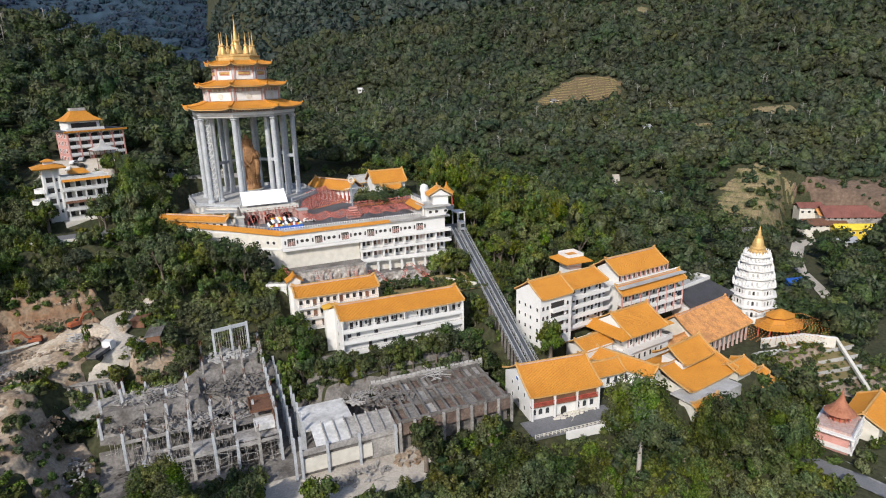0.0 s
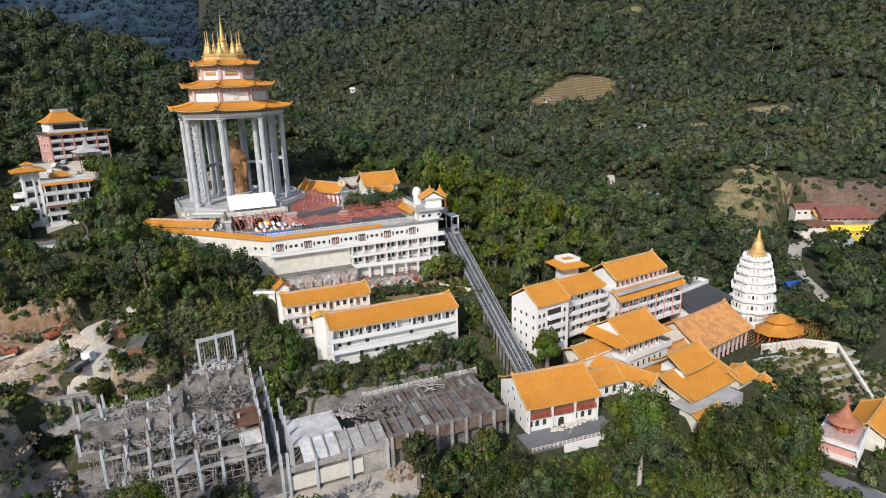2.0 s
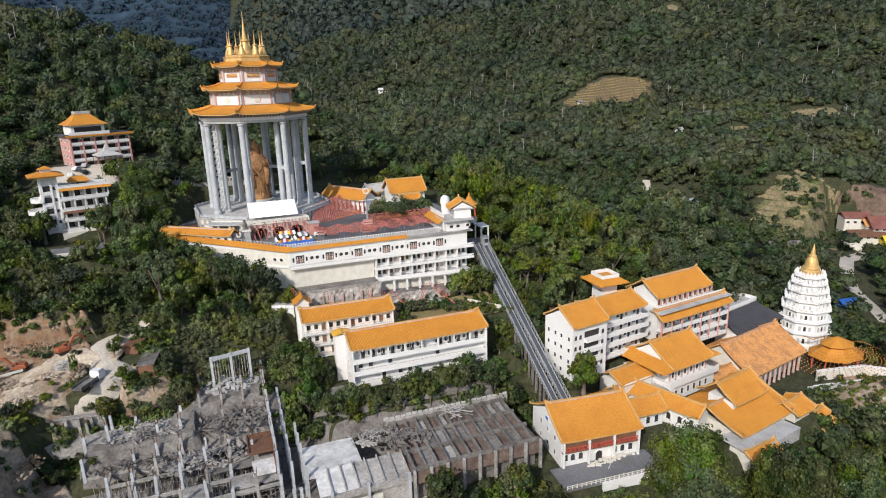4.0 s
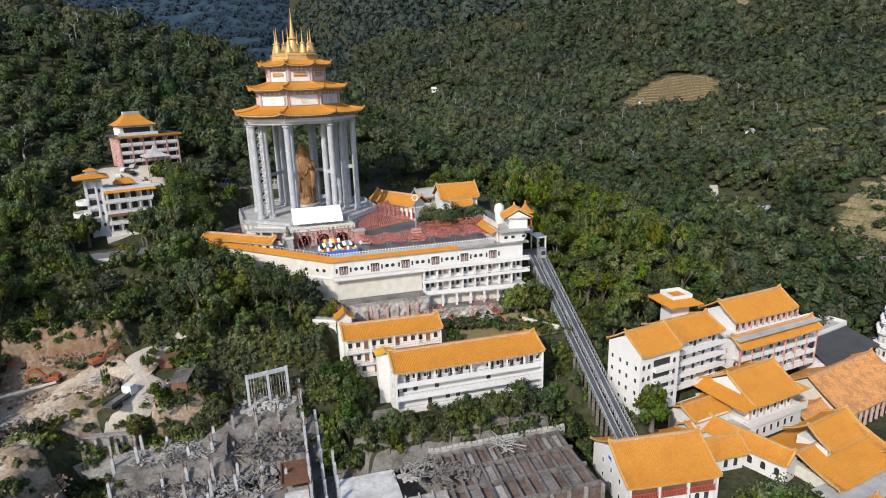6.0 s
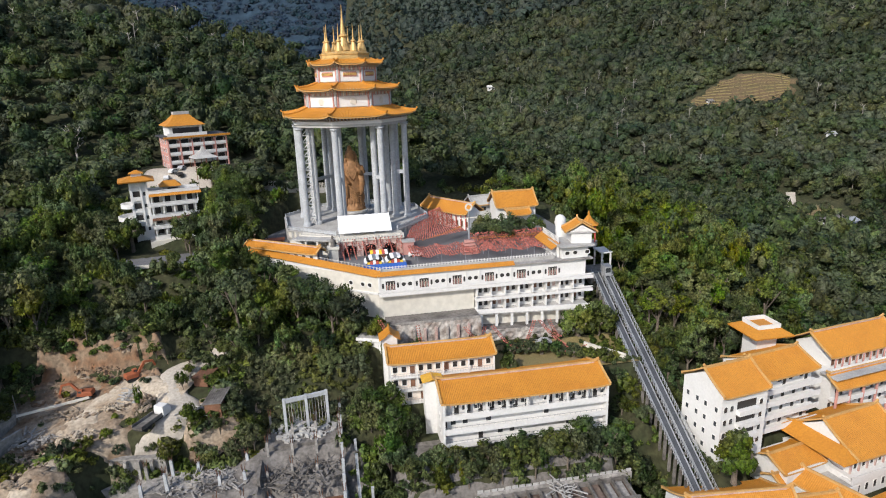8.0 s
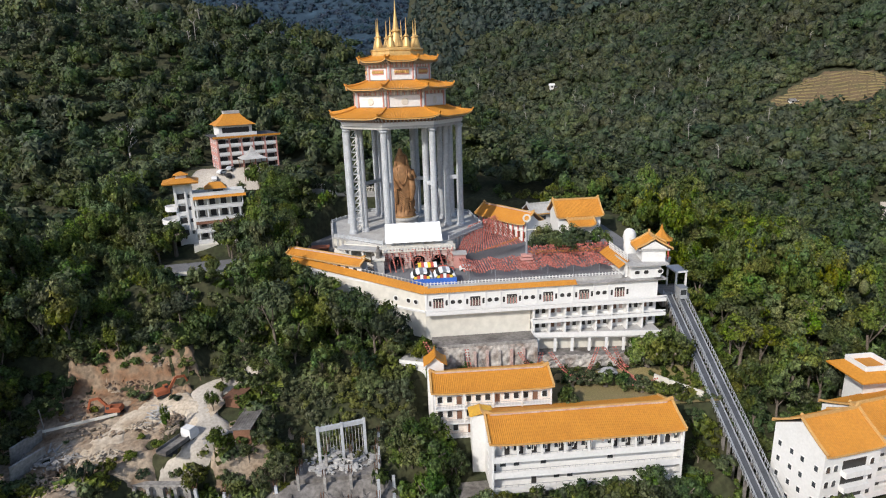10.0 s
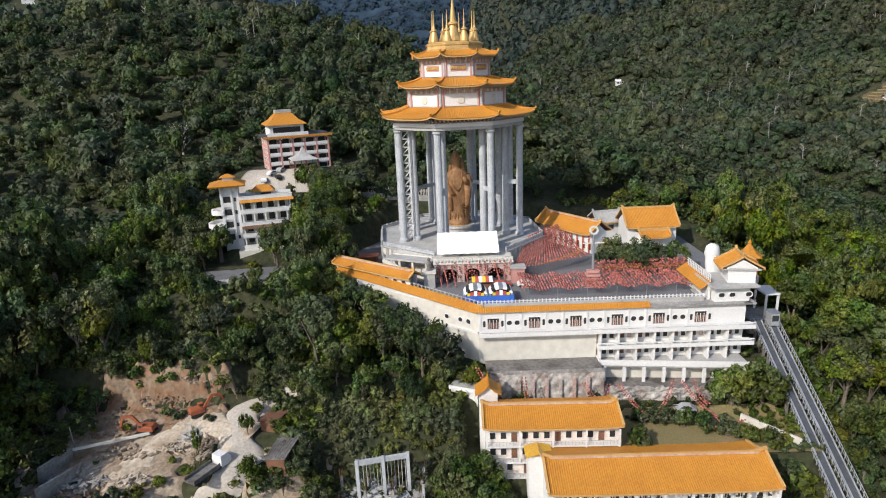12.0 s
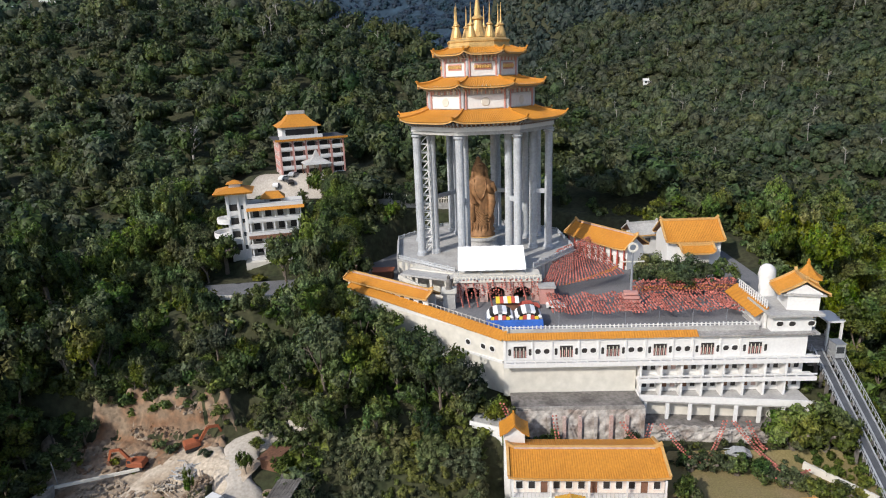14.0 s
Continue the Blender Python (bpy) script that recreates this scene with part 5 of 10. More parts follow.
# ---- the white pagoda ----
def pagoda():
    root = thing("tiered_pagoda", "white seven-tier octagonal pagoda with a golden crown", "pagoda", pose(161.5, -94.5, -47.5))
    z, r = 0.0, 8.2
    part("plinth", Geo().prism(octo_points(9.3, 20), 0, 2.0), WHITE, root)
    z = 2.0
    for k, (h, dr) in enumerate(((4.3, 0.5), (4.0, 0.6), (3.7, 0.65), (3.2, 0.7), (3.0, 0.75), (2.7, 0.75), (2.3, 0.75))):
        part("tier_wall", Geo().prism(octo_points(r, 20), z, z + h), WHITE, root)
        g = Geo().lathe(0, 0, [(r + 0.2, z + h - 0.7), (r + 0.9, z + h - 0.15), (r + 0.9, z + h + 0.25), (r + 0.2, z + h + 0.3)], 8, radians(20))
        part("cornice", g, WHITE, root)
        pts = octo_points(r + 0.02, 20)
        for i in range(8):
            (ax, ay), (bx, by) = pts[i], pts[(i + 1) % 8]
            nrm = math.degrees(math.atan2(ax - bx, by - ay)) * -1
            ang = math.degrees(math.atan2((ay + by), (ax + bx))) + 90
            for f in ((0.25, 0.5, 0.75) if k < 3 else (0.33, 0.67)):
                window(root, ax + (bx - ax) * f, ay + (by - ay) * f, z + h * 0.22, 0.8 if k < 3 else 0.6, h * 0.42, ang, arched=True, pane_mat=DARK if f == 0.5 else STONE)
            if k > 1:
                for f in (0.2, 0.5, 0.8):
                    x, y = (ax + (bx - ax) * f) * 1.06, (ay + (by - ay) * f) * 1.06
                    part("niche_turret", Geo().lathe(x, y, [(0.5, z + h), (0.5, z + h + 0.8), (0.6, z + h + 0.85), (0.3, z + h + 1.3), (0.03, z + h + 2.0)], 5), WHITE, root)
                part("finial", Geo().lathe(ax * 1.09, ay * 1.09, [(0.28, z + h), (0.32, z + h + 0.5), (0.12, z + h + 0.9), (0.03, z + h + 1.6)], 6), WHITE, root)
        z += h
        r -= dr
    prof = [(3.7, z), (3.8, z + 0.6), (3.2, z + 1.2), (3.3, z + 1.6), (2.7, z + 2.2), (2.8, z + 2.7), (2.2, z + 3.4), (1.9, z + 4.8), (1.3, z + 6.5), (1.4, z + 6.8), (0.8, z + 7.4), (0.5, z + 9.0), (0.05, z + 36.0 - z + 0.2)]
    part("gilded_crown", Geo().lathe(0, 0, prof, 16), GOLD, root, "gilded crown")


pagoda()

# ---- plaza, lift, grounds (first pass) ----
sheet("plaza", [(-39, -35), (-7.5, -61.2), (49, -61.2), (54, -30), (54, -8), (10, 8), (-28, 6), (-40, -14)], ASPHALT, 0.35, "grey paved temple plaza", 3.0)
sheet("yard", rect(-40, 14, -140, -121), ROAD, 0.3, "dusty grey concrete yard below the building site", 2.0)
sheet("upper_site_ground", rect(-58.5, -35.8, -103.5, -91.8), DARKCON, 0.35, "grey rubble-covered upper level of the building site", 1.2)
sheet("bank_foot", rect(-36, -18.2, -106, -92), DARKCON, 0.40, "dark rubble ground under the upper deck", 1.5)
sheet("building_site_ground", rect(-59, 39, -126, -92), DARKCON, 0.34, "dark rubble-strewn ground of the building site", 2.0)
sheet("lawn", rect(17, 52, -87, -73), LAWN, 0.3, "mown lawn below the terrace", 2.0)


def lift():
    root = thing("inclined_lift", "twin-track inclined lift with steel rails", "inclined lift", pose(0, 0, 0))
    a, b = Vector((55.3, -57.0, -7.4)), Vector((50.0, -120.2, -34.5))
    n = 26
    side = Vector((b - a).cross(Vector((0, 0, 1)))).normalized()
    for off, wd, name in ((-1.35, 1.7, "track_bed"), (1.35, 1.7, "track_bed")):
        g = Geo().beam(a + side * off, b + side * off, wd, 0.5)
        part(name, g, BEDSTEEL, root)
        for o2 in (-0.7, 0.7):
            part("rail", Geo().beam(a + side * (off + o2) + Vector((0, 0, 0.45)), b + side * (off + o2) + Vector((0, 0, 0.45)), 0.16, 0.3), ZINC, root)
    for off in (-2.6, 0, 2.6):
        g = Geo()
        for k in range(60):
            p = a + (b - a) * k / 59 + side * off
            g.box(p.x - 0.05, p.x + 0.05, p.y - 0.05, p.y + 0.05, p.z, p.z + 1.3)
        g.beam(a + side * off + Vector((0, 0, 1.3)), b + side * off + Vector((0, 0, 1.3)), 0.09)
        g.beam(a + side * off + Vector((0, 0, 0.7)), b + side * off + Vector((0, 0, 0.7)), 0.07)
        part("handrail", g, ZINC, root)
    for k in range(n):
        p = a + (b - a) * (k + 0.5) / n
        gz = level(p.x, p.y)
        if p.z - gz > 0.5:
            part("trestle", Geo().box(p.x - 2.2, p.x - 1.7, p.y - 0.25, p.y + 0.25, gz - 1, p.z - 0.2).box(p.x + 1.7, p.x + 2.2, p.y - 0.25, p.y + 0.25, gz - 1, p.z - 0.2).box(p.x - 2.2, p.x + 2.2, p.y - 0.2, p.y + 0.2, p.z - 0.7, p.z - 0.25), DARKCON, root)


lift()


def lift_car():
    root = thing("lift_cabin", "grey lift cabin at the top of the tracks", "cabin", pose(56.4, -58.6, -7.6))
    part("cabin_body", Geo().box(-0.9, 0.9, -1.2, 1.2, 0, 2.8), ZINC, root)
    part("cabin_glass", Geo().box(-0.7, 0.7, -1.24, -1.18, 1.0, 2.3), GLASS, root)
    part("cabin_roof", Geo().box(-1.0, 1.0, -1.35, 1.3, 2.8, 2.95), STEEL, root)
    st = thing("lift_station", "small grey upper lift station beside the tower", "station", pose(56.0, -53.0, -8.0))
    part("station_floor", Geo().box(-3, 4, -3, 5, -3, 0.2), CONCRETE, st)
    part("station_roof", Geo().box(0.8, 4.2, -1.2, 4.4, 5.2, 5.6), WHITE, st)
    for x in (1.2, 3.8):
        for y in (-0.8, 4):
            part("station_post", Geo().box(x - 0.2, x + 0.2, y - 0.2, y + 0.2, 0, 5.2), WHITE, st)


lift_car()


# ---- things on the plaza ----
def lantern_mesh_points(r):
    ring = [(r * math.cos(q), r * math.sin(q)) for q in [2 * math.pi * i / 6 for i in range(6)]]
    v = [(x * 0.55, y * 0.55, -r * 0.75) for x, y in ring] + [(x, y, 0) for x, y in ring] + [(x * 0.55, y * 0.55, r * 0.75) for x, y in ring]
    f = []
    for k in (0, 6):
        for i in range(6):
            j = (i + 1) % 6
            f += [(k + i, k + j, k + 6 + j), (k + i, k + 6 + j, k + 6 + i)]
    f += [(12, 13, 14), (12, 14, 15), (12, 15, 16), (12, 16, 17)]
    return np.array(v), np.array(f)


def lantern_field(name, places, r, mat, label):
    tv, tf = lantern_mesh_points(r)
    p = np.array(places)
    v = (p[:, None] + tv[None]).reshape(-1, 3)
    f = (tf[None] + (np.arange(len(p)) * len(tv))[:, None, None]).reshape(-1, 3)
    return plain(name, array_mesh(name, v, f, mat), mat, label, "lanterns", kind="stuff")


def plaza_lanterns():
    rng = np.random.RandomState(3)
    P, Q = [], []
    # level rows over the front of the plaza
    for y in np.arange(-55.6, -45.5, 0.66):
        for x in np.arange(3.0, 42.5, 0.62):
            if rng.rand() < 0.9:
                P.append((x + rng.uniform(-.1, .1), y, 1.3 + 0.35 * math.cos((x - 4) * 6.283 / 6.4) + rng.uniform(-.12, .12)))
    # higher rows in front of the trees, two strings deep
    for y in (-44.9, -44.2, -43.5):
        for x in np.arange(21.5, 42.5, 0.55):
            for z in (1.2, 1.9, 2.6, 3.3):
                if rng.rand() < 0.8:
                    P.append((x + rng.uniform(-.1, .1), y, z + rng.uniform(-.12, .12)))
    # strings that fall from the arcade to the paving
    for x in (-15.6, -14.2, -12.4, -9.4, -4.6, -2.0):
        for j in range(13):
            f = j / 12
            P.append((x + 0.9 * f, -43.4 - 3.4 * f, 3.4 - 3.9 * f))
    # lines fanning up to the pavilion
    for k in range(26):
        a, b = np.array((1.5 + 0.8 * k, -44.0 + 0.35 * k, 2.2)), np.array((8.5 + 0.45 * k, -24.0 + 0.55 * k, 5.2))
        n = int(np.linalg.norm(b - a) / 0.85)
        for j in range(n):
            f = j / n
            q = a + (b - a) * f
            q[2] -= 1.2 * math.sin(math.pi * f)
            P.append(tuple(q + rng.uniform(-.08, .08, 3)))
    # strings on the arcade and its stairs
    for k in range(30):
        x = -15.8 + 17.2 * k / 29
        for z in np.arange(0.2, 4.2, 0.55):
            if rng.rand() < 0.62:
                P.append((x + rng.uniform(-.15, .15), -43.0 - 0.5 * (k % 2), z))
    for y in (-46.2, -45.0, -43.8):
        for x in np.arange(22, 43, 0.8):
            Q.append((x, y, 2.2 + rng.uniform(-.2, .2)))
    for k in range(9):
        a, b = np.array((8.0 + k * 0.8, -40.0 + 0.5 * k, 1.6)), np.array((20.0 + 0.3 * k, -33.0 + 0.5 * k, 2.2))
        for j in range(15):
            Q.append(tuple(a + (b - a) * j / 15 + rng.uniform(-.1, .1, 3)))
    lantern_field("lantern_rows", P, 0.23, LANTERN, "rows of red paper lanterns strung over the plaza")
    lantern_field("amber_lantern_rows", Q, 0.2, LANTERN_GOLD, "rows of amber paper lanterns by the trees")
    # poles that carry the strings
    for x in np.arange(4, 43, 6.4):
        for y in (-56.8, -51.0, -45.6):
            g = Geo().cyl(0, 0, 0, 2.6, 0.06, n=6)
            plain("lantern_pole", g, STEEL, "thin steel pole carrying lantern strings", "pole", group="lantern poles", m=pose(x, y, -0.98))


plaza_lanterns()


def arcade():
    root = thing("arcade", "pale stone arcade with three arches hung with lanterns", "arcade", pose(-7.3, -42.6, -1.0))
    h = 4.6
    for x in (-8.2, -2.9, 2.6, 8.4):
        w = 0.9
        part("arch_pier", Geo().box(x - w, x + w, -0.5, 6.0, 0, h), ROSESTONE, root)
    for x in (-5.5, -0.1, 5.5):
        g = Geo()
        a = 1.85
        pts = [(x - a - 0.2, h), (x - a - 0.2, 1.9)] + [(x + a * math.cos(q), 1.9 + a * 0.8 * math.sin(q)) for q in [math.pi * (1 - i / 10) for i in range(11)]] + [(x + a + 0.2, 1.9), (x + a + 0.2, h)]
        g.loft([[(px, -0.4, pz), (px, -0.4, h), (px, 0.4, h), (px, 0.4, pz)] for px, pz in pts[2:-2]])
        part("arch", g, ROSESTONE, root)
    part("roof_slab", Geo().box(-9.4, 9.6, -0.8, 6.4, h, h + 0.4), CREAM, root)
    g = Geo()
    for i in range(24):
        x = -9.2 + 18.6 * i / 23
        g.box(x - 0.12, x + 0.12, -0.7, -0.45, h + 0.4, h + 1.4)
    g.beam((-9.2, -0.57, h + 1.3), (9.4, -0.57, h + 1.3), 0.2)
    part("balustrade", g, CREAM, root)
    # wall in near-black: the shade inside the arcade put into its colour
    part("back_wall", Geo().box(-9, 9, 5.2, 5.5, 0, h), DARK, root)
    can = thing("canopy_tent", "white canvas canopy tent on steel posts", "tent", pose(-8.2, -35.7, 4.2))
    g = Geo()
    n = 14
    for i in range(n + 1):
        x = -7.5 + 15.0 * i / n
        s = 0.10 * math.sin(math.pi * 7 * i / n) ** 2
        g.v += [(x, -3.6, 1.3 - s), (x, -0.4, 3.0 - s - 0.15), (x, 3.2, 4.5 - s), (x, -3.6, 0.8 - s)]
    for i in range(n):
        k = 4 * i
        g.f += [(k, k + 4, k + 5, k + 1), (k + 1, k + 5, k + 6, k + 2), (k + 3, k + 7, k + 4, k)]
    part("canopy", g, CANVAS, can)
    for x in (-7.4, -2.5, 2.5, 7.4):
        part("post", Geo().cyl(x, 3.1, 0, 4.4, 0.08, n=6), STEEL, can)
        part("post", Geo().cyl(x, -3.5, -0.6, 1.2, 0.08, n=6), STEEL, can)


arcade()


def side_stair():
    root = thing("stone_stair", "pale stone stair house with pillars beside the plinth", "stair", pose(-22.0, -36.5, -1.0, 0, 0, -25))
    part("stair_block", Geo().box(-6, 5, 1.0, 6, 0, 5.0), CREAM, root)
    part("roof_slab", Geo().box(-6.4, 6.2, -2.6, 6, 4.3, 4.7), STONE, root)
    for x in (-5.6, -2.4, 1.2, 5.0):
        part("pillar", Geo().box(x - 0.3, x + 0.3, -2.3, -1.7, 0, 4.3), CREAM, root)
    g = Geo()
    for k in range(12):
        g.box(-6 + 0.9 * k, -5.1 + 0.9 * k, -4.0, -2.4, 0, 4.0 - 0.32 * k)
    part("steps", g, STONE, root)
    part("parapet", Geo().beam((-6, -4.1, 4.6), (5, -4.1, 0.8), 0.3, 1.0), CREAM, root)
    ped = thing("guardian_pedestal", "tall stone pedestal with a dark figure", "pedestal", pose(-17.6, -45.5, -1.0))
    part("plinth", Geo().box(-1.3, 1.3, -1.3, 1.3, 0, 3.6), STONE, ped)
    part("cap", Geo().box(-1.6, 1.6, -1.6, 1.6, 3.6, 4.1), CREAM, ped)
    plain("guardian_statue", Geo().lathe(0, 0, [(0.8, 0), (0.6, 0.8), (0.7, 1.6), (0.45, 2.1), (0.3, 2.3), (0.42, 2.7), (0.1, 3.1)], 9), DARKCON, "dark stone guardian statue", "statue", m=pose(-17.6, -45.5, 3.1))
    ped = thing("guardian_pedestal", "stone pedestal with urn beside the arcade", "pedestal", pose(3.2, -44.0, -1.0))
    part("plinth", Geo().box(-1.5, 1.5, -1.3, 1.3, 0, 3.6), PINK, ped)
    part("cap", Geo().box(-1.8, 1.8, -1.6, 1.6, 3.6, 4.0), STONE, ped)


side_stair()


def side_corridor():
    """Orange-roofed corridor along the slanting wall."""
    ang = math.degrees(math.atan2(-25.5, 33.8))
    root = thing("roofed_walkway", "white roofed walkway with oval windows and orange tiles", "walkway", pose(-40.4, -34.6, -1.0, 0, 0, ang))
    l = 24.0
    part("wall", Geo().box(0, l, -1.2, -0.9, 0, 3.9), WHITE, root)
    part("back_wall", Geo().box(0, l, 1.2, 1.4, 0, 3.9), WHITE, root)
    gable_roof(root, l + 1.2, 4.2, 3.7, 5.0, ORANGE, x=l / 2, lift=0.25)
    for i in range(9):
        octo_window(root, 1.4 + i * 2.6, -1.2, 2.0, 1.3, 0.9)
    hut = thing("work_hut", "orange-tarped work hut behind the walkway", "hut", pose(-34.5, -25.5, -1.0))
    part("hut_wall", Geo().box(-2.5, 2.5, -1.5, 1.5, 0, 2.3), RUST, hut)
    part("hut_roof", Geo().box(-2.8, 2.8, -1.8, 1.8, 2.3, 2.45), DIGGER, hut)


side_corridor()


def rainbow_tents():
    for i, x in enumerate((-7.4, -1.9)):
        root = thing("arched_tent", "striped arched market tent with bright panels, blue skirt", "tent", pose(x, -56.0, -1.0), group="arched tents")
        cols = (STEEL, CANVAS, TYRE, CANVAS, STEEL, CANVAS, TYRE, CANVAS, STEEL)
        for k in range(9):
            a0, a1 = math.pi * k / 9, math.pi * (k + 1) / 9
            g, n = Geo(), 4
            for j in range(n + 1):
                q = a0 + (a1 - a0) * j / n
                c, s = math.cos(q), math.sin(q)
                g.v += [(2.7 * c, -1.5, 1.5 + 2.1 * s), (2.7 * c, 1.9, 1.5 + 2.1 * s), (2.2 * c, -1.5, 1.5 + 1.6 * s), (2.2 * c, 1.9, 1.5 + 1.6 * s)]
            for j in range(n):
                b = 4 * j
                g.f += [(b, b + 1, b + 5, b + 4), (b + 2, b + 6, b + 7, b + 3), (b, b + 4, b + 6, b + 2), (b + 1, b + 3, b + 7, b + 5)]
            part("canopy_stripe", g, cols[k], root)
        for k, m in enumerate((YELLOW, RED, CANVAS, RED, YELLOW)):
            u = -1.9 + 0.76 * k
            part("front_panel", Geo().box(u + 0.03, u + 0.73, -1.4, -1.32, 1.5, 2.35 + 0.5 * (1 - abs(k - 2) / 2)), m, root)
        part("skirt", Geo().loft([[(-2.75, -2.5, 0), (2.75, -2.5, 0), (2.75, -1.5, 0), (-2.75, -1.5, 0)], [(-2.75, -1.7, 1.75), (2.75, -1.7, 1.75), (2.75, -1.5, 1.75), (-2.75, -1.5, 1.75)]]), BLUE, root)
        part("back_panel", Geo().box(-2.2, 2.2, 1.7, 1.8, 0, 2.6), TYRE, root)
        for u in (-2.7, 2.5):
            part("side_skirt", Geo().box(u, u + 0.2, -1.5, 1.9, 0, 1.6), BLUE, root)
    root = thing("striped_stall", "low stall with a red and yellow striped awning", "stall", pose(-5.4, -47.5, -1.0))
    for k in range(6):
        part("awning_stripe", Geo().loft([[(-2.4 + 0.8 * k, -1, 1.7), (-1.6 + 0.8 * k, -1, 1.7), (-1.6 + 0.8 * k, 1, 2.4), (-2.4 + 0.8 * k, 1, 2.4)], [(-2.4 + 0.8 * k, -1, 1.8), (-1.6 + 0.8 * k, -1, 1.8), (-1.6 + 0.8 * k, 1, 2.5), (-2.4 + 0.8 * k, 1, 2.5)]]), (YELLOW, RED, CANVAS)[k % 3], root)
    part("counter", Geo().box(-2.3, 2.3, -0.8, 0.9, 0, 1.0), WOOD, root)


rainbow_tents()


def car(x, y, z, turn, body, label):
    root = thing("car", label, "car", pose(x, y, z, 0, 0, turn))
    g = Geo()
    sec = [(-2.1, 0.35), (2.1, 0.35), (2.15, 0.8), (1.2, 0.95), (0.55, 1.45), (-1.1, 1.48), (-1.9, 1.0), (-2.15, 0.9)]
    g.loft([[(a, -0.85, b) for a, b in sec], [(a, 0.85, b) for a, b in sec]])
    part("body", g, body, root)
    part("windows", Geo().loft([[(1.05, -0.87, 0.98), (0.5, -0.87, 1.38), (-1.0, -0.87, 1.4), (-1.6, -0.87, 1.0)], [(1.05, 0.87, 0.98), (0.5, 0.87, 1.38), (-1.0, 0.87, 1.4), (-1.6, 0.87, 1.0)]]), GLASS, root)
    for a in (-1.35, 1.35):
        for b in (-0.8, 0.8):
            w = Geo().loft([[(a + 0.33 * math.cos(q), b - 0.1, 0.33 + 0.33 * math.sin(q)) for q in [2 * math.pi * i / 10 for i in range(10)]], [(a + 0.33 * math.cos(q), b + 0.1, 0.33 + 0.33 * math.sin(q)) for q in [2 * math.pi * i / 10 for i in range(10)]]])
            part("wheel", w, TYRE, root)


car(-0.9, -47.4, -0.98, 8, RED, "small red car parked on the plaza")
car(4.8, -47.6, -0.98, -5, WHITE, "small white car parked on the plaza")
car(32.8, -73.4, level(32.8, -73.4) + 0.25, 170, ZINC, "silver car parked by the hedge")
for k, (x, y) in enumerate(((-72, 26), (-69.5, 27.5), (-74.5, 24.0), (-70.0, 24.5))):
    car(x, y, level(x, y) + 0.05, 60 + 20 * k, (WHITE, ZINC, WHITE, DARK)[k], "pale parked car by the pink building")


def ornament_mast():
    root = thing("ornament_mast", "tall slender mast with a round crest on a stepped base", "mast", pose(19.8, -48.6, -1.0))
    for k in range(5):
        part("base_step", Geo().box(-2.2 + 0.22 * k, 2.2 - 0.22 * k, -1.6 + 0.2 * k, 1.6 - 0.2 * k, 0.8 * k, 0.8 * k + 0.55), PINK, root)
    part("shaft", Geo().cyl(0, 0, 4, 12.2, 0.28, 0.2, 8), STEEL, root)
    n = 18
    g = Geo().loft([[(r * math.cos(a), y, 13.1 + r * math.sin(a)) for r, y in ((0.65, -0.2), (1.05, -0.2), (1.05, 0.2), (0.65, 0.2))] for a in [2 * math.pi * k / n for k in range(n + 1)]])
    part("round_crest", g, CREAM, root)
    part("cross_arm", Geo().box(-2.4, 2.4, -0.1, 0.1, 10.0, 10.25), CREAM, root)


ornament_mast()


def elephant_block():
    """A tall white figure, kept to a plain lumpy shape."""
    rng, rings = random.Random(9), []
    prof = ((2.3, 0), (2.4, 0.7), (2.0, 1.6), (1.75, 2.6), (1.65, 3.6), (1.55, 4.6), (1.5, 5.4), (1.6, 6.2), (1.55, 7.0), (1.25, 7.7), (0.7, 8.2), (0.15, 8.4))
    for r, z in prof:
        rings.append([(r * (1 + 0.09 * math.sin(3 * q + z) + 0.06 * math.sin(7 * q - 2 * z) + rng.uniform(-.03, .03)) * math.cos(q) - 0.10 * z, 0.85 * r * (1 + rng.uniform(-.05, .05)) * math.sin(q), z) for q in [2 * math.pi * i / 18 for i in range(18)]])
    g = Geo().loft(rings)
    plain("white_statue", g, WHITE, "tall white standing stone statue on the terrace", "statue", m=pose(46.2, -51.2, 0.4), smooth=True)


elephant_block()


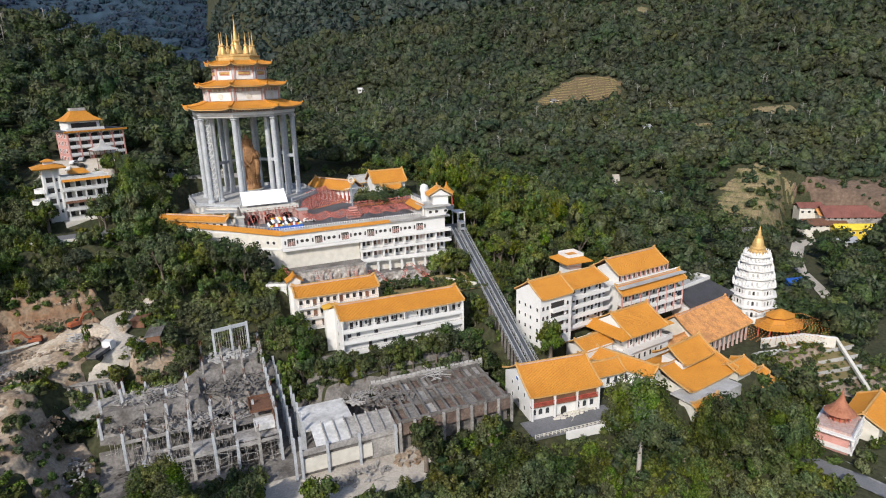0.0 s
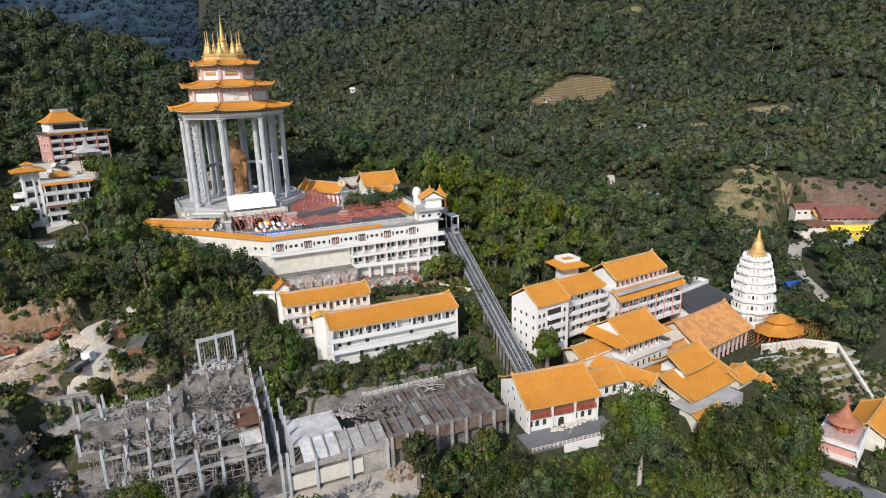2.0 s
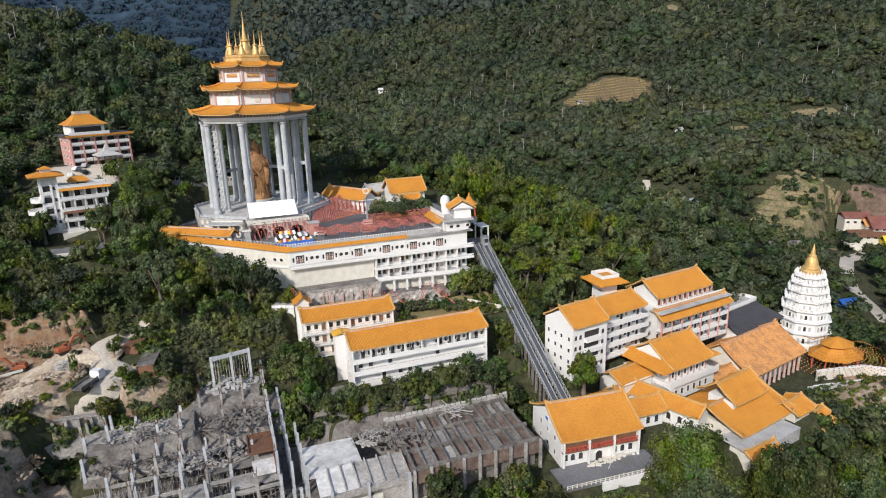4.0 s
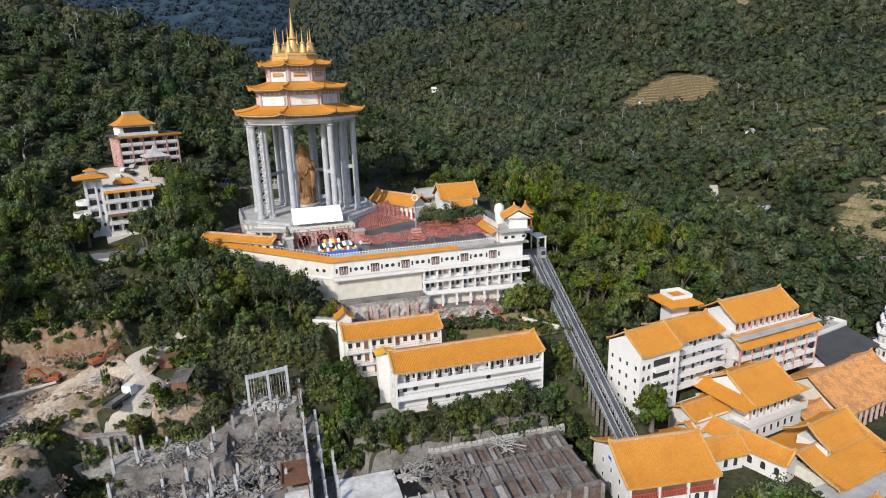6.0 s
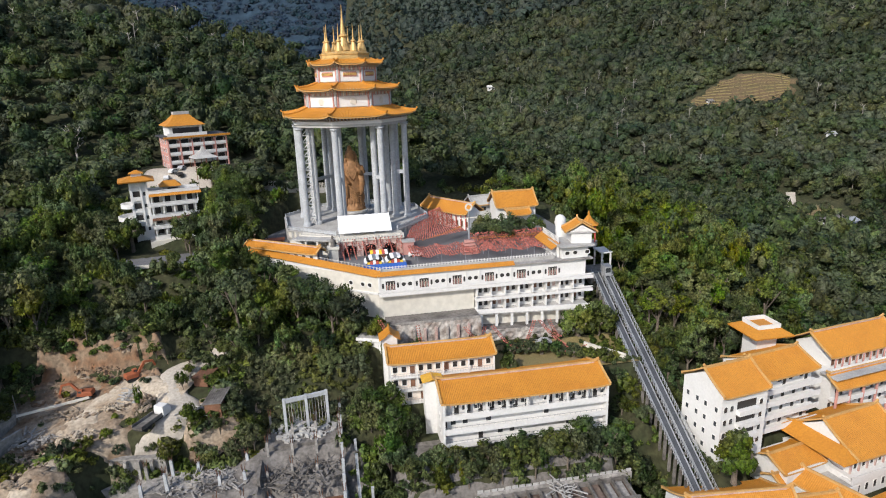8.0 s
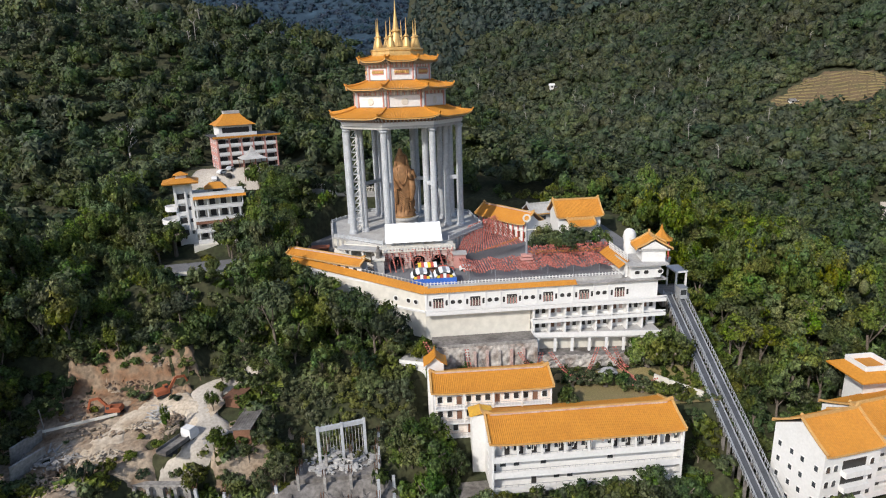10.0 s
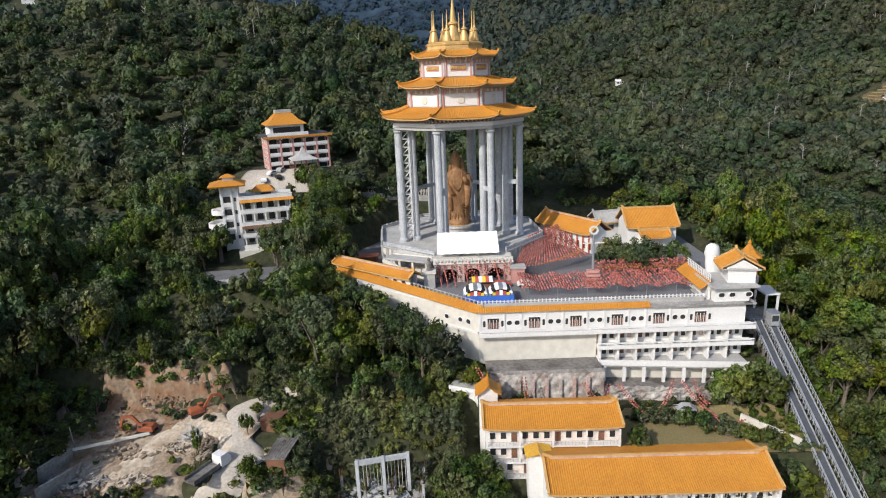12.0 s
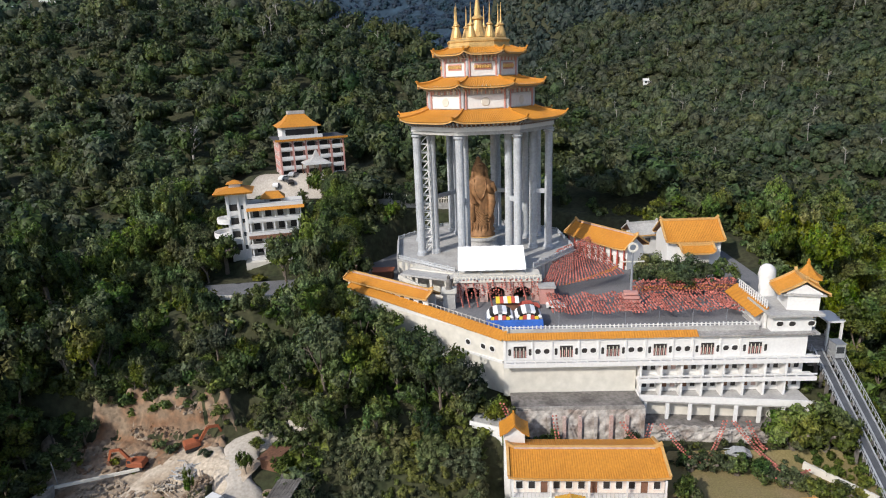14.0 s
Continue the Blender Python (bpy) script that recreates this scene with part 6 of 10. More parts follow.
def corner_tower():
    root = thing("corner_tower", "white corner tower with stepped slab roofs", "building", pose(47.4, -60.6, -6.0))
    part("lower_wall", Geo().box(-6.4, 1.0, -1.6, 6, -6.5, 5.0), WHITE, root)
    part("lower_slab", Geo().box(-7.2, 2.6, -3.0, 6.6, 5.0, 5.4), STONE, root)
    part("mid_wall", Geo().box(-5.6, 1.6, -1.8, 6, 5.4, 8.6), WHITE, root)
    part("mid_slab", Geo().box(-6.6, 3.0, -3.0, 6.6, 8.6, 9.0), STONE, root)
    cap = thing("tower_pavilion", "small white gabled pavilion with orange tiles", "pavilion", pose(48.0, -58.6, 3.0, 0, 0, 80))
    part("pavilion_wall", Geo().box(-2.8, 2.8, -2.7, 2.7, 0, 3.2), WHITE, cap)
    gable_wall(cap, 5.6, 6.0, 3.0, 3.3, 5.0, WHITE)
    gable_roof(cap, 6.4, 8.4, 3.0, 5.5, ORANGE, lift=0.3)
    part("eave_slab", Geo().box(-3.2, 3.2, -3.6, 3.6, 2.8, 3.05), STONE, cap)
    for x in (-4.2, -2.0, 1.4):
        octo_window(root, x, -1.8, 6.4, 1.2, 0.9)
    octo_window(root, -4.0, -2.2, 0.9, 1.2, 0.9)
    g = Geo()
    for k in range(14):
        y = -0.5 + 0.9 * k
        g.box(-6.3, -6.1, y, y + 0.12, 9.4, 11.0)
    for z in (9.8, 10.4, 11.0):
        g.beam((-6.2, -0.5, z), (-6.2, 12, z), 0.08)
    part("railing", g, WHITE, root)
    lean = thing("lean_to_roof", "narrow lean-to roof of orange tiles beside the tower", "roof", pose(40.2, -54.5, -1.0))
    g = Geo()
    for k in range(41):
        y = -6.4 + 14.0 * k / 40
        h = (0, .06, .09, .06)[k % 4]
        g.v += [(-0.9, y, 2.6 + h), (1.6, y, 4.4 + h)]
    g.f = [(2 * k, 2 * k + 1, 2 * k + 3, 2 * k + 2)[::-1] for k in range(40)]
    part("tiles", g, ORANGE, lean)
    part("lean_wall", Geo().box(0.8, 1.3, -6.4, 7.6, 0, 3.6), WHITE, lean)
    gz = thing("small_pavilion", "small hexagonal pavilion with an orange pointed roof", "pavilion", pose(56.5, -45.5, -1.5))
    part("roof", Geo().lathe(0, 0, [(3.3, 5.4), (2.2, 6.0), (1.2, 7.0), (0.35, 8.2), (0.4, 8.6), (0.05, 9.4)], 6), ORANGE, gz)
    for k in range(6):
        part("post", Geo().cyl(2.3 * math.cos(k * 1.047), 2.3 * math.sin(k * 1.047), 0, 5.5, 0.16, n=6), RED, gz)
    part("floor", Geo().cyl(0, 0, -1, 0.3, 3.0, n=6), STONE, gz)


corner_tower()


def back_halls():
    root = thing("plaza_hall", "white hall with a steep orange roof and a porch", "building", pose(42.0, -17.0, -1.0, 0, 0, 0))
    l, w = 14.4, 11.0
    gable_wall(root, l - 1.4, w - 2, 0, 6.6, 9.6, WHITE)
    gable_roof(root, l, w, 6.4, 10.6, ORANGE)
    part("porch_wall", Geo().box(-3.2, 3.2, -w / 2 - 0.6, -w / 2 + 1.2, 0, 4.2), CREAM, root)
    gable_roof(root, 8.2, 4.4, 4.2, 5.6, ORANGE, y=-w / 2 - 0.3, lift=0.7)
    root = thing("long_hall", "long white hall with red columns and an orange roof", "building", pose(22.0, -13.5, -1.0, 0, 0, -57))
    l, w = 22.0, 8.0
    gable_wall(root, l - 1.2, w - 2.4, 0, 5.2, 7.6, WHITE)
    gable_roof(root, l, w, 5.2, 8.2, ORANGE, lift=0.6)
    for k in range(10):
        u = -l / 2 + 1.2 + (l - 2.4) * k / 9
        part("column", Geo().cyl(u, -w / 2 + 0.7, 0, 5.0, 0.18, n=8), RED, root)
        window(root, u, -w / 2 + 1.2, 1.0, 1.0, 1.9, pane_mat=WOOD)
    root = thing("grey_roof_house", "small white house with a grey tiled hip roof", "house", pose(33.0, -8.0, -1.0, 0, 0, 10))
    part("house_wall", Geo().box(-3.2, 3.2, -2.4, 2.4, 0, 5.6), WHITE, root)
    gable_roof(root, 8.4, 7.0, 5.5, 7.9, STONE, lift=0.5, ridge_mat=STONE)
    window(root, 0.6, -2.4, 3.2, 1.6, 1.3)


back_halls()


# ---- buildings on the western slope ----
def pink_building():
    root = thing("pink_building", "four-storey pink and white building with an orange pavilion roof", "building", pose(-66.5, 38.5, 16.0, 0, 0, 24))
    l, w = 21.0, 14.0
    part("core_wall", Geo().box(-l / 2 + 0.4, l / 2 - 0.4, -w / 2 + 1.8, w / 2, 0, 12.4), PINK, root)
    part("west_wall", Geo().box(-l / 2, -l / 2 + 0.5, -w / 2, w / 2, 0, 12.4), PINK, root)
    for k, z in enumerate((0.2, 3.2, 6.2, 9.2)):
        part("balcony_slab", Geo().box(-l / 2, l / 2, -w / 2 - 0.2, -w / 2 + 1.8, z - 0.3, z), WHITE, root)
        part("parapet", Geo().box(-l / 2, l / 2, -w / 2 - 0.3, -w / 2 - 0.1, z, z + 1.0), WHITE, root)
        for i in range(5):
            u = -l / 2 + 2.1 + i * 4.2
            window(root, u, -w / 2 + 1.8, z + 0.2, 2.6, 2.1, pane_mat=DARK, arched=False)
            if k == 3:
                part("arch_header", Geo().loft([[(u - 1.9, -w / 2 - 0.1, z + 3.0), (u + 1.9, -w / 2 - 0.1, z + 3.0), (u + 1.9, -w / 2 - 0.1, z + 1.9), (u + 1.0, -w / 2 - 0.1, z + 2.6), (u - 1.0, -w / 2 - 0.1, z + 2.6), (u - 1.9, -w / 2 - 0.1, z + 1.9)],
                                                [(u - 1.9, -w / 2 + 0.2, z + 3.0), (u + 1.9, -w / 2 + 0.2, z + 3.0), (u + 1.9, -w / 2 + 0.2, z + 1.9), (u + 1.0, -w / 2 + 0.2, z + 2.6), (u - 1.0, -w / 2 + 0.2, z + 2.6), (u - 1.9, -w / 2 + 0.2, z + 1.9)]]), WHITE, root)
        for v in (-4, 0, 4):
            window(root, -l / 2, v, z + 0.8, 1.2, 1.5, -90)
    for i in range(6):
        u = -l / 2 + 0.2 + (l - 0.4) * i / 5
        part("column", Geo().box(u - 0.25, u + 0.25, -w / 2 - 0.35, -w / 2 + 0.15, 0, 12.3), PINK, root)
    part("flat_roof", Geo().box(-l / 2 - 1.2, l / 2 + 1.2, -w / 2 - 1.2, w / 2 + 1, 12.3, 12.7), BLACKROOF, root)
    part("roof_trim", Geo().box(-l / 2 - 1.3, l / 2 + 1.3, -w / 2 - 1.3, -w / 2 - 1.0, 12.1, 12.8), ORANGE, root)
    part("upper_wall", Geo().box(-l / 2 + 1.5, 2.5, -w / 2 + 1.5, w / 2 - 2, 12.7, 16.4), WHITE, root)
    part("upper_parapet", Geo().box(-l / 2 + 0.4, 3.8, -w / 2 + 0.3, -w / 2 + 0.6, 12.7, 13.8), WHITE, root)
    # plate before the upper wall, its near-black standing in for shade
    part("upper_shade_panel", Geo().box(-l / 2 + 2.6, 1.4, -w / 2 + 1.44, -w / 2 + 1.5, 13.6, 15.6), DARK, root)
    a = (-l / 2 + 0.2, 3.8, -w / 2 + 0.2, w / 2 - 0.7)
    r0 = [(a[0], a[2], 16.4), (a[1], a[2], 16.4), (a[1], a[3], 16.4), (a[0], a[3], 16.4)]
    b = (-l / 2 + 4.6, -0.6, -1.6, 1.6)
    r1 = [(b[0], b[2], 20.2), (b[1], b[2], 20.2), (b[1], b[3], 20.2), (b[0], b[3], 20.2)]
    mid = [((p[0] * 0.45 + q[0] * 0.55), (p[1] * 0.45 + q[1] * 0.55), 18.0) for p, q in zip(r0, r1)]
    part("hip_roof", Geo().loft([r0, mid, r1]), ORANGE, root)
    g = Geo()
    for p, q in zip(r1, r1[1:] + r1[:1]):
        g.beam((p[0], p[1], 20.7), (q[0], q[1], 20.7), 0.3, 1.0)
    part("roof_crest", g, STONE, root)
    can = thing("tent_canopy", "grey peaked canopy on scaffolding posts", "canopy", pose(-61.5, 27.5, 14.5, 0, 0, 24))
    part("canopy", Geo().lathe(0, 0, [(6.2, 6.6), (5.8, 6.8), (3.4, 7.6), (1.4, 8.8), (0.6, 10.2), (0.1, 11.0)], 4, 0.785), STONE, can)
    for x in (-4, 0, 4):
        for y in (-4, 4):
            part("post", Geo().cyl(x, y, -1, 6.7, 0.12, n=6), WOOD, can)


pink_building()


def west_house():
    root = thing("stepped_house", "white stepped house with a stair tower and orange roof edges", "building", pose(-68.0, -9.5, 3.0, 0, 0, 16))
    # stair tower with open landings
    for x0, x1 in ((-9.0, -8.3), (-6.2, -5.7), (-4.5, -4.0)):
        part("tower_pier", Geo().box(x0, x1, -2.0, -1.5, -4.5, 16.2), WHITE, root)
    part("tower_wall", Geo().box(-9.0, -4.0, -1.5, 3.5, -4.5, 16.2), WHITE, root)
    for z in (0.8, 4.4, 8.0, 11.6):
        # near-black plate on the solid tower wall paints the landing's shade
        part("landing_shade_panel", Geo().box(-8.2, -6.3, -1.56, -1.48, z, z + 1.7), DARK, root)
        part("landing_parapet", Geo().box(-8.3, -6.2, -1.95, -1.6, z - 1.2, z - 0.05), WHITE, root)
        window(root, -5.1, -1.5, z + 0.2, 0.7, 1.1)
    eave = lambda x0, x1, y0, y1, z: [(x0, y0, z), (x1, y0, z), (x1, y1, z), (x0, y1, z)]
    part("tower_roof", Geo().loft([eave(-11.6, -2.0, -3.8, 5.4, 16.2), eave(-11.8, -1.8, -4.0, 5.6, 16.6), eave(-8.6, -4.4, -1.0, 2.6, 17.6)]), ORANGE, root)
    part("tower_crest", Geo().loft([eave(-8.0, -5.0, -0.4, 2.0, 17.5), eave(-7.8, -5.2, -0.2, 1.8, 18.6)]), WHITE, root)
    part("crest_roof", Geo().loft([eave(-8.6, -4.4, -1.0, 2.6, 18.5), eave(-6.8, -6.2, 0.6, 1.0, 19.4)]), ORANGE, root)
    # rounded balconies on the west side
    for z, r in ((8.6, 3.4), (4.9, 4.6), (0.4, 5.4)):
        arc = [radians(90 + 15 * k) for k in range(13)]
        outer, inner = [(-8.6 + r * math.cos(a), 0.6 + r * 0.9 * math.sin(a)) for a in arc], [(-8.6 + (r - 0.25) * math.cos(a), 0.6 + (r - 0.25) * 0.9 * math.sin(a)) for a in arc]
        part("round_balcony", Geo().prism(outer, z - 0.35, z), WHITE, root)
        part("round_parapet", Geo().loft([[(*a, z), (*b, z), (*b, z + 1.0), (*a, z + 1.0)] for a, b in zip(outer, inner)]), WHITE, root)
    # galleries, one above the other
    for k, (z, x1, y0, tiles) in enumerate(((12.2, 10.5, -2.8, True), (8.5, 9.5, -3.4, False), (5.0, 9.5, -4.0, True), (1.8, 9.0, -4.4, False), (-1.4, 8.5, -4.8, False))):
        part("floor_slab", Geo().box(-4, x1, y0, 5, z - 0.3, z), STONE if k == 0 else WHITE, root)
        part("parapet", Geo().box(-4, x1, y0 - 0.1, y0 + 0.1, z, z + 0.85), WHITE, root)
        part("parapet_cap", Geo().box(-4, x1 + 0.1, y0 - 0.2, y0 + 0.2, z + 0.85, z + 1.0), WHITE, root)
        if tiles:
            part("edge_tiles", Geo().loft([[(-4, y0 - 0.9, z - 0.75), (x1 + 0.3, y0 - 0.9, z - 0.75), (x1 + 0.3, y0 - 0.1, z - 0.75), (-4, y0 - 0.1, z - 0.75)], [(-4, y0 - 0.8, z - 0.6), (x1 + 0.3, y0 - 0.8, z - 0.6), (x1 + 0.3, y0 - 0.1, z - 0.05), (-4, y0 - 0.1, z - 0.05)]]), ORANGE if k == 0 else RUST, root)
        for q in range(5):
            u = -3.4 + (x1 + 2.6) * q / 4
            part("pier", Geo().box(u - 0.18, u + 0.18, y0 + 0.2, y0 + 0.55, z - 3.4, z - 0.3), WHITE, root)
    part("back_wall", Geo().box(-4, 9.4, 1.0, 4.9, -4.5, 11.9), CREAM, root)
    for z in (8.7, 5.2, 2.0, -1.2):
        for k in range(4):
            window(root, -2.0 + 3.2 * k, 1.0, z + 0.2, 1.6, 2.0, pane_mat=DARK)
    part("terrace_rail", Geo().box(-4, 10.4, 4.6, 4.9, 12.2, 13.0), WHITE, root)
    part("base_wall", Geo().box(-5.5, 8.2, -6.2, 1, -5.5, -1.7), CREAM, root)
    small = thing("side_house", "small grey-walled house with an orange roof", "house", pose(-66.5, -2.5, 13.5, 0, 0, 16))
    part("house_wall", Geo().box(-3, 2, -2, 2, 0, 2.6), STONE, small)
    part("roof", Geo().loft([[(-4, -3.0, 2.6), (2.6, -3.0, 2.6), (2.6, 3, 2.6), (-4, 3, 2.6)], [(-2.4, -0.6, 4.2), (1.0, -0.6, 4.2), (1.0, 0.6, 4.2), (-2.4, 0.6, 4.2)]]), ORANGE, small)
    # shade of the front painted as a near-black plate on the wall
    part("shade_panel", Geo().box(-1.6, 1.4, -2.05, -1.95, 0.8, 2.2), DARK, small)


west_house()
sheet("house_yard", [(-86, 20), (-58, 18), (-56, 31), (-80, 31)], ROAD, 0.4, "pale paved yard before the pink building", 2.0)
sheet("upper_lot", turned(-67, -31, 8, 22, 12), ASPHALT, 0.3, "grey parking lot on the western slope", 2.0)
plain("lot_kerb", Geo().beam((-79, -36.4, level(-79, -36) + 0.7), (-56, -38.0, level(-56, -38) + 0.9), 0.4, 1.0), CREAM, "pale kerb wall of the parking lot", kind="structure")


def slope_fence():
    root = thing("picket_fence", "long white picket fence on the slope behind the pavilion", "fence", pose(0, 0, 0))
    a, b, n = Vector((-47.0, 14.0, 0)), Vector((-12.0, 15.5, 0)), 70
    picket = Geo().box(-0.09, 0.09, -0.06, 0.06, -2.0, 2.6).mesh("picket", CREAM)
    top = []
    for k in range(n):
        p = a + (b - a) * k / (n - 1)
        z = level(p.x, p.y) + 1.0
        part("picket", picket, CREAM, root, at=pose(p.x, p.y, z))
        top.append((p.x, p.y - 0.1, z + 2.0))
    part("rail", Geo().run(top, 0.1, 0.16), CREAM, root)
    part("kerb", Geo().run([(x, y - 0.3, z - 2.4) for x, y, z in top], 0.5, 2.2), STONE, root)


slope_fence()


# ---- below the terrace ----
def below_terrace():
    def stained_wall(name, a, b, z0, z1, mat, label, seed, jag=0.3):
        """An uneven retaining wall between two plan points, with thickness."""
        rng, g = random.Random(seed), Geo()
        n, m = int(math.dist(a, b) / 0.7), 9
        dx, dy = (b[0] - a[0]) / math.dist(a, b), (b[1] - a[1]) / math.dist(a, b)
        for r in range(m):
            for i in range(n):
                f, h, o = i / (n - 1), z0 + (z1 - z0) * r / (m - 1), rng.uniform(-jag, jag)
                g.v.append((a[0] + (b[0] - a[0]) * f + dy * o, a[1] + (b[1] - a[1]) * f - dx * o, h + (rng.uniform(-.4, .4) if r == m - 1 else 0)))
        for i in range(n):
            f = i / (n - 1)
            g.v.append((a[0] + (b[0] - a[0]) * f - dy * 1.4, a[1] + (b[1] - a[1]) * f + dx * 1.4, z1 - 0.2))
        g.f = [(r * n + i, r * n + i + 1, (r + 1) * n + i + 1, (r + 1) * n + i) for r in range(m) for i in range(n - 1)]
        plain(name, g, mat, label, kind="structure")
    stained_wall("rock_wall", (15.5, -67.9), (49, -70.6), -21.0, -16.2, STAINWALL, "stained concrete and rock retaining wall below the terrace", 12, 0.2)
    stained_wall("shelf_wall", (-6, -69.4), (17.8, -69.4), -20.0, -11.8, STAINWALL, "stained concrete wall under the shelf", 13, 0.12)
    for k in range(7):
        plain("wall_buttress", Geo().box(-0.3, 0.3, -0.4, 0.3, 0, 6.4), ROSESTONE if k % 3 else STAINWALL, "streaked concrete buttress on the retaining wall", kind="structure", m=pose(0.5 + 2.8 * k, -69.5, -19.6))
    plain("upper_shelf", Geo().box(-6, 17.5, -69.2, -63.35, -12.2, -11.7), DARKCON, "stained concrete shelf below the blank wall", kind="structure")
    plain("shelf_kerb", Geo().box(-6, 17.5, -69.45, -69.2, -12.0, -11.3), CONCRETE, "low concrete kerb of the shelf", kind="structure")
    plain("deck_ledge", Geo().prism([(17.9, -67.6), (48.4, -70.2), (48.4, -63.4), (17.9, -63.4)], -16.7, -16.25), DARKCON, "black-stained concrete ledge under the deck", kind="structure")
    # low curved garden wall
    for k in range(9):
        a, b = (42.5 + 0.75 * k, -76.3 - 1.0 * k), (42.5 + 0.75 * (k + 1), -76.3 - 1.0 * (k + 1))
        plain("garden_wall", Geo().beam((*a, level(*a) + 0.6), (*b, level(*b) + 0.5), 0.4, 2.2), CREAM, "pale curved garden wall", kind="structure")
    P = []
    rng = np.random.RandomState(8)
    for (x0, y0, z0), (x1, y1, z1) in (((31, -71.5, -13.5), (26, -77, -17.5)), ((32.5, -71.5, -13.5), (38, -80, -18)), ((20, -72, -13.5), (25, -78, -17.5)), ((18, -72, -13.5), (15, -76, -16.5)), ((36, -81, -18), (42, -79.5, -17.2)), ((13, -72, -13), (17, -75, -16)), ((-8, -72, -9), (-3, -75, -16)), ((1, -73, -11), (2, -76, -17)), ((35, -71.5, -13.5), (37, -75, -17))):
        L = math.dist((x0, y0, z0), (x1, y1, z1))
        for j in range(int(L / 0.4)):
            f = j * 0.4 / L
            for w in (-0.3, 0.3):
                P.append((x0 + (x1 - x0) * f + w, y0 + (y1 - y0) * f, z0 + (z1 - z0) * f - 1.0 * math.sin(math.pi * f) + rng.uniform(-.1, .1)))
    lantern_field("garden_lantern_strings", P, 0.2, LANTERN, "strings of red lanterns hung above the garden")
    hut = thing("sheet_roof_shed", "low shed with a pale sheet roof by the hall", "shed", pose(-9.7, -68.0, -16.6, 0, 0, -24))
    part("shed_wall", Geo().box(-2.9, 2.9, -2.5, 3.4, -4, 2.3), WHITE, hut)
    part("shed_roof", Geo().box(-3.1, 3.1, -2.8, 3.6, 2.3, 2.6), STONE, hut)
    part("shed_fascia", Geo().box(-3.2, 3.2, -3.0, -2.8, 1.9, 2.75), WHITE, hut)


below_terrace()


# ---- the unfinished building site ----
def rubble(name, cx, cy, rx, ry, z, n, label, mat, seed, sticks=0.5, size=0.7):
    """Broken beams and lumps thrown together."""
    rng, g = random.Random(seed), Geo()
    for k in range(n):
        a, r = rng.uniform(0, 6.28), math.sqrt(rng.random())
        x, y = cx + rx * r * math.cos(a), cy + ry * r * math.sin(a)
        h = (1 - r) * 1.2 * size
        if rng.random() < sticks:
            q, l = rng.uniform(0, 6.28), rng.uniform(0.8, 3.6) * size
            g.beam((x, y, z + h), (x + l * math.cos(q), y + l * math.sin(q), z + h + rng.uniform(-.2, .7) * size), rng.uniform(.08, .22))
        else:
            s = rng.uniform(.2, .7) * size
            pts = [[(x + s * rng.uniform(.6, 1.2) * math.cos(q), y + s * rng.uniform(.6, 1.2) * math.sin(q), z + h * 0.6 + s * (-0.4 if i == 0 else 0.5)) for q in [2 * math.pi * j / 5 for j in range(5)]] for i in range(2)]
            g.loft(pts)
    return plain(name, g, mat, label, "rubble", kind="stuff")


def post(root, x, y, z0, z1, w=0.55, rebar=True, mat=None):
    part("post", Geo().box(x - w / 2, x + w / 2, y - w / 2, y + w / 2, z0, z1), mat or CONCRETE, root)
    if rebar:
        g = Geo()
        for dx in (-0.2, 0.2):
            for dy in (-0.2, 0.2):
                g.beam((x + dx, y + dy, z1), (x + dx * 1.3, y + dy * 1.3, z1 + 1.5), 0.09)
        part("rebar", g, RUST, root)


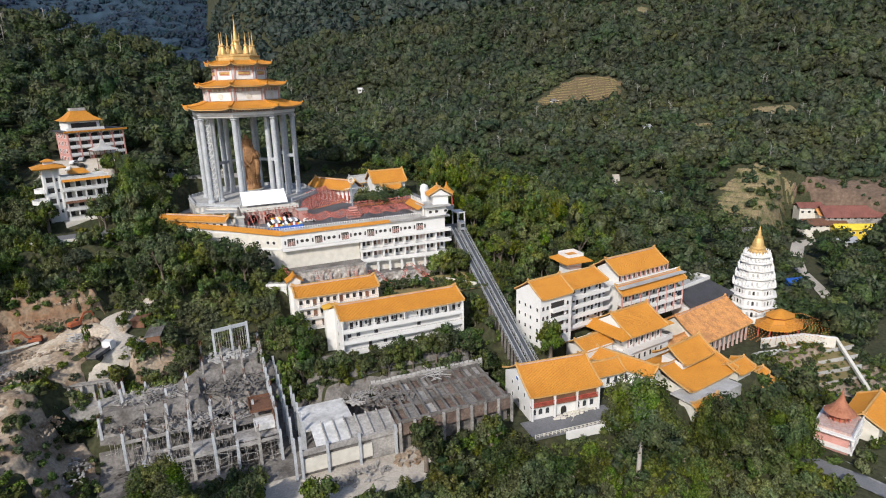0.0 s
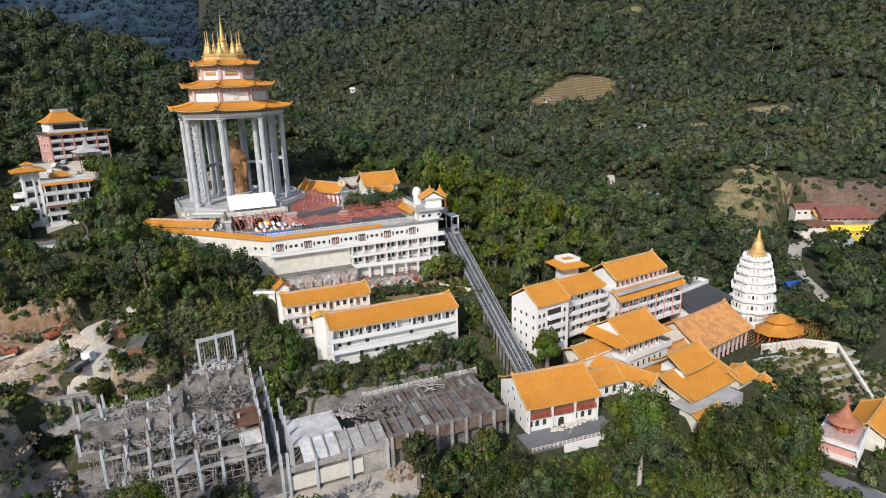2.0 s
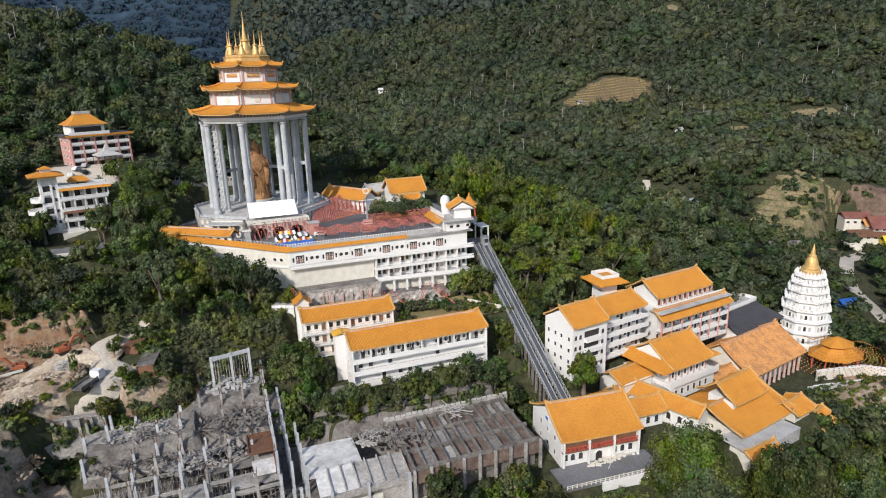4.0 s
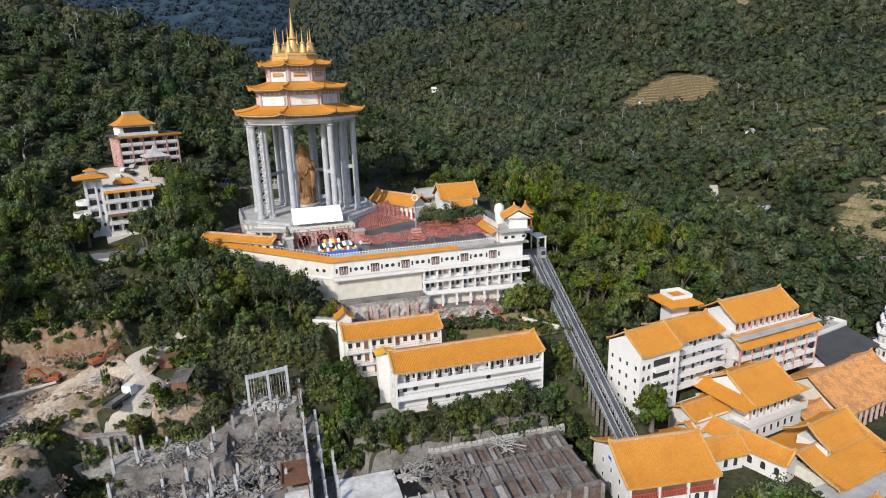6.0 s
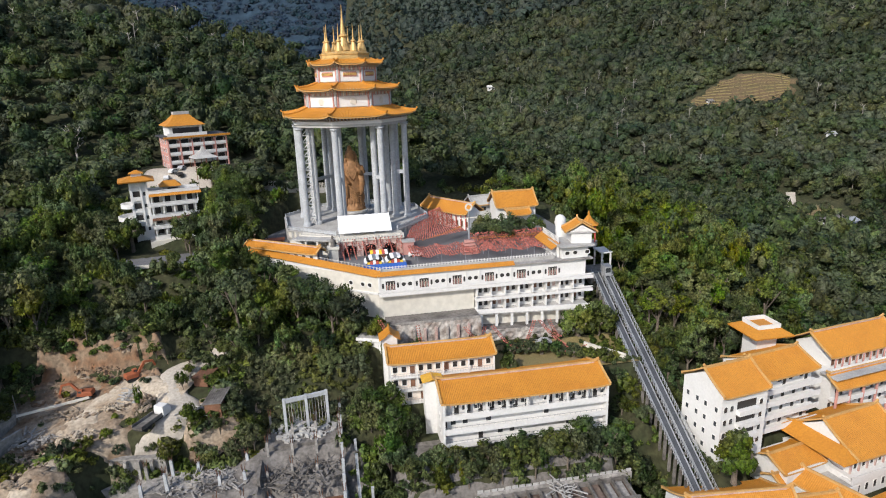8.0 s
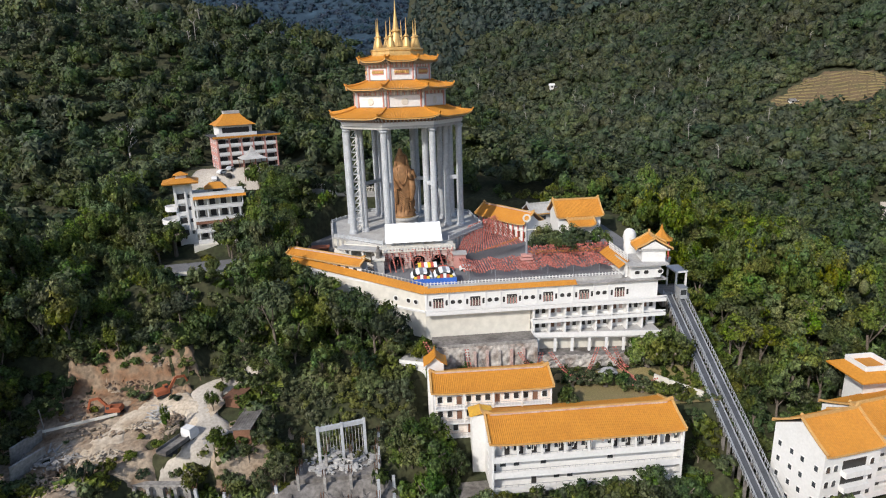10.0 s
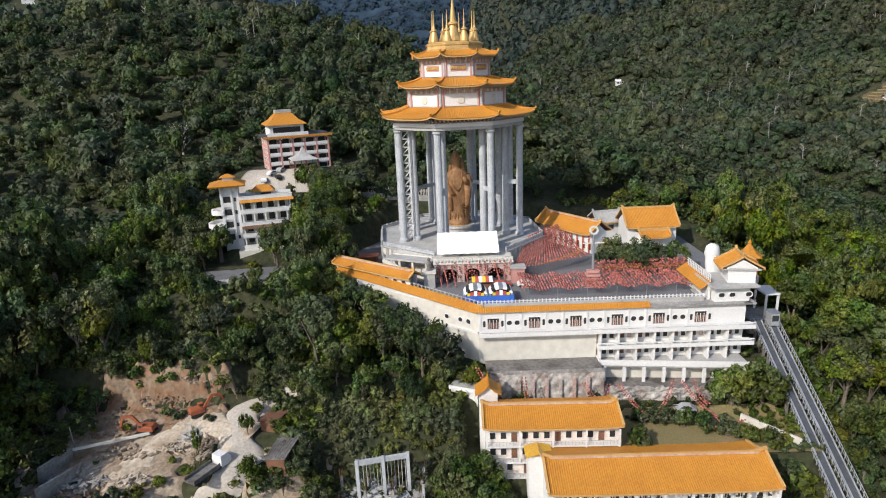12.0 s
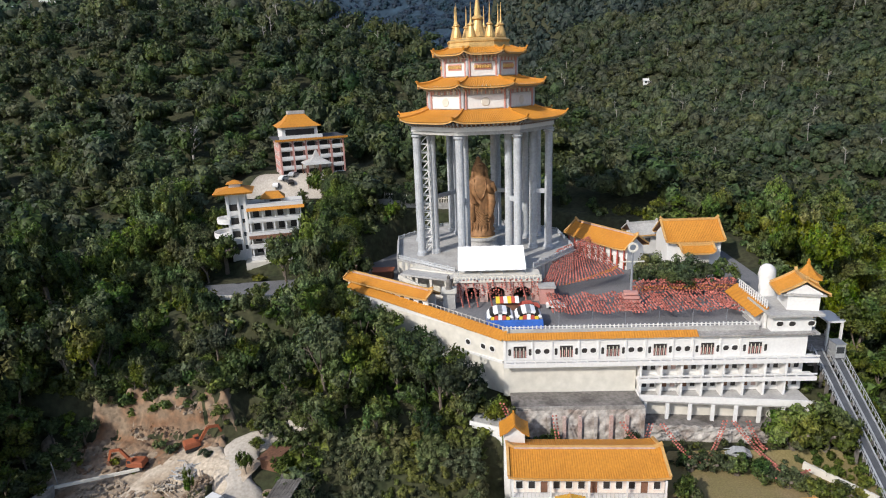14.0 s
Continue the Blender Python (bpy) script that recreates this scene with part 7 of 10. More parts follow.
def site_main():
    root = thing("unfinished_building", "unfinished grey concrete frame with bare posts and props", "building site", pose(0, 0, 0))
    rng = random.Random(77)
    zs = -34.4
    # frame: a grid of posts with beams, its floor only partly poured
    xs = [-58.0 + 4.9 * i for i in range(9)]
    ys = [-93.0, -98.0, -103.0, -108.0, -113.0, -118.5]
    def inside(i, j):
        return not (j < 2 and i > 4) and not (i < 2 and j > 3) and not (i == 0 and j > 2)
    floor_z = (-29.7, -29.9, zs, zs, zs, zs)
    for i, x in enumerate(xs):
        for j, y in enumerate(ys):
            if not inside(i, j):
                continue
            zf = floor_z[j]
            top = zf + (rng.uniform(2.0, 5.2) if rng.random() < 0.8 else 0.2) - (2.0 if j == 5 else 0)
            lean = rng.uniform(-0.15, 0.15)
            g = Geo().loft([[(x + k + s, y + q, z) for s, q in ((-w, -w), (w, -w), (w, w), (-w, w))] for z, k, w in ((-43.5, 0, 0.34), (zf, 0, 0.32), (top, lean, 0.27))])
            part("post", g, COLUMN if (i + j) % 3 else CONCRETE, root)
            if top > zf + 1.5:
                bars = Geo()
                for dx, dy in ((-0.2, -0.2), (0.2, -0.2), (0.2, 0.2), (-0.2, 0.2)):
                    bars.beam((x + lean + dx, y + dy, top - 0.1), (x + lean + dx * 1.8, y + dy * 1.8, top + rng.uniform(0.9, 1.7)), 0.08)
                part("rebar", bars, RUST, root)
    for i, x in enumerate(xs):
        for j, y in enumerate(ys):
            low = (1.4 if j >= 4 else 0) + zs - floor_z[j]
            if i < 8 and inside(i, j) and inside(i + 1, j):
                part("floor_beam", Geo().box(x + 0.3, xs[i + 1] - 0.3, y - 0.22, y + 0.22, zs - 0.75 - low, zs - 0.02 - low), CONCRETE, root)
            if j < 5 and j != 1 and inside(i, j) and inside(i, j + 1):
                part("floor_beam", Geo().box(x - 0.2, x + 0.2, ys[j + 1] + 0.25, y - 0.25, zs - 0.72 - low, zs - 0.05 - low), CONCRETE, root)
            if i < 8 and j < 5 and j != 1 and inside(i, j) and inside(i + 1, j) and inside(i, j + 1) and inside(i + 1, j + 1) and rng.random() < (0.85 if j < 2 else 0.62 if j < 4 else 0.2):
                u0, v0 = x + 0.1, ys[j + 1] + 0.1
                cut = rng.uniform(0, 1.6) if j > 1 else 0
                part("floor_slab", Geo().prism([(u0, v0 + cut), (u0 + 1.6, v0 + cut * 0.3), (xs[i + 1] - 0.1, v0 + cut * rng.random()), (xs[i + 1] - 0.1, y - 0.1), (u0, y - 0.1)], zs - 0.02 - low, zs + 0.2 - low), DARKCON if rng.random() < 0.5 else CONCRETE, root)
    # the higher deck and the rubble bank below it
    part("upper_slab", Geo().box(-35, -18.6, -91.5, -80.5, -28.0, -27.0), DARKCON, root)
    bank = Geo()
    n = 22
    for j in range(n):
        for i in range(n):
            f = j / (n - 1)
            bank.v.append((-36.2 + 17.4 * i / (n - 1), -91.0 - 12.5 * f, -27.2 - 7.4 * f ** 0.8 + (rng.uniform(-.5, .5) if 0 < i < n - 1 else -0.6)))
    bank.f = [(j * n + i, (j + 1) * n + i, (j + 1) * n + i + 1, j * n + i + 1) for j in range(n - 1) for i in range(n - 1)]
    part("rubble_bank", bank, DARKCON, root, "dark bank of rubble below the upper deck")
    part("west_face", Geo().box(-36.0, -35.4, -100, -81, -35, -28.2), DARKCON, root)
    for i in range(4):
        for y in (-84, -88.5, -93, -97.5):
            z0 = -27.0 - 0.55 * max(0, -91 - y)
            post(root, -34.2 + 4.95 * i, y, z0 - 1, z0 + rng.uniform(1.0, 3.4), 0.5)
    # lines of posts along the eastern edge
    for k in range(9):
        y = -82.5 - 4.2 * k
        post(root, -19.0, y, -42, -23.6 - 0.75 * k, 0.55, k % 2 == 0, COLUMN)
        if k > 1:
            post(root, -16.2, y - 1.5, -42, -25.5 - 0.85 * k, 0.55, False, COLUMN)
    for k in range(5):
        post(root, -13.6, -103 - 4.6 * k, -43, -31.8, 0.55, False, COLUMN)
    part("east_wall", Geo().box(-18.7, -18.3, -116, -86, -40, -35.5), CONCRETE, root)
    # props under the slabs
    g = Geo()
    for k in range(420):
        x, y = rng.uniform(-57, -20), rng.uniform(-119, -101)
        if x < -50 and y < -108:
            continue
        g.beam((x, y, -42.5), (x + rng.uniform(-.6, .6), y + rng.uniform(-.5, .5), zs - rng.uniform(0.5, 2.2)), 0.09)
    for z in (-40.5, -38.5, -36.8):
        for k in range(14):
            for y in (-108.2, -113.2, -118.7):
                x = -57 + 2.7 * k
                if x > -49 or y > -110:
                    g.beam((x, y, z), (x + 2.7, y + rng.uniform(-.6, .6), z + rng.uniform(-.8, .8)), 0.09)
    tagged(part("propping", g, CONCRETE, root), kind="stuff")
    # rusty formwork box
    part("formwork_deck", Geo().box(-24.6, -19.4, -112.0, -104.6, -32.2, -31.9), RUST, root, "rusty steel formwork deck")
    for a, b in (((-24.6, -112), (-19.4, -112)), ((-19.4, -112), (-19.4, -104.6)), ((-19.4, -104.6), (-24.6, -104.6)), ((-24.6, -104.6), (-24.6, -112))):
        part("formwork_rim", Geo().beam((*a, -31.7), (*b, -31.7), 0.25, 0.4), RUST, root)
    part("formwork_side", Geo().box(-19.5, -19.3, -116.0, -104.6, -37, -31.9), RUST, root)
    part("pale_block", Geo().box(-24.2, -19.4, -116.0, -112.4, -35.0, -33.4), PALECON, root, "pale screed block")


site_main()


def portal():
    root = thing("portal_frame", "white concrete portal frame among the trees", "frame", pose(0, 0, 0))
    for x, y in ((-30.6, -87.0), (-26.0, -86.0), (-21.6, -85.0)):
        part("post", Geo().box(x - 0.3, x + 0.3, y - 0.3, y + 0.3, -33, -18.6), COLUMN, root)
    part("lintel", Geo().beam((-30.6, -87.0, -19.2), (-21.6, -85.0, -19.2), 0.5, 0.9), COLUMN, root)
    for k in range(14):
        x = -30 + 0.65 * k
        part("prop", Geo().beam((x, -84.5, -28), (x, -84.5, -19.5), 0.1), STONE, root)
    part("back_slab", Geo().box(-33, -19, -84, -77, -27.2, -26.8), DARKCON, root)


portal()


def panel_wall():
    root = thing("buttressed_wall", "stained concrete retaining wall with buttresses", "wall", pose(-61, -90.6, -30.5, 0, 0, -8))
    part("wall_body", Geo().box(-6.8, 6.8, 0, 0.5, -1.5, 4.4), CONCRETE, root)
    part("cap", Geo().box(-7, 7, -0.5, 0.7, 4.4, 4.8), CONCRETE, root)
    part("step", Geo().box(-5.4, 6.8, -3.6, -0.4, -3.5, 0.0), CONCRETE, root)
    for k in range(6):
        x = -6.6 + 2.64 * k
        part("buttress", Geo().box(x - 0.3, x + 0.3, -1.0, 0, -1.5, 4.3), CONCRETE, root)
    for x in (-1.6, 3.6):
        # near-black plates on the wall paint the shade of door openings
        part("doorway_shade_panel", Geo().box(x - 0.6, x + 0.6, -0.04, 0.1, 0.4, 3.6), DARK, root)


panel_wall()


def white_slab():
    root = thing("roofed_basement", "unfinished basement with a pale slab and ribbed roof panels", "building site", pose(0, 0, 0))
    z = -34.6
    part("pale_slab", Geo().box(-13.2, -1.5, -121.5, -110, z - 0.4, z + 0.1), PALECON, root, "pale screed slab")
    for k in range(7):
        x = -12.0 + 2.75 * k
        part("roof_panel", Geo().loft([[(x, -127.5, z - 1.1), (x + 2.5, -127.5, z - 1.1), (x + 2.5, -120.5, z + 0.3), (x, -120.5, z + 0.3)], [(x, -127.5, z - 0.9), (x + 2.5, -127.5, z - 0.9), (x + 2.5, -120.5, z + 0.5), (x, -120.5, z + 0.5)]]), CONCRETE if k > 2 else PALECON, root)
        part("roof_rib", Geo().beam((x + 2.62, -127.6, z - 0.7), (x + 2.62, -120.3, z + 0.8), 0.25, 0.5), CONCRETE, root)
    part("front_beam", Geo().box(-16, 7.5, -128.2, -127.6, z - 2.2, z - 0.9), CONCRETE, root)
    part("front_wall", Geo().box(-15.5, 1.0, -127.9, -127.5, -41.5, z - 3.4), CREAM, root)
    # dark plate closing the basement front: the shade inside put into its colour
    part("shade_panel", Geo().box(-15, 7, -127.3, -126.5, -42.5, z - 2.2), DARKCON, root)
    for x in (-17.0, -15.6, -9.6, -2.0, 6.9):
        part("post", Geo().box(x - 0.3, x + 0.3, -128.4, -127.7, -43.5, z - (0 if x > -15 else -2.8)), COLUMN, root)
    part("side_recess", Geo().box(1.0, 7.2, -127.6, -127.2, -42.5, z - 2.4), CONCRETE, root)


white_slab()


def beam_deck():
    root = thing("beam_deck", "dark roofless deck of concrete beams and broken slabs", "building site", pose(0, 0, 0))
    z = -34.4
    part("sub_floor", Geo().box(7.6, 38.5, -128, -108, -38.0, -35.1), BROWNDECK, root, "dark brown sub-floor")
    for k in range(12):
        x = 8.2 + 2.6 * k
        part("beam", Geo().beam((x, -128 + 0.0 * k, z), (x + 1.0, -108.0, z), 0.45, 0.8), DARKCON, root)
    for y in (-108.4, -114.5, -121.0, -127.5):
        part("cross_beam", Geo().box(7.8, 38.5, y - 0.3, y + 0.3, z - 0.6, z + 0.25), DARKCON, root)
    rng = random.Random(6)
    for i in range(11):
        for j in range(3):
            if rng.random() < 0.72:
                x, y = 8.75 + 2.6 * i, -127 + 6.4 * j
                d = rng.uniform(-0.5, -0.1)
                part("slab_panel", Geo().loft([[(x, y, z + d - 0.2), (x + 2.0, y, z + d - 0.2), (x + 2.3, y + rng.uniform(3.6, 5.6), z + d - 0.2), (x + 0.3, y + rng.uniform(3.6, 5.6), z + d - 0.2)],
                                               [(x, y, z + d), (x + 2.0, y, z + d), (x + 2.3, y + 5.0, z + d + rng.uniform(-.1, .15)), (x + 0.3, y + 5.2, z + d)]]), (CONCRETE, DARKCON, BROWNDECK)[rng.randint(0, 2)], root)
    part("back_wall", Geo().box(6.8, 40, -108.0, -107.5, -37, -33.6), CONCRETE, root)
    for k in range(23):
        part("fence_board", Geo().box(6.9 + 1.45 * k, 8.1 + 1.45 * k, -107.62, -107.5, -33.6, -33.1 + 0.25 * rng.random()), STONE, root)
    for k in range(9):
        x = 8 + 3.8 * k
        part("pier", Geo().box(x - 0.3, x + 0.3, -128.6, -128.0, -43.5, z), CONCRETE, root)
    # dark plate behind the piers stands in for the shade under the deck
    part("front_shade_panel", Geo().box(8, 38, -126.5, -126.0, -43.5, z - 0.8), DARKCON, root)


beam_deck()
rubble("timber_rubble", 10, -116.5, 6.0, 3.5, -34.2, 130, "tangle of broken timber and grey rubble", DARKCON, 1, 0.6, 0.8)
rubble("slab_rubble", 3, -112.5, 5.5, 3, -34.4, 120, "grey rubble on the unfinished slab", CONCRETE, 2, 0.4, 0.8)
rubble("plank_pile", 23.5, -110.5, 2.2, 1.5, -33.8, 22, "loose pile of pale planks", STONE, 3, 0.95, 1.1)
rubble("site_debris", -46.5, -96, 10.5, 4.5, -29.6, 330, "building debris strewn over the slab", CONCRETE, 4, 0.55, 0.8)
rubble("frame_debris", -33, -106, 12, 5, -34.1, 330, "building debris among the posts", CONCRETE, 5, 0.5, 0.9)
rubble("upper_debris", -27, -86.5, 7, 4.5, -26.9, 160, "concrete offcuts stacked under the portal", STONE, 6, 0.3, 1.1)
rubble("bank_debris", -27, -98, 8, 5.5, -30.2, 200, "grey rubble tipped down the bank", DARKCON, 36, 0.4, 1.0)
rubble("pit_timber", -30, -114, 12, 4.5, -42.0, 260, "timber and rubble under the open frame", DARKCON, 37, 0.6, 1.0)
rubble("slope_debris", -48, -103, 10, 1.8, -33.2, 120, "scrap boards and stones on the bank", DARKCON, 38, 0.6, 0.9)
rubble("yard_debris", -4, -133, 8, 3, -42.6, 90, "rubble heaps in the yard", CONCRETE, 7, 0.3, 1.0)
rubble("yard_stones", 9, -131, 4, 3, -42.6, 60, "earth and stones in the yard", EARTH, 8, 0.1, 1.0)
rubble("shaded_debris", -45, -110, 11, 4, -42.0, 200, "rubble and timber below the frame", DARKCON, 9, 0.6, 0.9)
rubble("roadside_debris", -50, -84, 3.5, 3, level(-50, -84) + 0.3, 70, "scrap and stones beside the site road", STONE, 10, 0.4, 0.8)


# ---- the cutting with its machines ----
def ragged(name, points, mat, lift, label, step, terraced=1.0):
    """An open patch of slope whose edge runs out under the surrounding growth."""
    pts = np.array(points, float)
    (x0, y0), (x1, y1) = pts.min(0) - 8, pts.max(0) + 8
    step = step * 0.5
    xs, ys = np.arange(x0, x1 + step, step), np.arange(y0, y1 + step, step)
    gx, gy = np.meshgrid(xs, ys)
    out = np.full(gx.shape, -1e9)
    for (ax, ay), (bx, by) in zip(pts, np.roll(pts, -1, 0)):
        out = np.maximum(out, ((gx - ax) * (by - ay) - (gy - ay) * (bx - ax)) / math.hypot(bx - ax, by - ay))
    out = out + 7 * bumps(gx, gy, 14, 51) + 3 * bumps(gx, gy, 5, 52)
    z = ground(gx, gy)
    steps = 2.6 * terraced * (np.abs(((z / 2.4) % 1.0) - 0.5) - 0.25)
    gz = z + lift + steps + 0.4 * bumps(gx, gy, 4, 53) + 0.45 * bumps(gx, gy, 2.1, 56) - 6 * ease(out, -3, 3)
    w, h = len(xs), len(ys)
    i = (np.arange(h - 1)[:, None] * w + np.arange(w - 1)).ravel()
    me = array_mesh(name, np.stack([gx.ravel(), gy.ravel(), gz.ravel()], 1), np.stack([i, i + 1, i + w + 1, i + w], 1), mat)
    return plain(name, me, mat, label, kind="structure")


def track(name, pts, widths, mat, lift, label, seed=0):
    """A worn earth track along a line, its edges running out unevenly into the ground."""
    line, wide = [], []
    for k in range(len(pts) - 1):
        p0, p1, p2, p3 = (np.array(pts[max(0, min(len(pts) - 1, k + o))], float) for o in (-1, 0, 1, 2))
        n = max(3, int(np.hypot(*(p2 - p1)) / 0.8))
        for q in range(n):
            f = q / n
            line.append(0.5 * (2 * p1 + (p2 - p0) * f + (2 * p0 - 5 * p1 + 4 * p2 - p3) * f * f + (3 * p1 - p0 - 3 * p2 + p3) * f ** 3))
            wide.append(widths[k] + (widths[k + 1] - widths[k]) * f)
    line, wide = np.array(line), np.array(wide)
    d = np.gradient(line, axis=0)
    d /= np.hypot(d[:, 0], d[:, 1])[:, None]
    u = np.linspace(-1, 1, 17)
    wob = 1 + 0.28 * np.sin(np.arange(len(line)) * 0.43 + seed) + 0.15 * np.sin(np.arange(len(line)) * 1.1 + 2 * seed)
    half = (wide / 2 * wob)[:, None]
    gx, gy = line[:, :1] - d[:, 1:] * u * half, line[:, 1:] + d[:, :1] * u * half
    z = ground(gx, gy) + lift - (lift + 0.25) * np.abs(u)[None] ** 4 + 0.18 * bumps(gx, gy, 2.6, 54) + 0.10 * bumps(gx, gy, 0.9, 55) - 0.12 * np.exp(-((np.abs(u) - 0.4) / 0.1) ** 2)[None]
    h, w = gx.shape
    i = (np.arange(h - 1)[:, None] * w + np.arange(w - 1)).ravel()
    me = array_mesh(name, np.stack([gx.ravel(), gy.ravel(), z.ravel()], 1), np.stack([i, i + 1, i + w + 1, i + w], 1), mat)
    plain(name, me, mat, label, kind="structure")


ragged("earth_cutting", [(-96, -90), (-74, -95), (-61, -90), (-59, -70), (-68, -68), (-92, -73)], EARTH, 0.55, "bare earth cutting beside the road", 1.8, 0.3)
ragged("earth_bank", [(-88, -113), (-66, -123), (-58.5, -118), (-59, -98), (-72, -95), (-86, -96)], EARTH, 1.0, "bare earth bank below the building site", 1.5, 0.7)
ragged("site_margin", [(-60, -92), (-56, -96), (-37, -95), (-36, -80), (-45, -76)], EARTH, 0.35, "bare grey-brown earth between the road and the site", 1.6, 0.2)
track("sand_track", [(-52, -79), (-58, -76), (-64, -75), (-69.5, -77.5), (-73, -83), (-75, -90), (-77, -98), (-80, -106), (-84, -114)], (7, 9, 8.5, 8, 6, 5.5, 6, 6, 6), SAND, 1.0, "pale sandy track winding down the cutting", 1.0)
track("site_road", [(-43, -68.5), (-49, -69.5), (-54, -71.5), (-55.5, -76), (-53, -82), (-55.5, -88), (-62, -92.5)], (3.5, 4, 5.5, 7, 7.5, 6, 4.5), ROAD, 1.05, "pale dusty concrete site road", 2.0)
for k, (cx, cy, rx, ry, n, m) in enumerate(((-60, -80, 2.0, 6, 110, EARTH), (-72, -87, 3.5, 4, 130, SAND), (-78, -96, 4, 5, 120, EARTH), (-70, -101, 5, 5, 140, EARTH), (-65, -110, 5, 6, 150, CONCRETE), (-81, -104, 4, 6, 120, SAND), (-67, -79.5, 3.0, 2, 90, SAND))):
    rubble("spoil_heap", cx, cy, rx, ry, level(cx, cy) + 0.9, n, "loose stones and spoil beside the sandy track", m, 151 + k, 0.12, 0.62)
rubble("road_timber", -63.5, -77, 2.2, 4, level(-63.5, -77) + 0.9, 60, "stacked grey timber beside the road", STONE, 52, 0.9, 0.8)
rubble("pit_rubble", -82, -86, 7, 4, level(-82, -86) + 0.6, 160, "grey broken concrete in the pit", CONCRETE, 53, 0.3, 0.8)


def cut_slope():
    """Broken bare slope with ledges and gullies."""
    xs, ys = np.linspace(-92, -57, 90), np.linspace(-77, -61, 60)
    gx, gy = np.meshgrid(xs, ys)
    edge = ((gx + 74) / 15) ** 2 + ((gy + 70.5) / 6.0) ** 2 + 0.5 * bumps(gx, gy, 7, 31) + 0.35 * bumps(gx, gy, 2.6, 32)
    inside = 1 - ease(edge, 0.7, 1.15)
    gz = ground(gx, gy) - 0.5 + inside * (1.0 + 0.9 * bumps(gx, gy, 5, 33) + 0.7 * np.abs(bumps(gx * 1.6, gy, 2.2, 34)) + 0.45 * bumps(gx, gy, 1.1, 35))
    w, h = len(xs), len(ys)
    i = (np.arange(h - 1)[:, None] * w + np.arange(w - 1)).ravel()
    me = array_mesh("cut_slope", np.stack([gx.ravel(), gy.ravel(), gz.ravel()], 1), np.stack([i, i + 1, i + w + 1, i + w], 1), ROCK)
    plain("cut_slope", me, ROCK, "bare brown cut rock slope above the road", kind="structure")


cut_slope()
for k, (cx, cy, rx, ry, n) in enumerate(((-83, -71, 6, 2.5, 50), (-73, -68, 6, 3, 50), (-65, -67, 4, 3, 40), (-78, -75, 8, 3, 60))):
    rubble("cut_face_rocks", cx, cy, rx, ry, level(cx, cy) + 0.4, n, "jagged brown rock of the cut face", ROCK if k % 2 else EARTH, 124 + k, 0.05, 0.7)
rubble("quarry_boulders", -76, -79.5, 7, 3, level(-76, -79.5) + 0.3, 120, "pale boulders and spoil under the cutting", EARTH, 21, 0.05, 0.9)
rubble("slope_stones", -80, -90, 8, 3.5, level(-80, -90) + 0.2, 180, "loose earth and stones on the slope", EARTH, 23, 0.15, 0.9)


def excavator(x, y, turn, label):
    z = level(x, y) + 0.7
    root = thing("excavator", label, "excavator", pose(x, y, z, 0, 0, turn) @ Matrix.Scale(0.78, 4))
    for s in (-1.1, 1.1):
        sec = [(-2.0, 0.1), (2.0, 0.1), (2.3, 0.45), (2.0, 0.85), (-2.0, 0.85), (-2.3, 0.45)]
        part("track", Geo().loft([[(a, s - 0.3, b) for a, b in sec], [(a, s + 0.3, b) for a, b in sec]]), TYRE, root)
    body = part("house", Geo().loft([[(-2.3, -1.3, 1.0), (1.2, -1.3, 1.0), (1.2, 1.3, 1.0), (-2.3, 1.3, 1.0)], [(-2.3, -1.3, 2.0), (1.2, -1.3, 2.0), (1.2, 1.3, 2.0), (-2.3, 1.3, 2.0)], [(-2.0, -1.2, 2.3), (0.4, -1.2, 2.3), (0.4, 1.2, 2.3), (-2.0, 1.2, 2.3)]]), DIGGER, root)
    cab = part("cab", Geo().loft([[(0.1, 0.2, 1.1), (1.7, 0.2, 1.1), (1.7, 1.25, 1.1), (0.1, 1.25, 1.1)], [(0.1, 0.2, 2.9), (1.3, 0.2, 2.9), (1.3, 1.25, 2.9), (0.1, 1.25, 2.9)]]), DIGGER, root)
    part("cab_glass", Geo().box(0.4, 1.2, 0.16, 1.29, 1.9, 2.7), GLASS, cab)
    part("boom", Geo().beam((1.2, -0.3, 1.6), (3.4, -0.3, 4.6), 0.45, 0.7).beam((3.4, -0.3, 4.6), (5.6, -0.3, 4.2), 0.42, 0.6), DIGGER, root)
    part("arm", Geo().beam((5.6, -0.3, 4.4), (6.6, -0.3, 1.6), 0.35, 0.5), DIGGER, root)
    part("bucket", Geo().loft([[(6.2, -0.9, 1.7), (7.0, -0.9, 1.5), (6.6, -0.9, 0.6), (5.8, -0.9, 0.8)], [(6.2, 0.3, 1.7), (7.0, 0.3, 1.5), (6.6, 0.3, 0.6), (5.8, 0.3, 0.8)]]), RUST, root)


excavator(-73.6, -75.5, 178, "orange tracked excavator below the cut slope")
excavator(-64.5, -71.5, 35, "orange tracked excavator on the earth ramp")


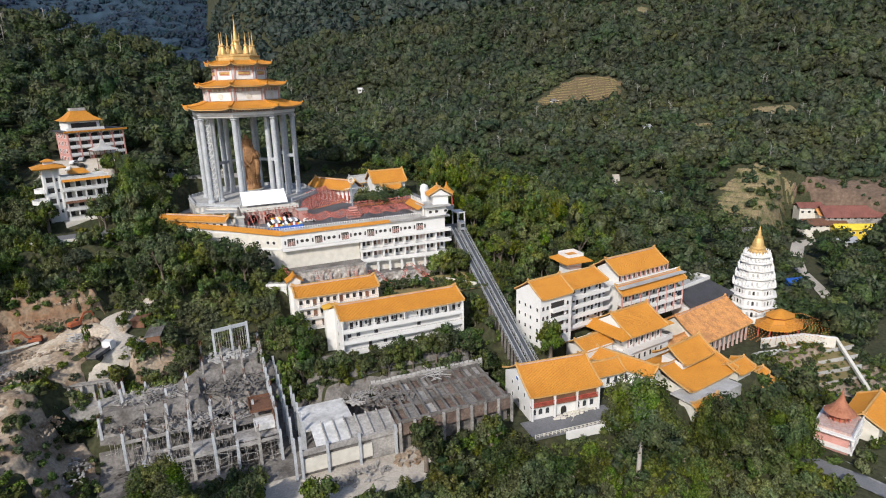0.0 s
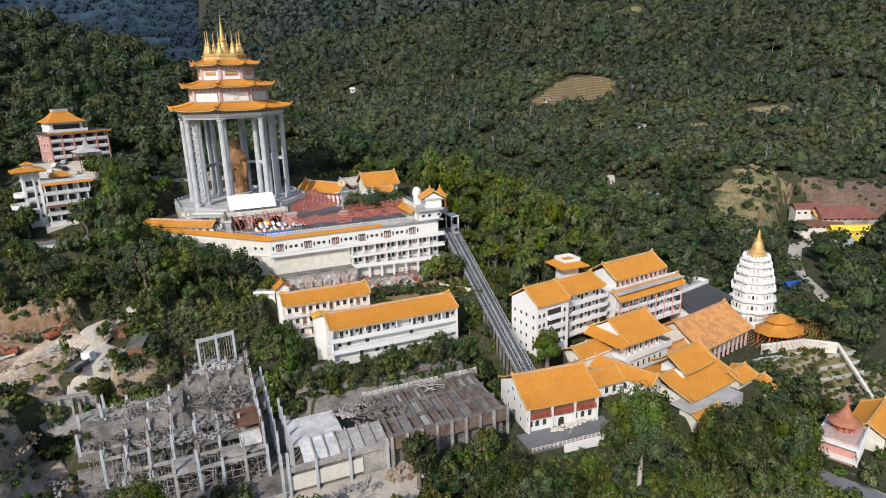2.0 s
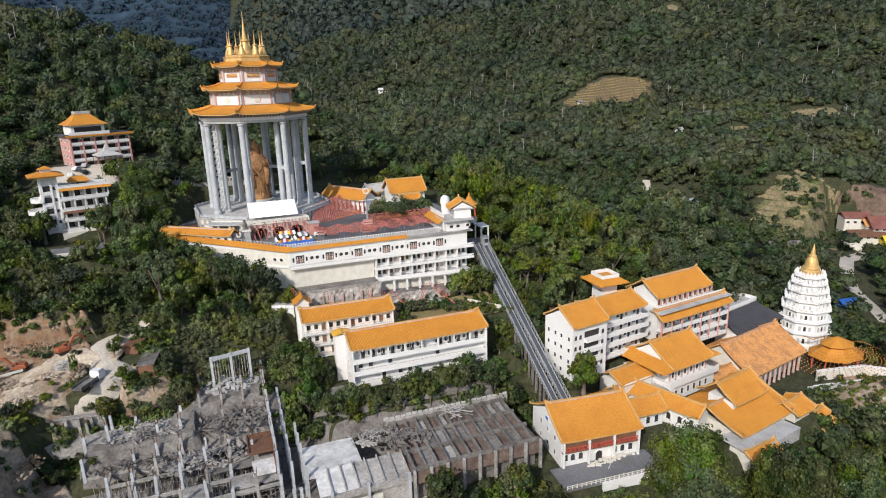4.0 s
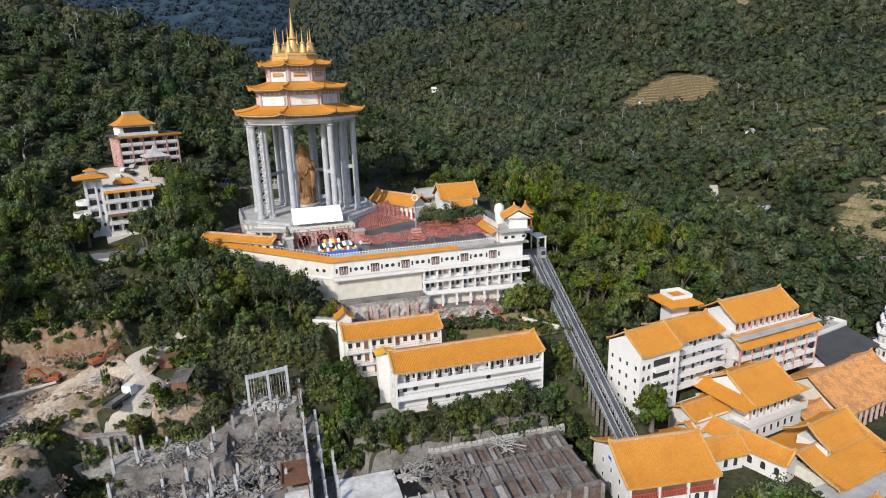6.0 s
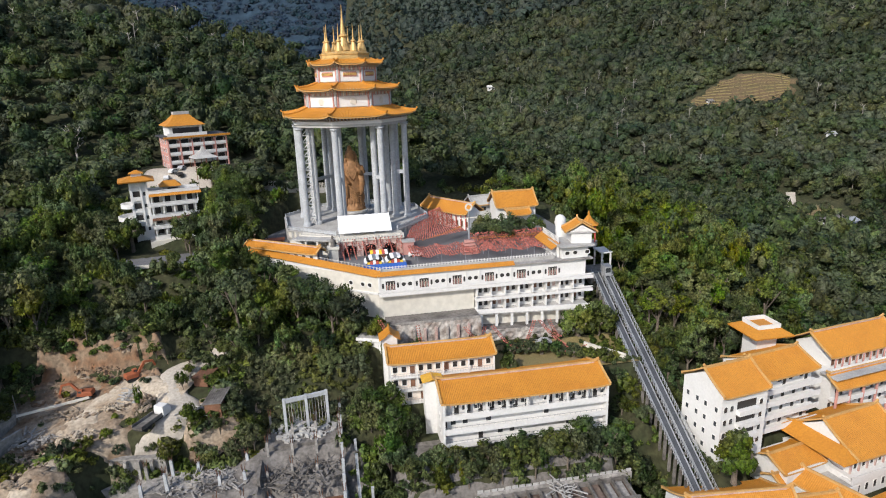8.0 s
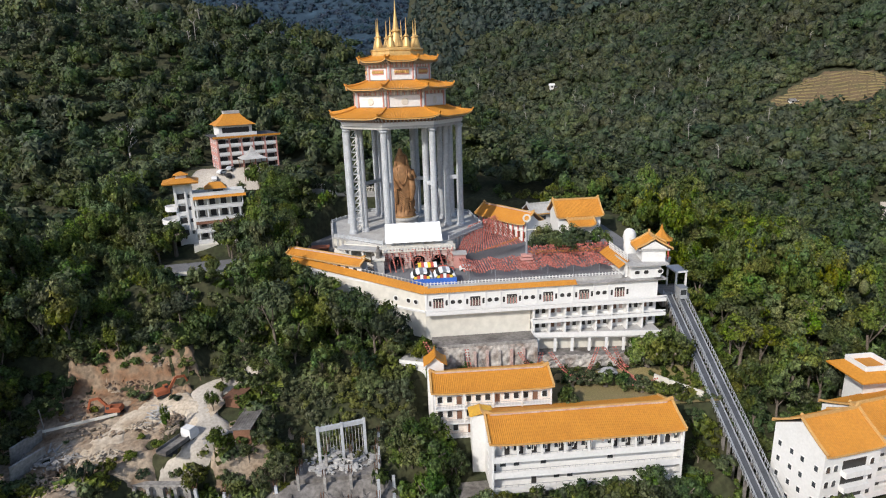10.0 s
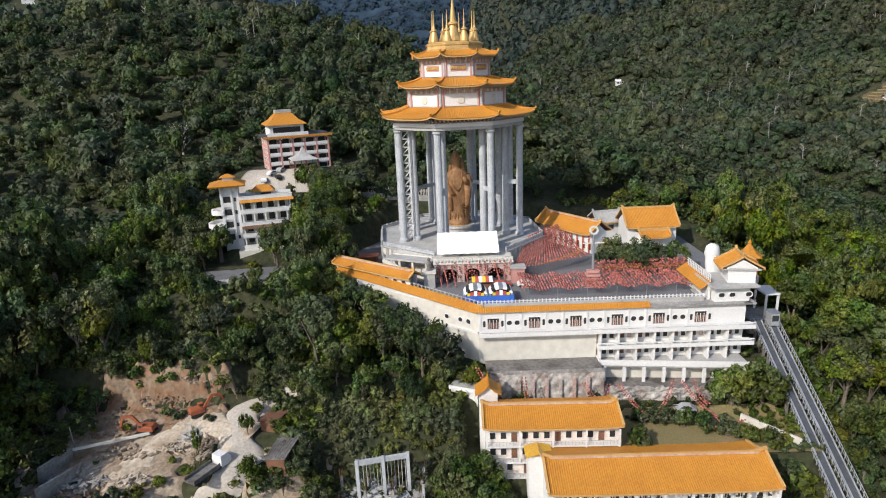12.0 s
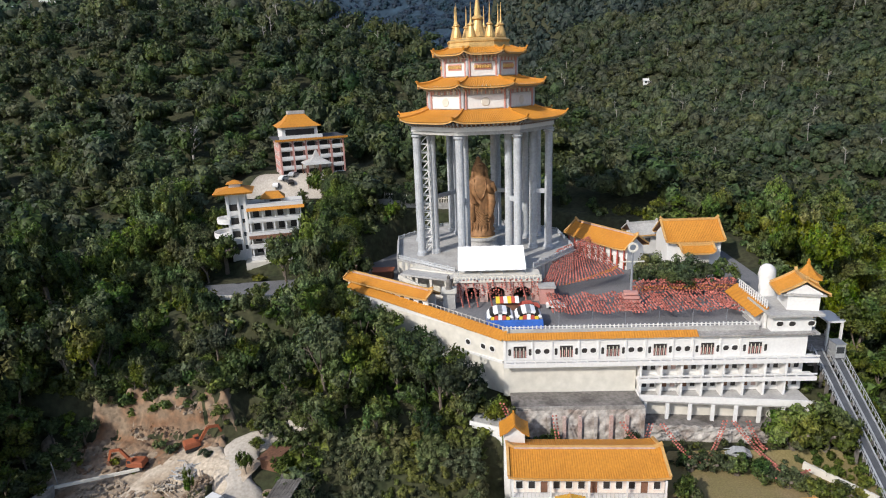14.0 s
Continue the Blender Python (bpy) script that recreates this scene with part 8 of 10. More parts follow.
def truck(x, y, turn):
    z = level(x, y) + 1.0
    root = thing("flatbed_truck", "white-cabbed flatbed lorry parked on the site road", "lorry", pose(x, y, z, 0, 0, turn))
    part("chassis", Geo().box(-4.2, 3.6, -1.1, 1.1, 0.6, 0.95), TYRE, root)
    part("flatbed", Geo().box(-4.4, 1.4, -1.25, 1.25, 0.95, 1.25), DARKCON, root)
    for s in (-1.25, 1.15):
        part("side_board", Geo().box(-4.4, 1.4, s, s + 0.1, 1.25, 1.8), DARKCON, root)
    cab = part("cab", Geo().loft([[(1.7, -1.2, 0.6), (4.0, -1.2, 0.6), (4.0, 1.2, 0.6), (1.7, 1.2, 0.6)], [(1.7, -1.2, 1.8), (4.0, -1.2, 1.8), (4.0, 1.2, 1.8), (1.7, 1.2, 1.8)], [(1.8, -1.1, 2.8), (3.4, -1.1, 2.8), (3.4, 1.1, 2.8), (1.8, 1.1, 2.8)]]), WHITE, root)
    part("windscreen", Geo().loft([[(4.0, -1.0, 1.85), (4.03, -1.0, 1.85), (4.03, 1.0, 1.85), (4.0, 1.0, 1.85)], [(3.48, -1.0, 2.7), (3.52, -1.0, 2.7), (3.52, 1.0, 2.7), (3.48, 1.0, 2.7)]]), GLASS, cab)
    for a in (-3.2, -2.1, 2.8):
        for b in (-1.0, 1.0):
            q = [2 * math.pi * i / 10 for i in range(10)]
            part("wheel", Geo().loft([[(a + 0.5 * math.cos(t), b - 0.18, 0.5 + 0.5 * math.sin(t)) for t in q], [(a + 0.5 * math.cos(t), b + 0.18, 0.5 + 0.5 * math.sin(t)) for t in q]]), TYRE, root)


truck(-57.0, -87.0, 62)


def site_huts():
    z = level(-47.5, -74)
    root = thing("red_roof_hut", "timber hut with a faded red-brown sheet roof", "hut", pose(-48.5, -74.5, z, 0, 0, -20) @ Matrix.Scale(0.65, 4))
    part("hut_wall", Geo().box(-2, 3, -4, 3, -1, 2.4), WOOD, root)
    part("hut_roof", Geo().loft([[(-2.6, -4.6, 2.2), (3.6, -4.6, 2.6), (3.6, 3.6, 2.6), (-2.6, 3.6, 2.2)], [(-2.6, -4.6, 2.4), (3.6, -4.6, 2.8), (3.6, 3.6, 2.8), (-2.6, 3.6, 2.4)]]), RUST, root)
    z = level(-45, -82)
    root = thing("plank_shed", "long dark plank shed beside the road", "shed", pose(-44.5, -82.0, z, 0, 0, -8))
    part("shed_wall", Geo().box(-1.6, 1.8, -5, 5, -1, 2.2), WOOD, root)
    for k in range(8):
        part("roof_plank", Geo().box(-2.0 + 0.52 * k, -1.56 + 0.52 * k, -5.3, 5.3, 2.2 + 0.03 * k, 2.35 + 0.03 * k), DARKCON, root)
    for x, y, turn in ((-87, -84, 70), (-84.5, -88.5, 64)):
        zz = level(x, y)
        g = Geo().box(-3.4, 3.4, -0.2, 0.2, -1, 3.8)
        plain("leaning_wall", g, CONCRETE, "leaning grey concrete wall panel in the pit", "panel", group="pit panels", m=pose(x, y, zz, 12, 0, turn))
    plain("crane_rail", Geo().beam((-88.5, -82.0, level(-88.5, -82) + 2.4), (-72.5, -76.5, level(-72.5, -76.5) + 1.4), 0.35, 0.5), CREAM, "long pale steel girder lying across the pit", "girder")
    for x, y in ((-85.5, -79.5), (-62, -80.5)):
        plain("site_post", Geo().cyl(0, 0, -1, 6.5, 0.12, 0.08, 6), CONCRETE, "thin bare pole in the cutting", "pole", group="site poles", m=pose(x, y, level(x, y), 8, 0, 20))


site_huts()


# ---- eastern garden and street front ----
def garden():
    root = thing("garden_terraces", "terraced garden with pale walls and clipped shrubs", "garden", pose(0, 0, 0))
    a, b = Vector((143.0, -117.5, 0)), Vector((164.5, -125.0, 0))
    part("upper_wall", Geo().beam((141, -117, -45.6), (157, -120, -45.6), 0.5, 3.6).beam((157, -120, -45.6), (164, -127, -45.6), 0.5, 3.6), CREAM, root)
    part("upper_coping", Geo().beam((141, -117, -43.7), (157, -120, -43.7), 0.9, 0.4).beam((157, -120, -43.7), (164, -127, -43.7), 0.9, 0.4), WHITE, root)
    part("mid_wall", Geo().beam((137, -119.5, -47.6), (156, -123, -47.6), 0.5, 2.2), WHITE, root)
    part("cliff", Geo().loft([[(134, -121, -52), (147, -127, -52), (147, -131, -52), (134, -129, -52)], [(135, -119, -46.6), (147, -122, -46.6), (147, -123, -46.6), (136, -121, -46.6)]]), STONE, root)
    for k in range(6):
        z = -47.4 - 1.1 * k
        y = -124.5 - 4.0 * k
        x0, x1 = 150 - 3.2 * k, 172 - 3.6 * k
        part("terrace_wall", Geo().beam((x0, y, z - 1.2), (x1, y - 3.5, z - 0.8), 0.4, 1.5), STONE, root)
        part("terrace_bed", Geo().loft([[(x0, y, z - 1.4), (x1, y - 3.5, z - 1.4), (x1, y + 0.4, z - 1.4), (x0, y + 3.9, z - 1.4)], [(x0, y, z - 0.1), (x1, y - 3.5, z - 0.1), (x1, y + 0.4, z - 0.1), (x0, y + 3.9, z - 0.1)]]), LAWN, root)
    part("stair_wall", Geo().beam((167.5, -124.5, -45.6), (151.5, -149.5, -52.6), 1.0, 1.0), CREAM, root)
    part("lower_canal", Geo().beam((131, -134.5, -50.6), (150, -148.5, -53.4), 2.4, 0.8), BLUE, root, "blue sheet roof along the lane")
    tent = thing("garden_pavilion", "orange hip-roofed pavilion hung with lantern strings", "pavilion", pose(155.0, -112.0, -46.0))
    ring = lambda r, z: [(r * 1.3 * math.cos(radians(22.5 + 45 * i)), r * math.sin(radians(22.5 + 45 * i)), z) for i in range(8)]
    part("lower_roof", Geo().loft([ring(7.2, 3.4), ring(5.2, 4.6), ring(3.6, 6.2)]), ORANGE, tent)
    part("upper_wall", Geo().loft([ring(3.4, 6.0), ring(3.4, 7.0)]), RED, tent)
    part("upper_roof", Geo().loft([ring(4.4, 6.9), ring(2.6, 7.9), ring(0.6, 9.0)]), ORANGE, tent)
    for k in range(8):
        part("post", Geo().cyl(7.6 * math.cos(radians(22.5 + 45 * k)), 6 * math.sin(radians(22.5 + 45 * k)), -1, 3.6, 0.25, n=8), RED, tent)
    P = []
    rng = np.random.RandomState(4)
    for k in range(30):
        q = math.radians(150 + 210 * k / 29)
        for j in range(12):
            f = j / 11
            r = 4 + 10 * f
            P.append((155 + 1.25 * r * math.cos(q), -112 + r * math.sin(q), -40.5 - 3.4 * f - 0.8 * math.sin(math.pi * f)))
    for k in range(70):
        f = k / 69
        P.append((150 + 24 * f, -104 - 18 * f * f, -39.0 - 2.5 * f - 1.2 * math.sin(math.pi * f * 3) ** 2))
    lantern_field("pavilion_lantern_strings", P, 0.2, LANTERN_GOLD, "amber lantern strings radiating from the garden pavilion")
    shrine = thing("side_shrine", "small two-tier shrine with orange roofs", "shrine", pose(119.5, -134.5, -50.5, 0, 0, 20))
    part("shrine_wall", Geo().box(-3.0, 3.0, -2.4, 2.4, -2, 4.2), WHITE, shrine)
    gable_roof(shrine, 8.4, 6.6, 4.2, 5.8, ORANGE, lift=0.8)
    part("upper_wall", Geo().box(-1.8, 1.8, -1.4, 1.4, 5.0, 6.8), RED, shrine)
    gable_roof(shrine, 5.6, 4.4, 6.8, 8.2, ORANGE, lift=0.8)
    for x in (-1.8, 0.0, 1.8):
        window(shrine, x, -2.4, 1.2, 1.0, 1.8, pane_mat=DARK)


garden()


def gate_house():
    root = thing("gate_house", "pink and white gate house with a conical red roof", "building", pose(120.5, -159.0, -54.0, 0, 0, 24))
    part("lower_wall", Geo().box(-6, 6, -4, 4, -1, 3.2), PINK, root)
    part("lower_slab", Geo().box(-7.2, 7.2, -5.0, 4.6, 3.2, 3.8), WHITE, root)
    part("upper_wall", Geo().box(-5.6, 5.6, -3.8, 4, 3.8, 7.0), PINK, root)
    part("upper_slab", Geo().box(-7.2, 7.2, -5.2, 4.8, 7.0, 7.5), WHITE, root)
    part("roof_terrace", Geo().box(-6.2, 6.2, -4.0, 4.0, 7.5, 8.2), ROSESTONE, root)
    for x in (-3.6, 0.2, 3.6):
        window(root, x, -3.8, 4.4, 1.4, 1.6)
        window(root, x, -4.0, 0.6, 1.4, 1.6)
    part("drum", Geo().cyl(0.5, 0, 8.2, 10.6, 2.1, n=12), TERRACOTTA, root)
    for k in range(12):
        a = 2 * math.pi * (k + 0.5) / 12
        part("drum_post", Geo().cyl(0.5 + 2.6 * math.cos(a), 2.6 * math.sin(a), 8.2, 10.6, 0.14, n=6), RED, root)
    for z in (3.8, 8.2):
        for k in range(14):
            part("baluster", Geo().box(-7.0 + 1.07 * k - 0.1, -7.0 + 1.07 * k + 0.1, -5.1, -4.9, z, z + 0.9), WHITE, root)
        part("handrail", Geo().box(-7.2, 7.2, -5.15, -4.85, z + 0.9, z + 1.05), WHITE, root)
    for x in (-5.4, -1.8, 1.8, 5.4):
        part("pillar", Geo().box(x - 0.2, x + 0.2, -4.9, -4.5, -1, 7.0), WHITE, root)
    part("conical_roof", Geo().lathe(0.5, 0, [(3.9, 10.3), (2.7, 11.3), (1.7, 12.5), (0.9, 13.9), (0.35, 15.4), (0.3, 15.8), (0.04, 17.6)], 16), TERRACOTTA, root)
    part("stair", Geo().beam((7.0, -1, 7.6), (5.5, -8, -0.4), 1.8, 0.8), WHITE, root)
    wing = thing("gate_wing", "low hall with an orange roof beside the gate house", "building", pose(134.5, -158.5, -54.0, 0, 0, 20))
    gable_wall(wing, 16, 8, -1, 6.2, 8.4, CREAM)
    gable_roof(wing, 18, 11, 6.2, 9.4, ORANGE, lift=0.6)
    wall = thing("street_wall", "painted street wall with sheet-iron panels", "wall", pose(114.0, -166.5, -55.0, 0, 0, -74))
    part("wall_body", Geo().box(-9, 9, 0, 0.4, -2.5, 1.6), CREAM, wall)
    for k in range(8):
        part("sheet_panel", Geo().box(-9 + 2.25 * k, -6.85 + 2.25 * k, -0.1, 0.0, 0.6, 3.0), (ZINC, BLUE, ZINC, WHITE)[k % 4] if k % 3 else ZINC, wall)
        part("wall_post", Geo().box(-9.1 + 2.25 * k, -8.9 + 2.25 * k, -0.3, -0.1, -2.5, 1.2), WOOD, wall)
    sheet("street", turned(107, -168, -70, 26, 6), ASPHALT, 0.4, "narrow asphalt lane along the wall", 1.5)


gate_house()


def c_terrace():
    root = thing("hall_forecourt", "paved forecourt with a balustrade and white retaining wall", "terrace", pose(52.5, -134.5, -41.6, 0, 0, -4))
    part("paving", Geo().box(-13, 12, -4.5, 3.2, -0.6, 0.1), ASPHALT, root)
    part("retaining_wall", Geo().box(-4, 12, -5.0, -4.5, -5.5, 0.1), WHITE, root)
    g = Geo()
    for k in range(22):
        x = -12.6 + 24.4 * k / 21
        g.box(x - 0.1, x + 0.1, -4.7, -4.5, 0.1, 1.1)
    g.beam((-12.6, -4.6, 1.0), (11.8, -4.6, 1.0), 0.12)
    g.beam((-12.6, -4.6, 0.55), (11.8, -4.6, 0.55), 0.1)
    part("balustrade", g, CREAM, root)
    rubble("forecourt_pots", 55, -132.6, 7, 0.9, -41.5, 60, "row of pots, stones and tarps before the hall", CREAM, 31, 0.1, 0.9)
    lamp = thing("street_lamp", "tall white concrete lamp post", "lamp post", pose(61.5, -150.8, level(61.5, -150.8)))
    part("pole", Geo().cyl(0, 0, -1, 12, 0.28, 0.18, 8), WHITE, lamp)


c_terrace()


# ---- across the valley ----
RUSTRED = material("faded_red_sheet", (0.21, 0.085, 0.065), 0.7, 0.2, 2.0, 0.35, 0.2)


def far_side():
    def house(name, x, y, turn, l, w, h, wall, roof, label, rise=1.7, z=None):
        z = level(x, y) if z is None else z
        root = thing(name, label, "house", pose(x, y, z, 0, 0, turn))
        part("wall", Geo().box(-l / 2, l / 2, -w / 2, w / 2, -3 if rise == 1.7 else -9, h), wall, root)
        a, b, top = l / 2 + 0.8, w / 2 + 1, h + rise
        part("roof", Geo().loft([[(-a, -b, h - 0.1), (a, -b, h - 0.1), (a, 0, top - 0.1), (-a, 0, top - 0.1)], [(-a, -b, h + 0.1), (a, -b, h + 0.1), (a, 0, top + 0.1), (-a, 0, top + 0.1)]]), roof, root)
        part("back_roof", Geo().loft([[(-a, 0, top - 0.1), (a, 0, top - 0.1), (a, b, h - 0.1), (-a, b, h - 0.1)], [(-a, 0, top + 0.1), (a, 0, top + 0.1), (a, b, h + 0.1), (-a, b, h + 0.1)]]), roof, root)
        part("ridge_cap", Geo().box(-a, a, -0.3, 0.3, top, top + 0.25), roof, root)
        for k in range(max(2, int(l / 4))):
            window(root, -l / 2 + 2 + 4 * k, -w / 2, 1.0, 1.8, 1.4, pane_mat=DARK)
    house("farmhouse", 232, 52, 12, 15, 7, 4.0, WHITE, DARKCON, "white farmhouse with a dark roof across the valley", 2.2, -34.0)
    house("blue_shed", 243, 52, 12, 7, 5, 3.4, BLUE, ZINC, "blue-walled shed beside the farmhouse", 1.4, -34.0)
    house("white_store", 206, 38, 5, 6, 5, 4.6, WHITE, ZINC, "small white store by the hill road")
    house("red_roof_villa", 342, 20, -28, 14, 9, 4.5, CREAM, RUSTRED, "cream villa with a dark red roof", 2.6, -48.5)
    house("market_hall", 358, 3, -28, 36, 16, 2.4, CONCRETE, RUSTRED, "long hall with a dark red roof", 5.8, -50.5)
    house("orange_roof_hall", 349, 11, -28, 15, 11, 2.4, CREAM, CLAY, "pale hall with an orange-red roof beside the long hall", 4.0, -50.5)
    house("brown_roof_house", 338, 6, -24, 26, 9, 2.2, CREAM, RUST, "low house with a brown sheet roof by the road", 3.2, -54.5)
    house("yellow_house", 347, -9, -28, 24, 7, 3.6, YELLOW, YELLOW, "bright yellow roadside building", 2.8, -57.0)
    house("grey_sheet_shed", 326, -16, -26, 15, 8, 2.6, STONE, ZINC, "grey sheet-roofed shed above the hill road", 2.6, -59.5)
    house("zinc_shed", 300, -38, -30, 14, 8, 3.0, ZINC, ZINC, "low grey sheet-metal shed by the road")
    house("valley_house", 214, -40, -20, 12, 7, 4.0, CREAM, CLAY, "old house with a brown roof in the valley")
    house("valley_house", 222, -33, -20, 14, 7, 4.5, CREAM, DARKCON, "old house with a dark roof in the valley")
    house("blue_tarp_shed", 200, -82, -10, 6, 5, 3.0, BLUE, BLUE, "small shed under a blue tarpaulin")
    house("hill_hut", 228, 22, 8, 9, 4, 2.6, WHITE, ZINC, "pale hut on the valley side")
    house("hill_hut", 150, 412, 0, 4, 3, 3.0, WHITE, WHITE, "tiny white hut high in the forest")
    house("hill_hut", 330, 165, 0, 5, 3, 2.4, WHITE, ZINC, "pale hut among the hill trees")
    house("hill_house", -272, 233, 20, 9, 6, 5.0, WHITE, ZINC, "white house high on the western hill")
    house("hill_house", -271, 205, 10, 8, 5, 4.0, WHITE, ZINC, "white house high on the western hill")
    house("hill_hut", 300, 264, 0, 4, 3, 2.4, WHITE, DARKCON, "tiny white hut beside the terraced field")
    # terraced field on the hill
    SCRUB = material("dry_scrub", (0.21, 0.165, 0.09), 1.0, 0.14, 0.9, 0.7, 1.0, tint=(0.075, 0.09, 0.03))
    ragged("hill_field", [(282, 274), (308, 246), (358, 235), (374, 257), (348, 294), (322, 288)], material("brown_field_earth", (0.128, 0.090, 0.050), 1.0, 0.1, 0.8, 0.5, 1.0, tint=(0.10, 0.085, 0.04)), 1.2, "brown terraced field on the far hill", 3.0, 1.5)
    g = Geo()
    for k in range(9):
        v = 0.06 + 0.105 * k
        row = [(a[0] + (b[0] - a[0]) * v, a[1] + (b[1] - a[1]) * v) for a, b in (((286, 272), (328, 287)), ((309, 248), (342, 290)), ((332, 243), (356, 281)), ((356, 237), (370, 260)))]
        for (ax, ay), (bx, by) in zip(row, row[1:]):
            for j in range(4):
                p, q = [(ax + (bx - ax) * f, ay + (by - ay) * f) for f in (j / 4, (j + 0.86 + 0.1 * math.sin(7 * k + 3 * j)) / 4)]
                g.beam((*p, level(*p) + 1.3), (*q, level(*q) + 1.3), 1.0, 0.9)
    plain("field_terraces", g, LAWN, "grassy lips of the terraces on the far field", "terraces", kind="stuff")
    ragged("dry_slope", [(236, 2), (290, -12), (346, 38), (338, 62), (300, 56)], SCRUB, 0.8, "dry grassy terraces across the valley", 2.4, 1.9)
    ragged("lower_dry_slope", [(218, -12), (256, -30), (292, 2), (250, 12), (228, 6)], SCRUB, 0.8, "dry scrubby slope with small plots", 2.4, 1.4)
    ragged("bare_patch", [(236, 60), (262, 60), (266, 92), (254, 108)], SCRUB, 0.6, "bare brown patch above the farmhouse", 2.4, 0.6)
    ragged("brown_slope", [(340, 6), (392, -20), (402, 8), (352, 34)], material("brown_scrub", (0.15, 0.105, 0.075), 1.0, 0.08, 0.5, 0.5, 0.8), 1.5, "brown burnt slope behind the red-roofed villa", 4.0)
    ragged("clearing", [(360, 132), (376, 136), (372, 150), (358, 146)], SCRUB, 1.0, "pale clearing in the hill forest", 4.0)
    ragged("clearing", [(408, 122), (440, 108), (446, 122), (420, 140)], SCRUB, 1.0, "pale clearing in the hill forest", 4.0)
    ragged("clearing", [(500, 405), (530, 400), (536, 424), (506, 430)], SCRUB, 1.5, "pale clearing high on the hill", 6.0)
    # roads
    def road(pts, w, label):
        g = Geo()
        prev = None
        for (ax, ay), (bx, by) in zip(pts, pts[1:]):
            n = max(2, int(math.hypot(bx - ax, by - ay) / 3))
            for k in range(n):
                x, y = ax + (bx - ax) * k / n, ay + (by - ay) * k / n
                dx, dy = (bx - ax), (by - ay)
                m = math.hypot(dx, dy)
                nx_, ny_ = -dy / m * w / 2, dx / m * w / 2
                i = len(g.v)
                g.v += [(x + nx_, y + ny_, level(x + nx_, y + ny_) + 0.5), (x - nx_, y - ny_, level(x - nx_, y - ny_) + 0.5)]
                if prev is not None:
                    g.f.append((prev, prev + 1, i + 1, i))
                prev = i
        plain("road", g, ROAD, label, kind="structure")
    road([(330, -8), (300, -26), (262, -36), (240, -52), (228, -64), (218, -80), (206, -96)], 6, "grey hill road winding down the valley")
    road([(258, 112), (238, 84), (222, 56), (206, 40)], 5, "narrow road above the farmhouse")
    road([(300, -26), (330, 8), (356, 12)], 7, "road in front of the red-roofed villa")


far_side()


def garden_beds():
    sheet("garden_ground", turned(155, -134, -58, 34, 30), EARTH, 0.3, "pale earth paths of the terraced garden", 2.0)


garden_beds()


# ---- woods ----
TRACKS = [(-43, -68.5), (-54, -71.5), (-55.5, -76), (-53, -82), (-55.5, -88), (-62, -92.5), (-52, -79), (-64, -75), (-69.5, -77.5), (-73, -83), (-75, -90), (-77, -98), (-80, -106), (-84, -114)]


def keep_clear(x, y, margin=0.0):
    """True where nothing grows: buildings, paving, roads, clearings."""
    x, y = np.asarray(x, float), np.asarray(y, float)
    bad = np.zeros(x.shape, bool)

    def poly(pts, m):
        out = np.full(x.shape, -1e9)
        for (ax, ay), (bx, by) in zip(pts, pts[1:] + pts[:1]):
            out = np.maximum(out, ((x - ax) * (by - ay) - (y - ay) * (bx - ax)) / math.hypot(bx - ax, by - ay))
        return out < m + margin

    for pts, m in CLEAR:
        bad |= poly(list(pts), m)
    return bad


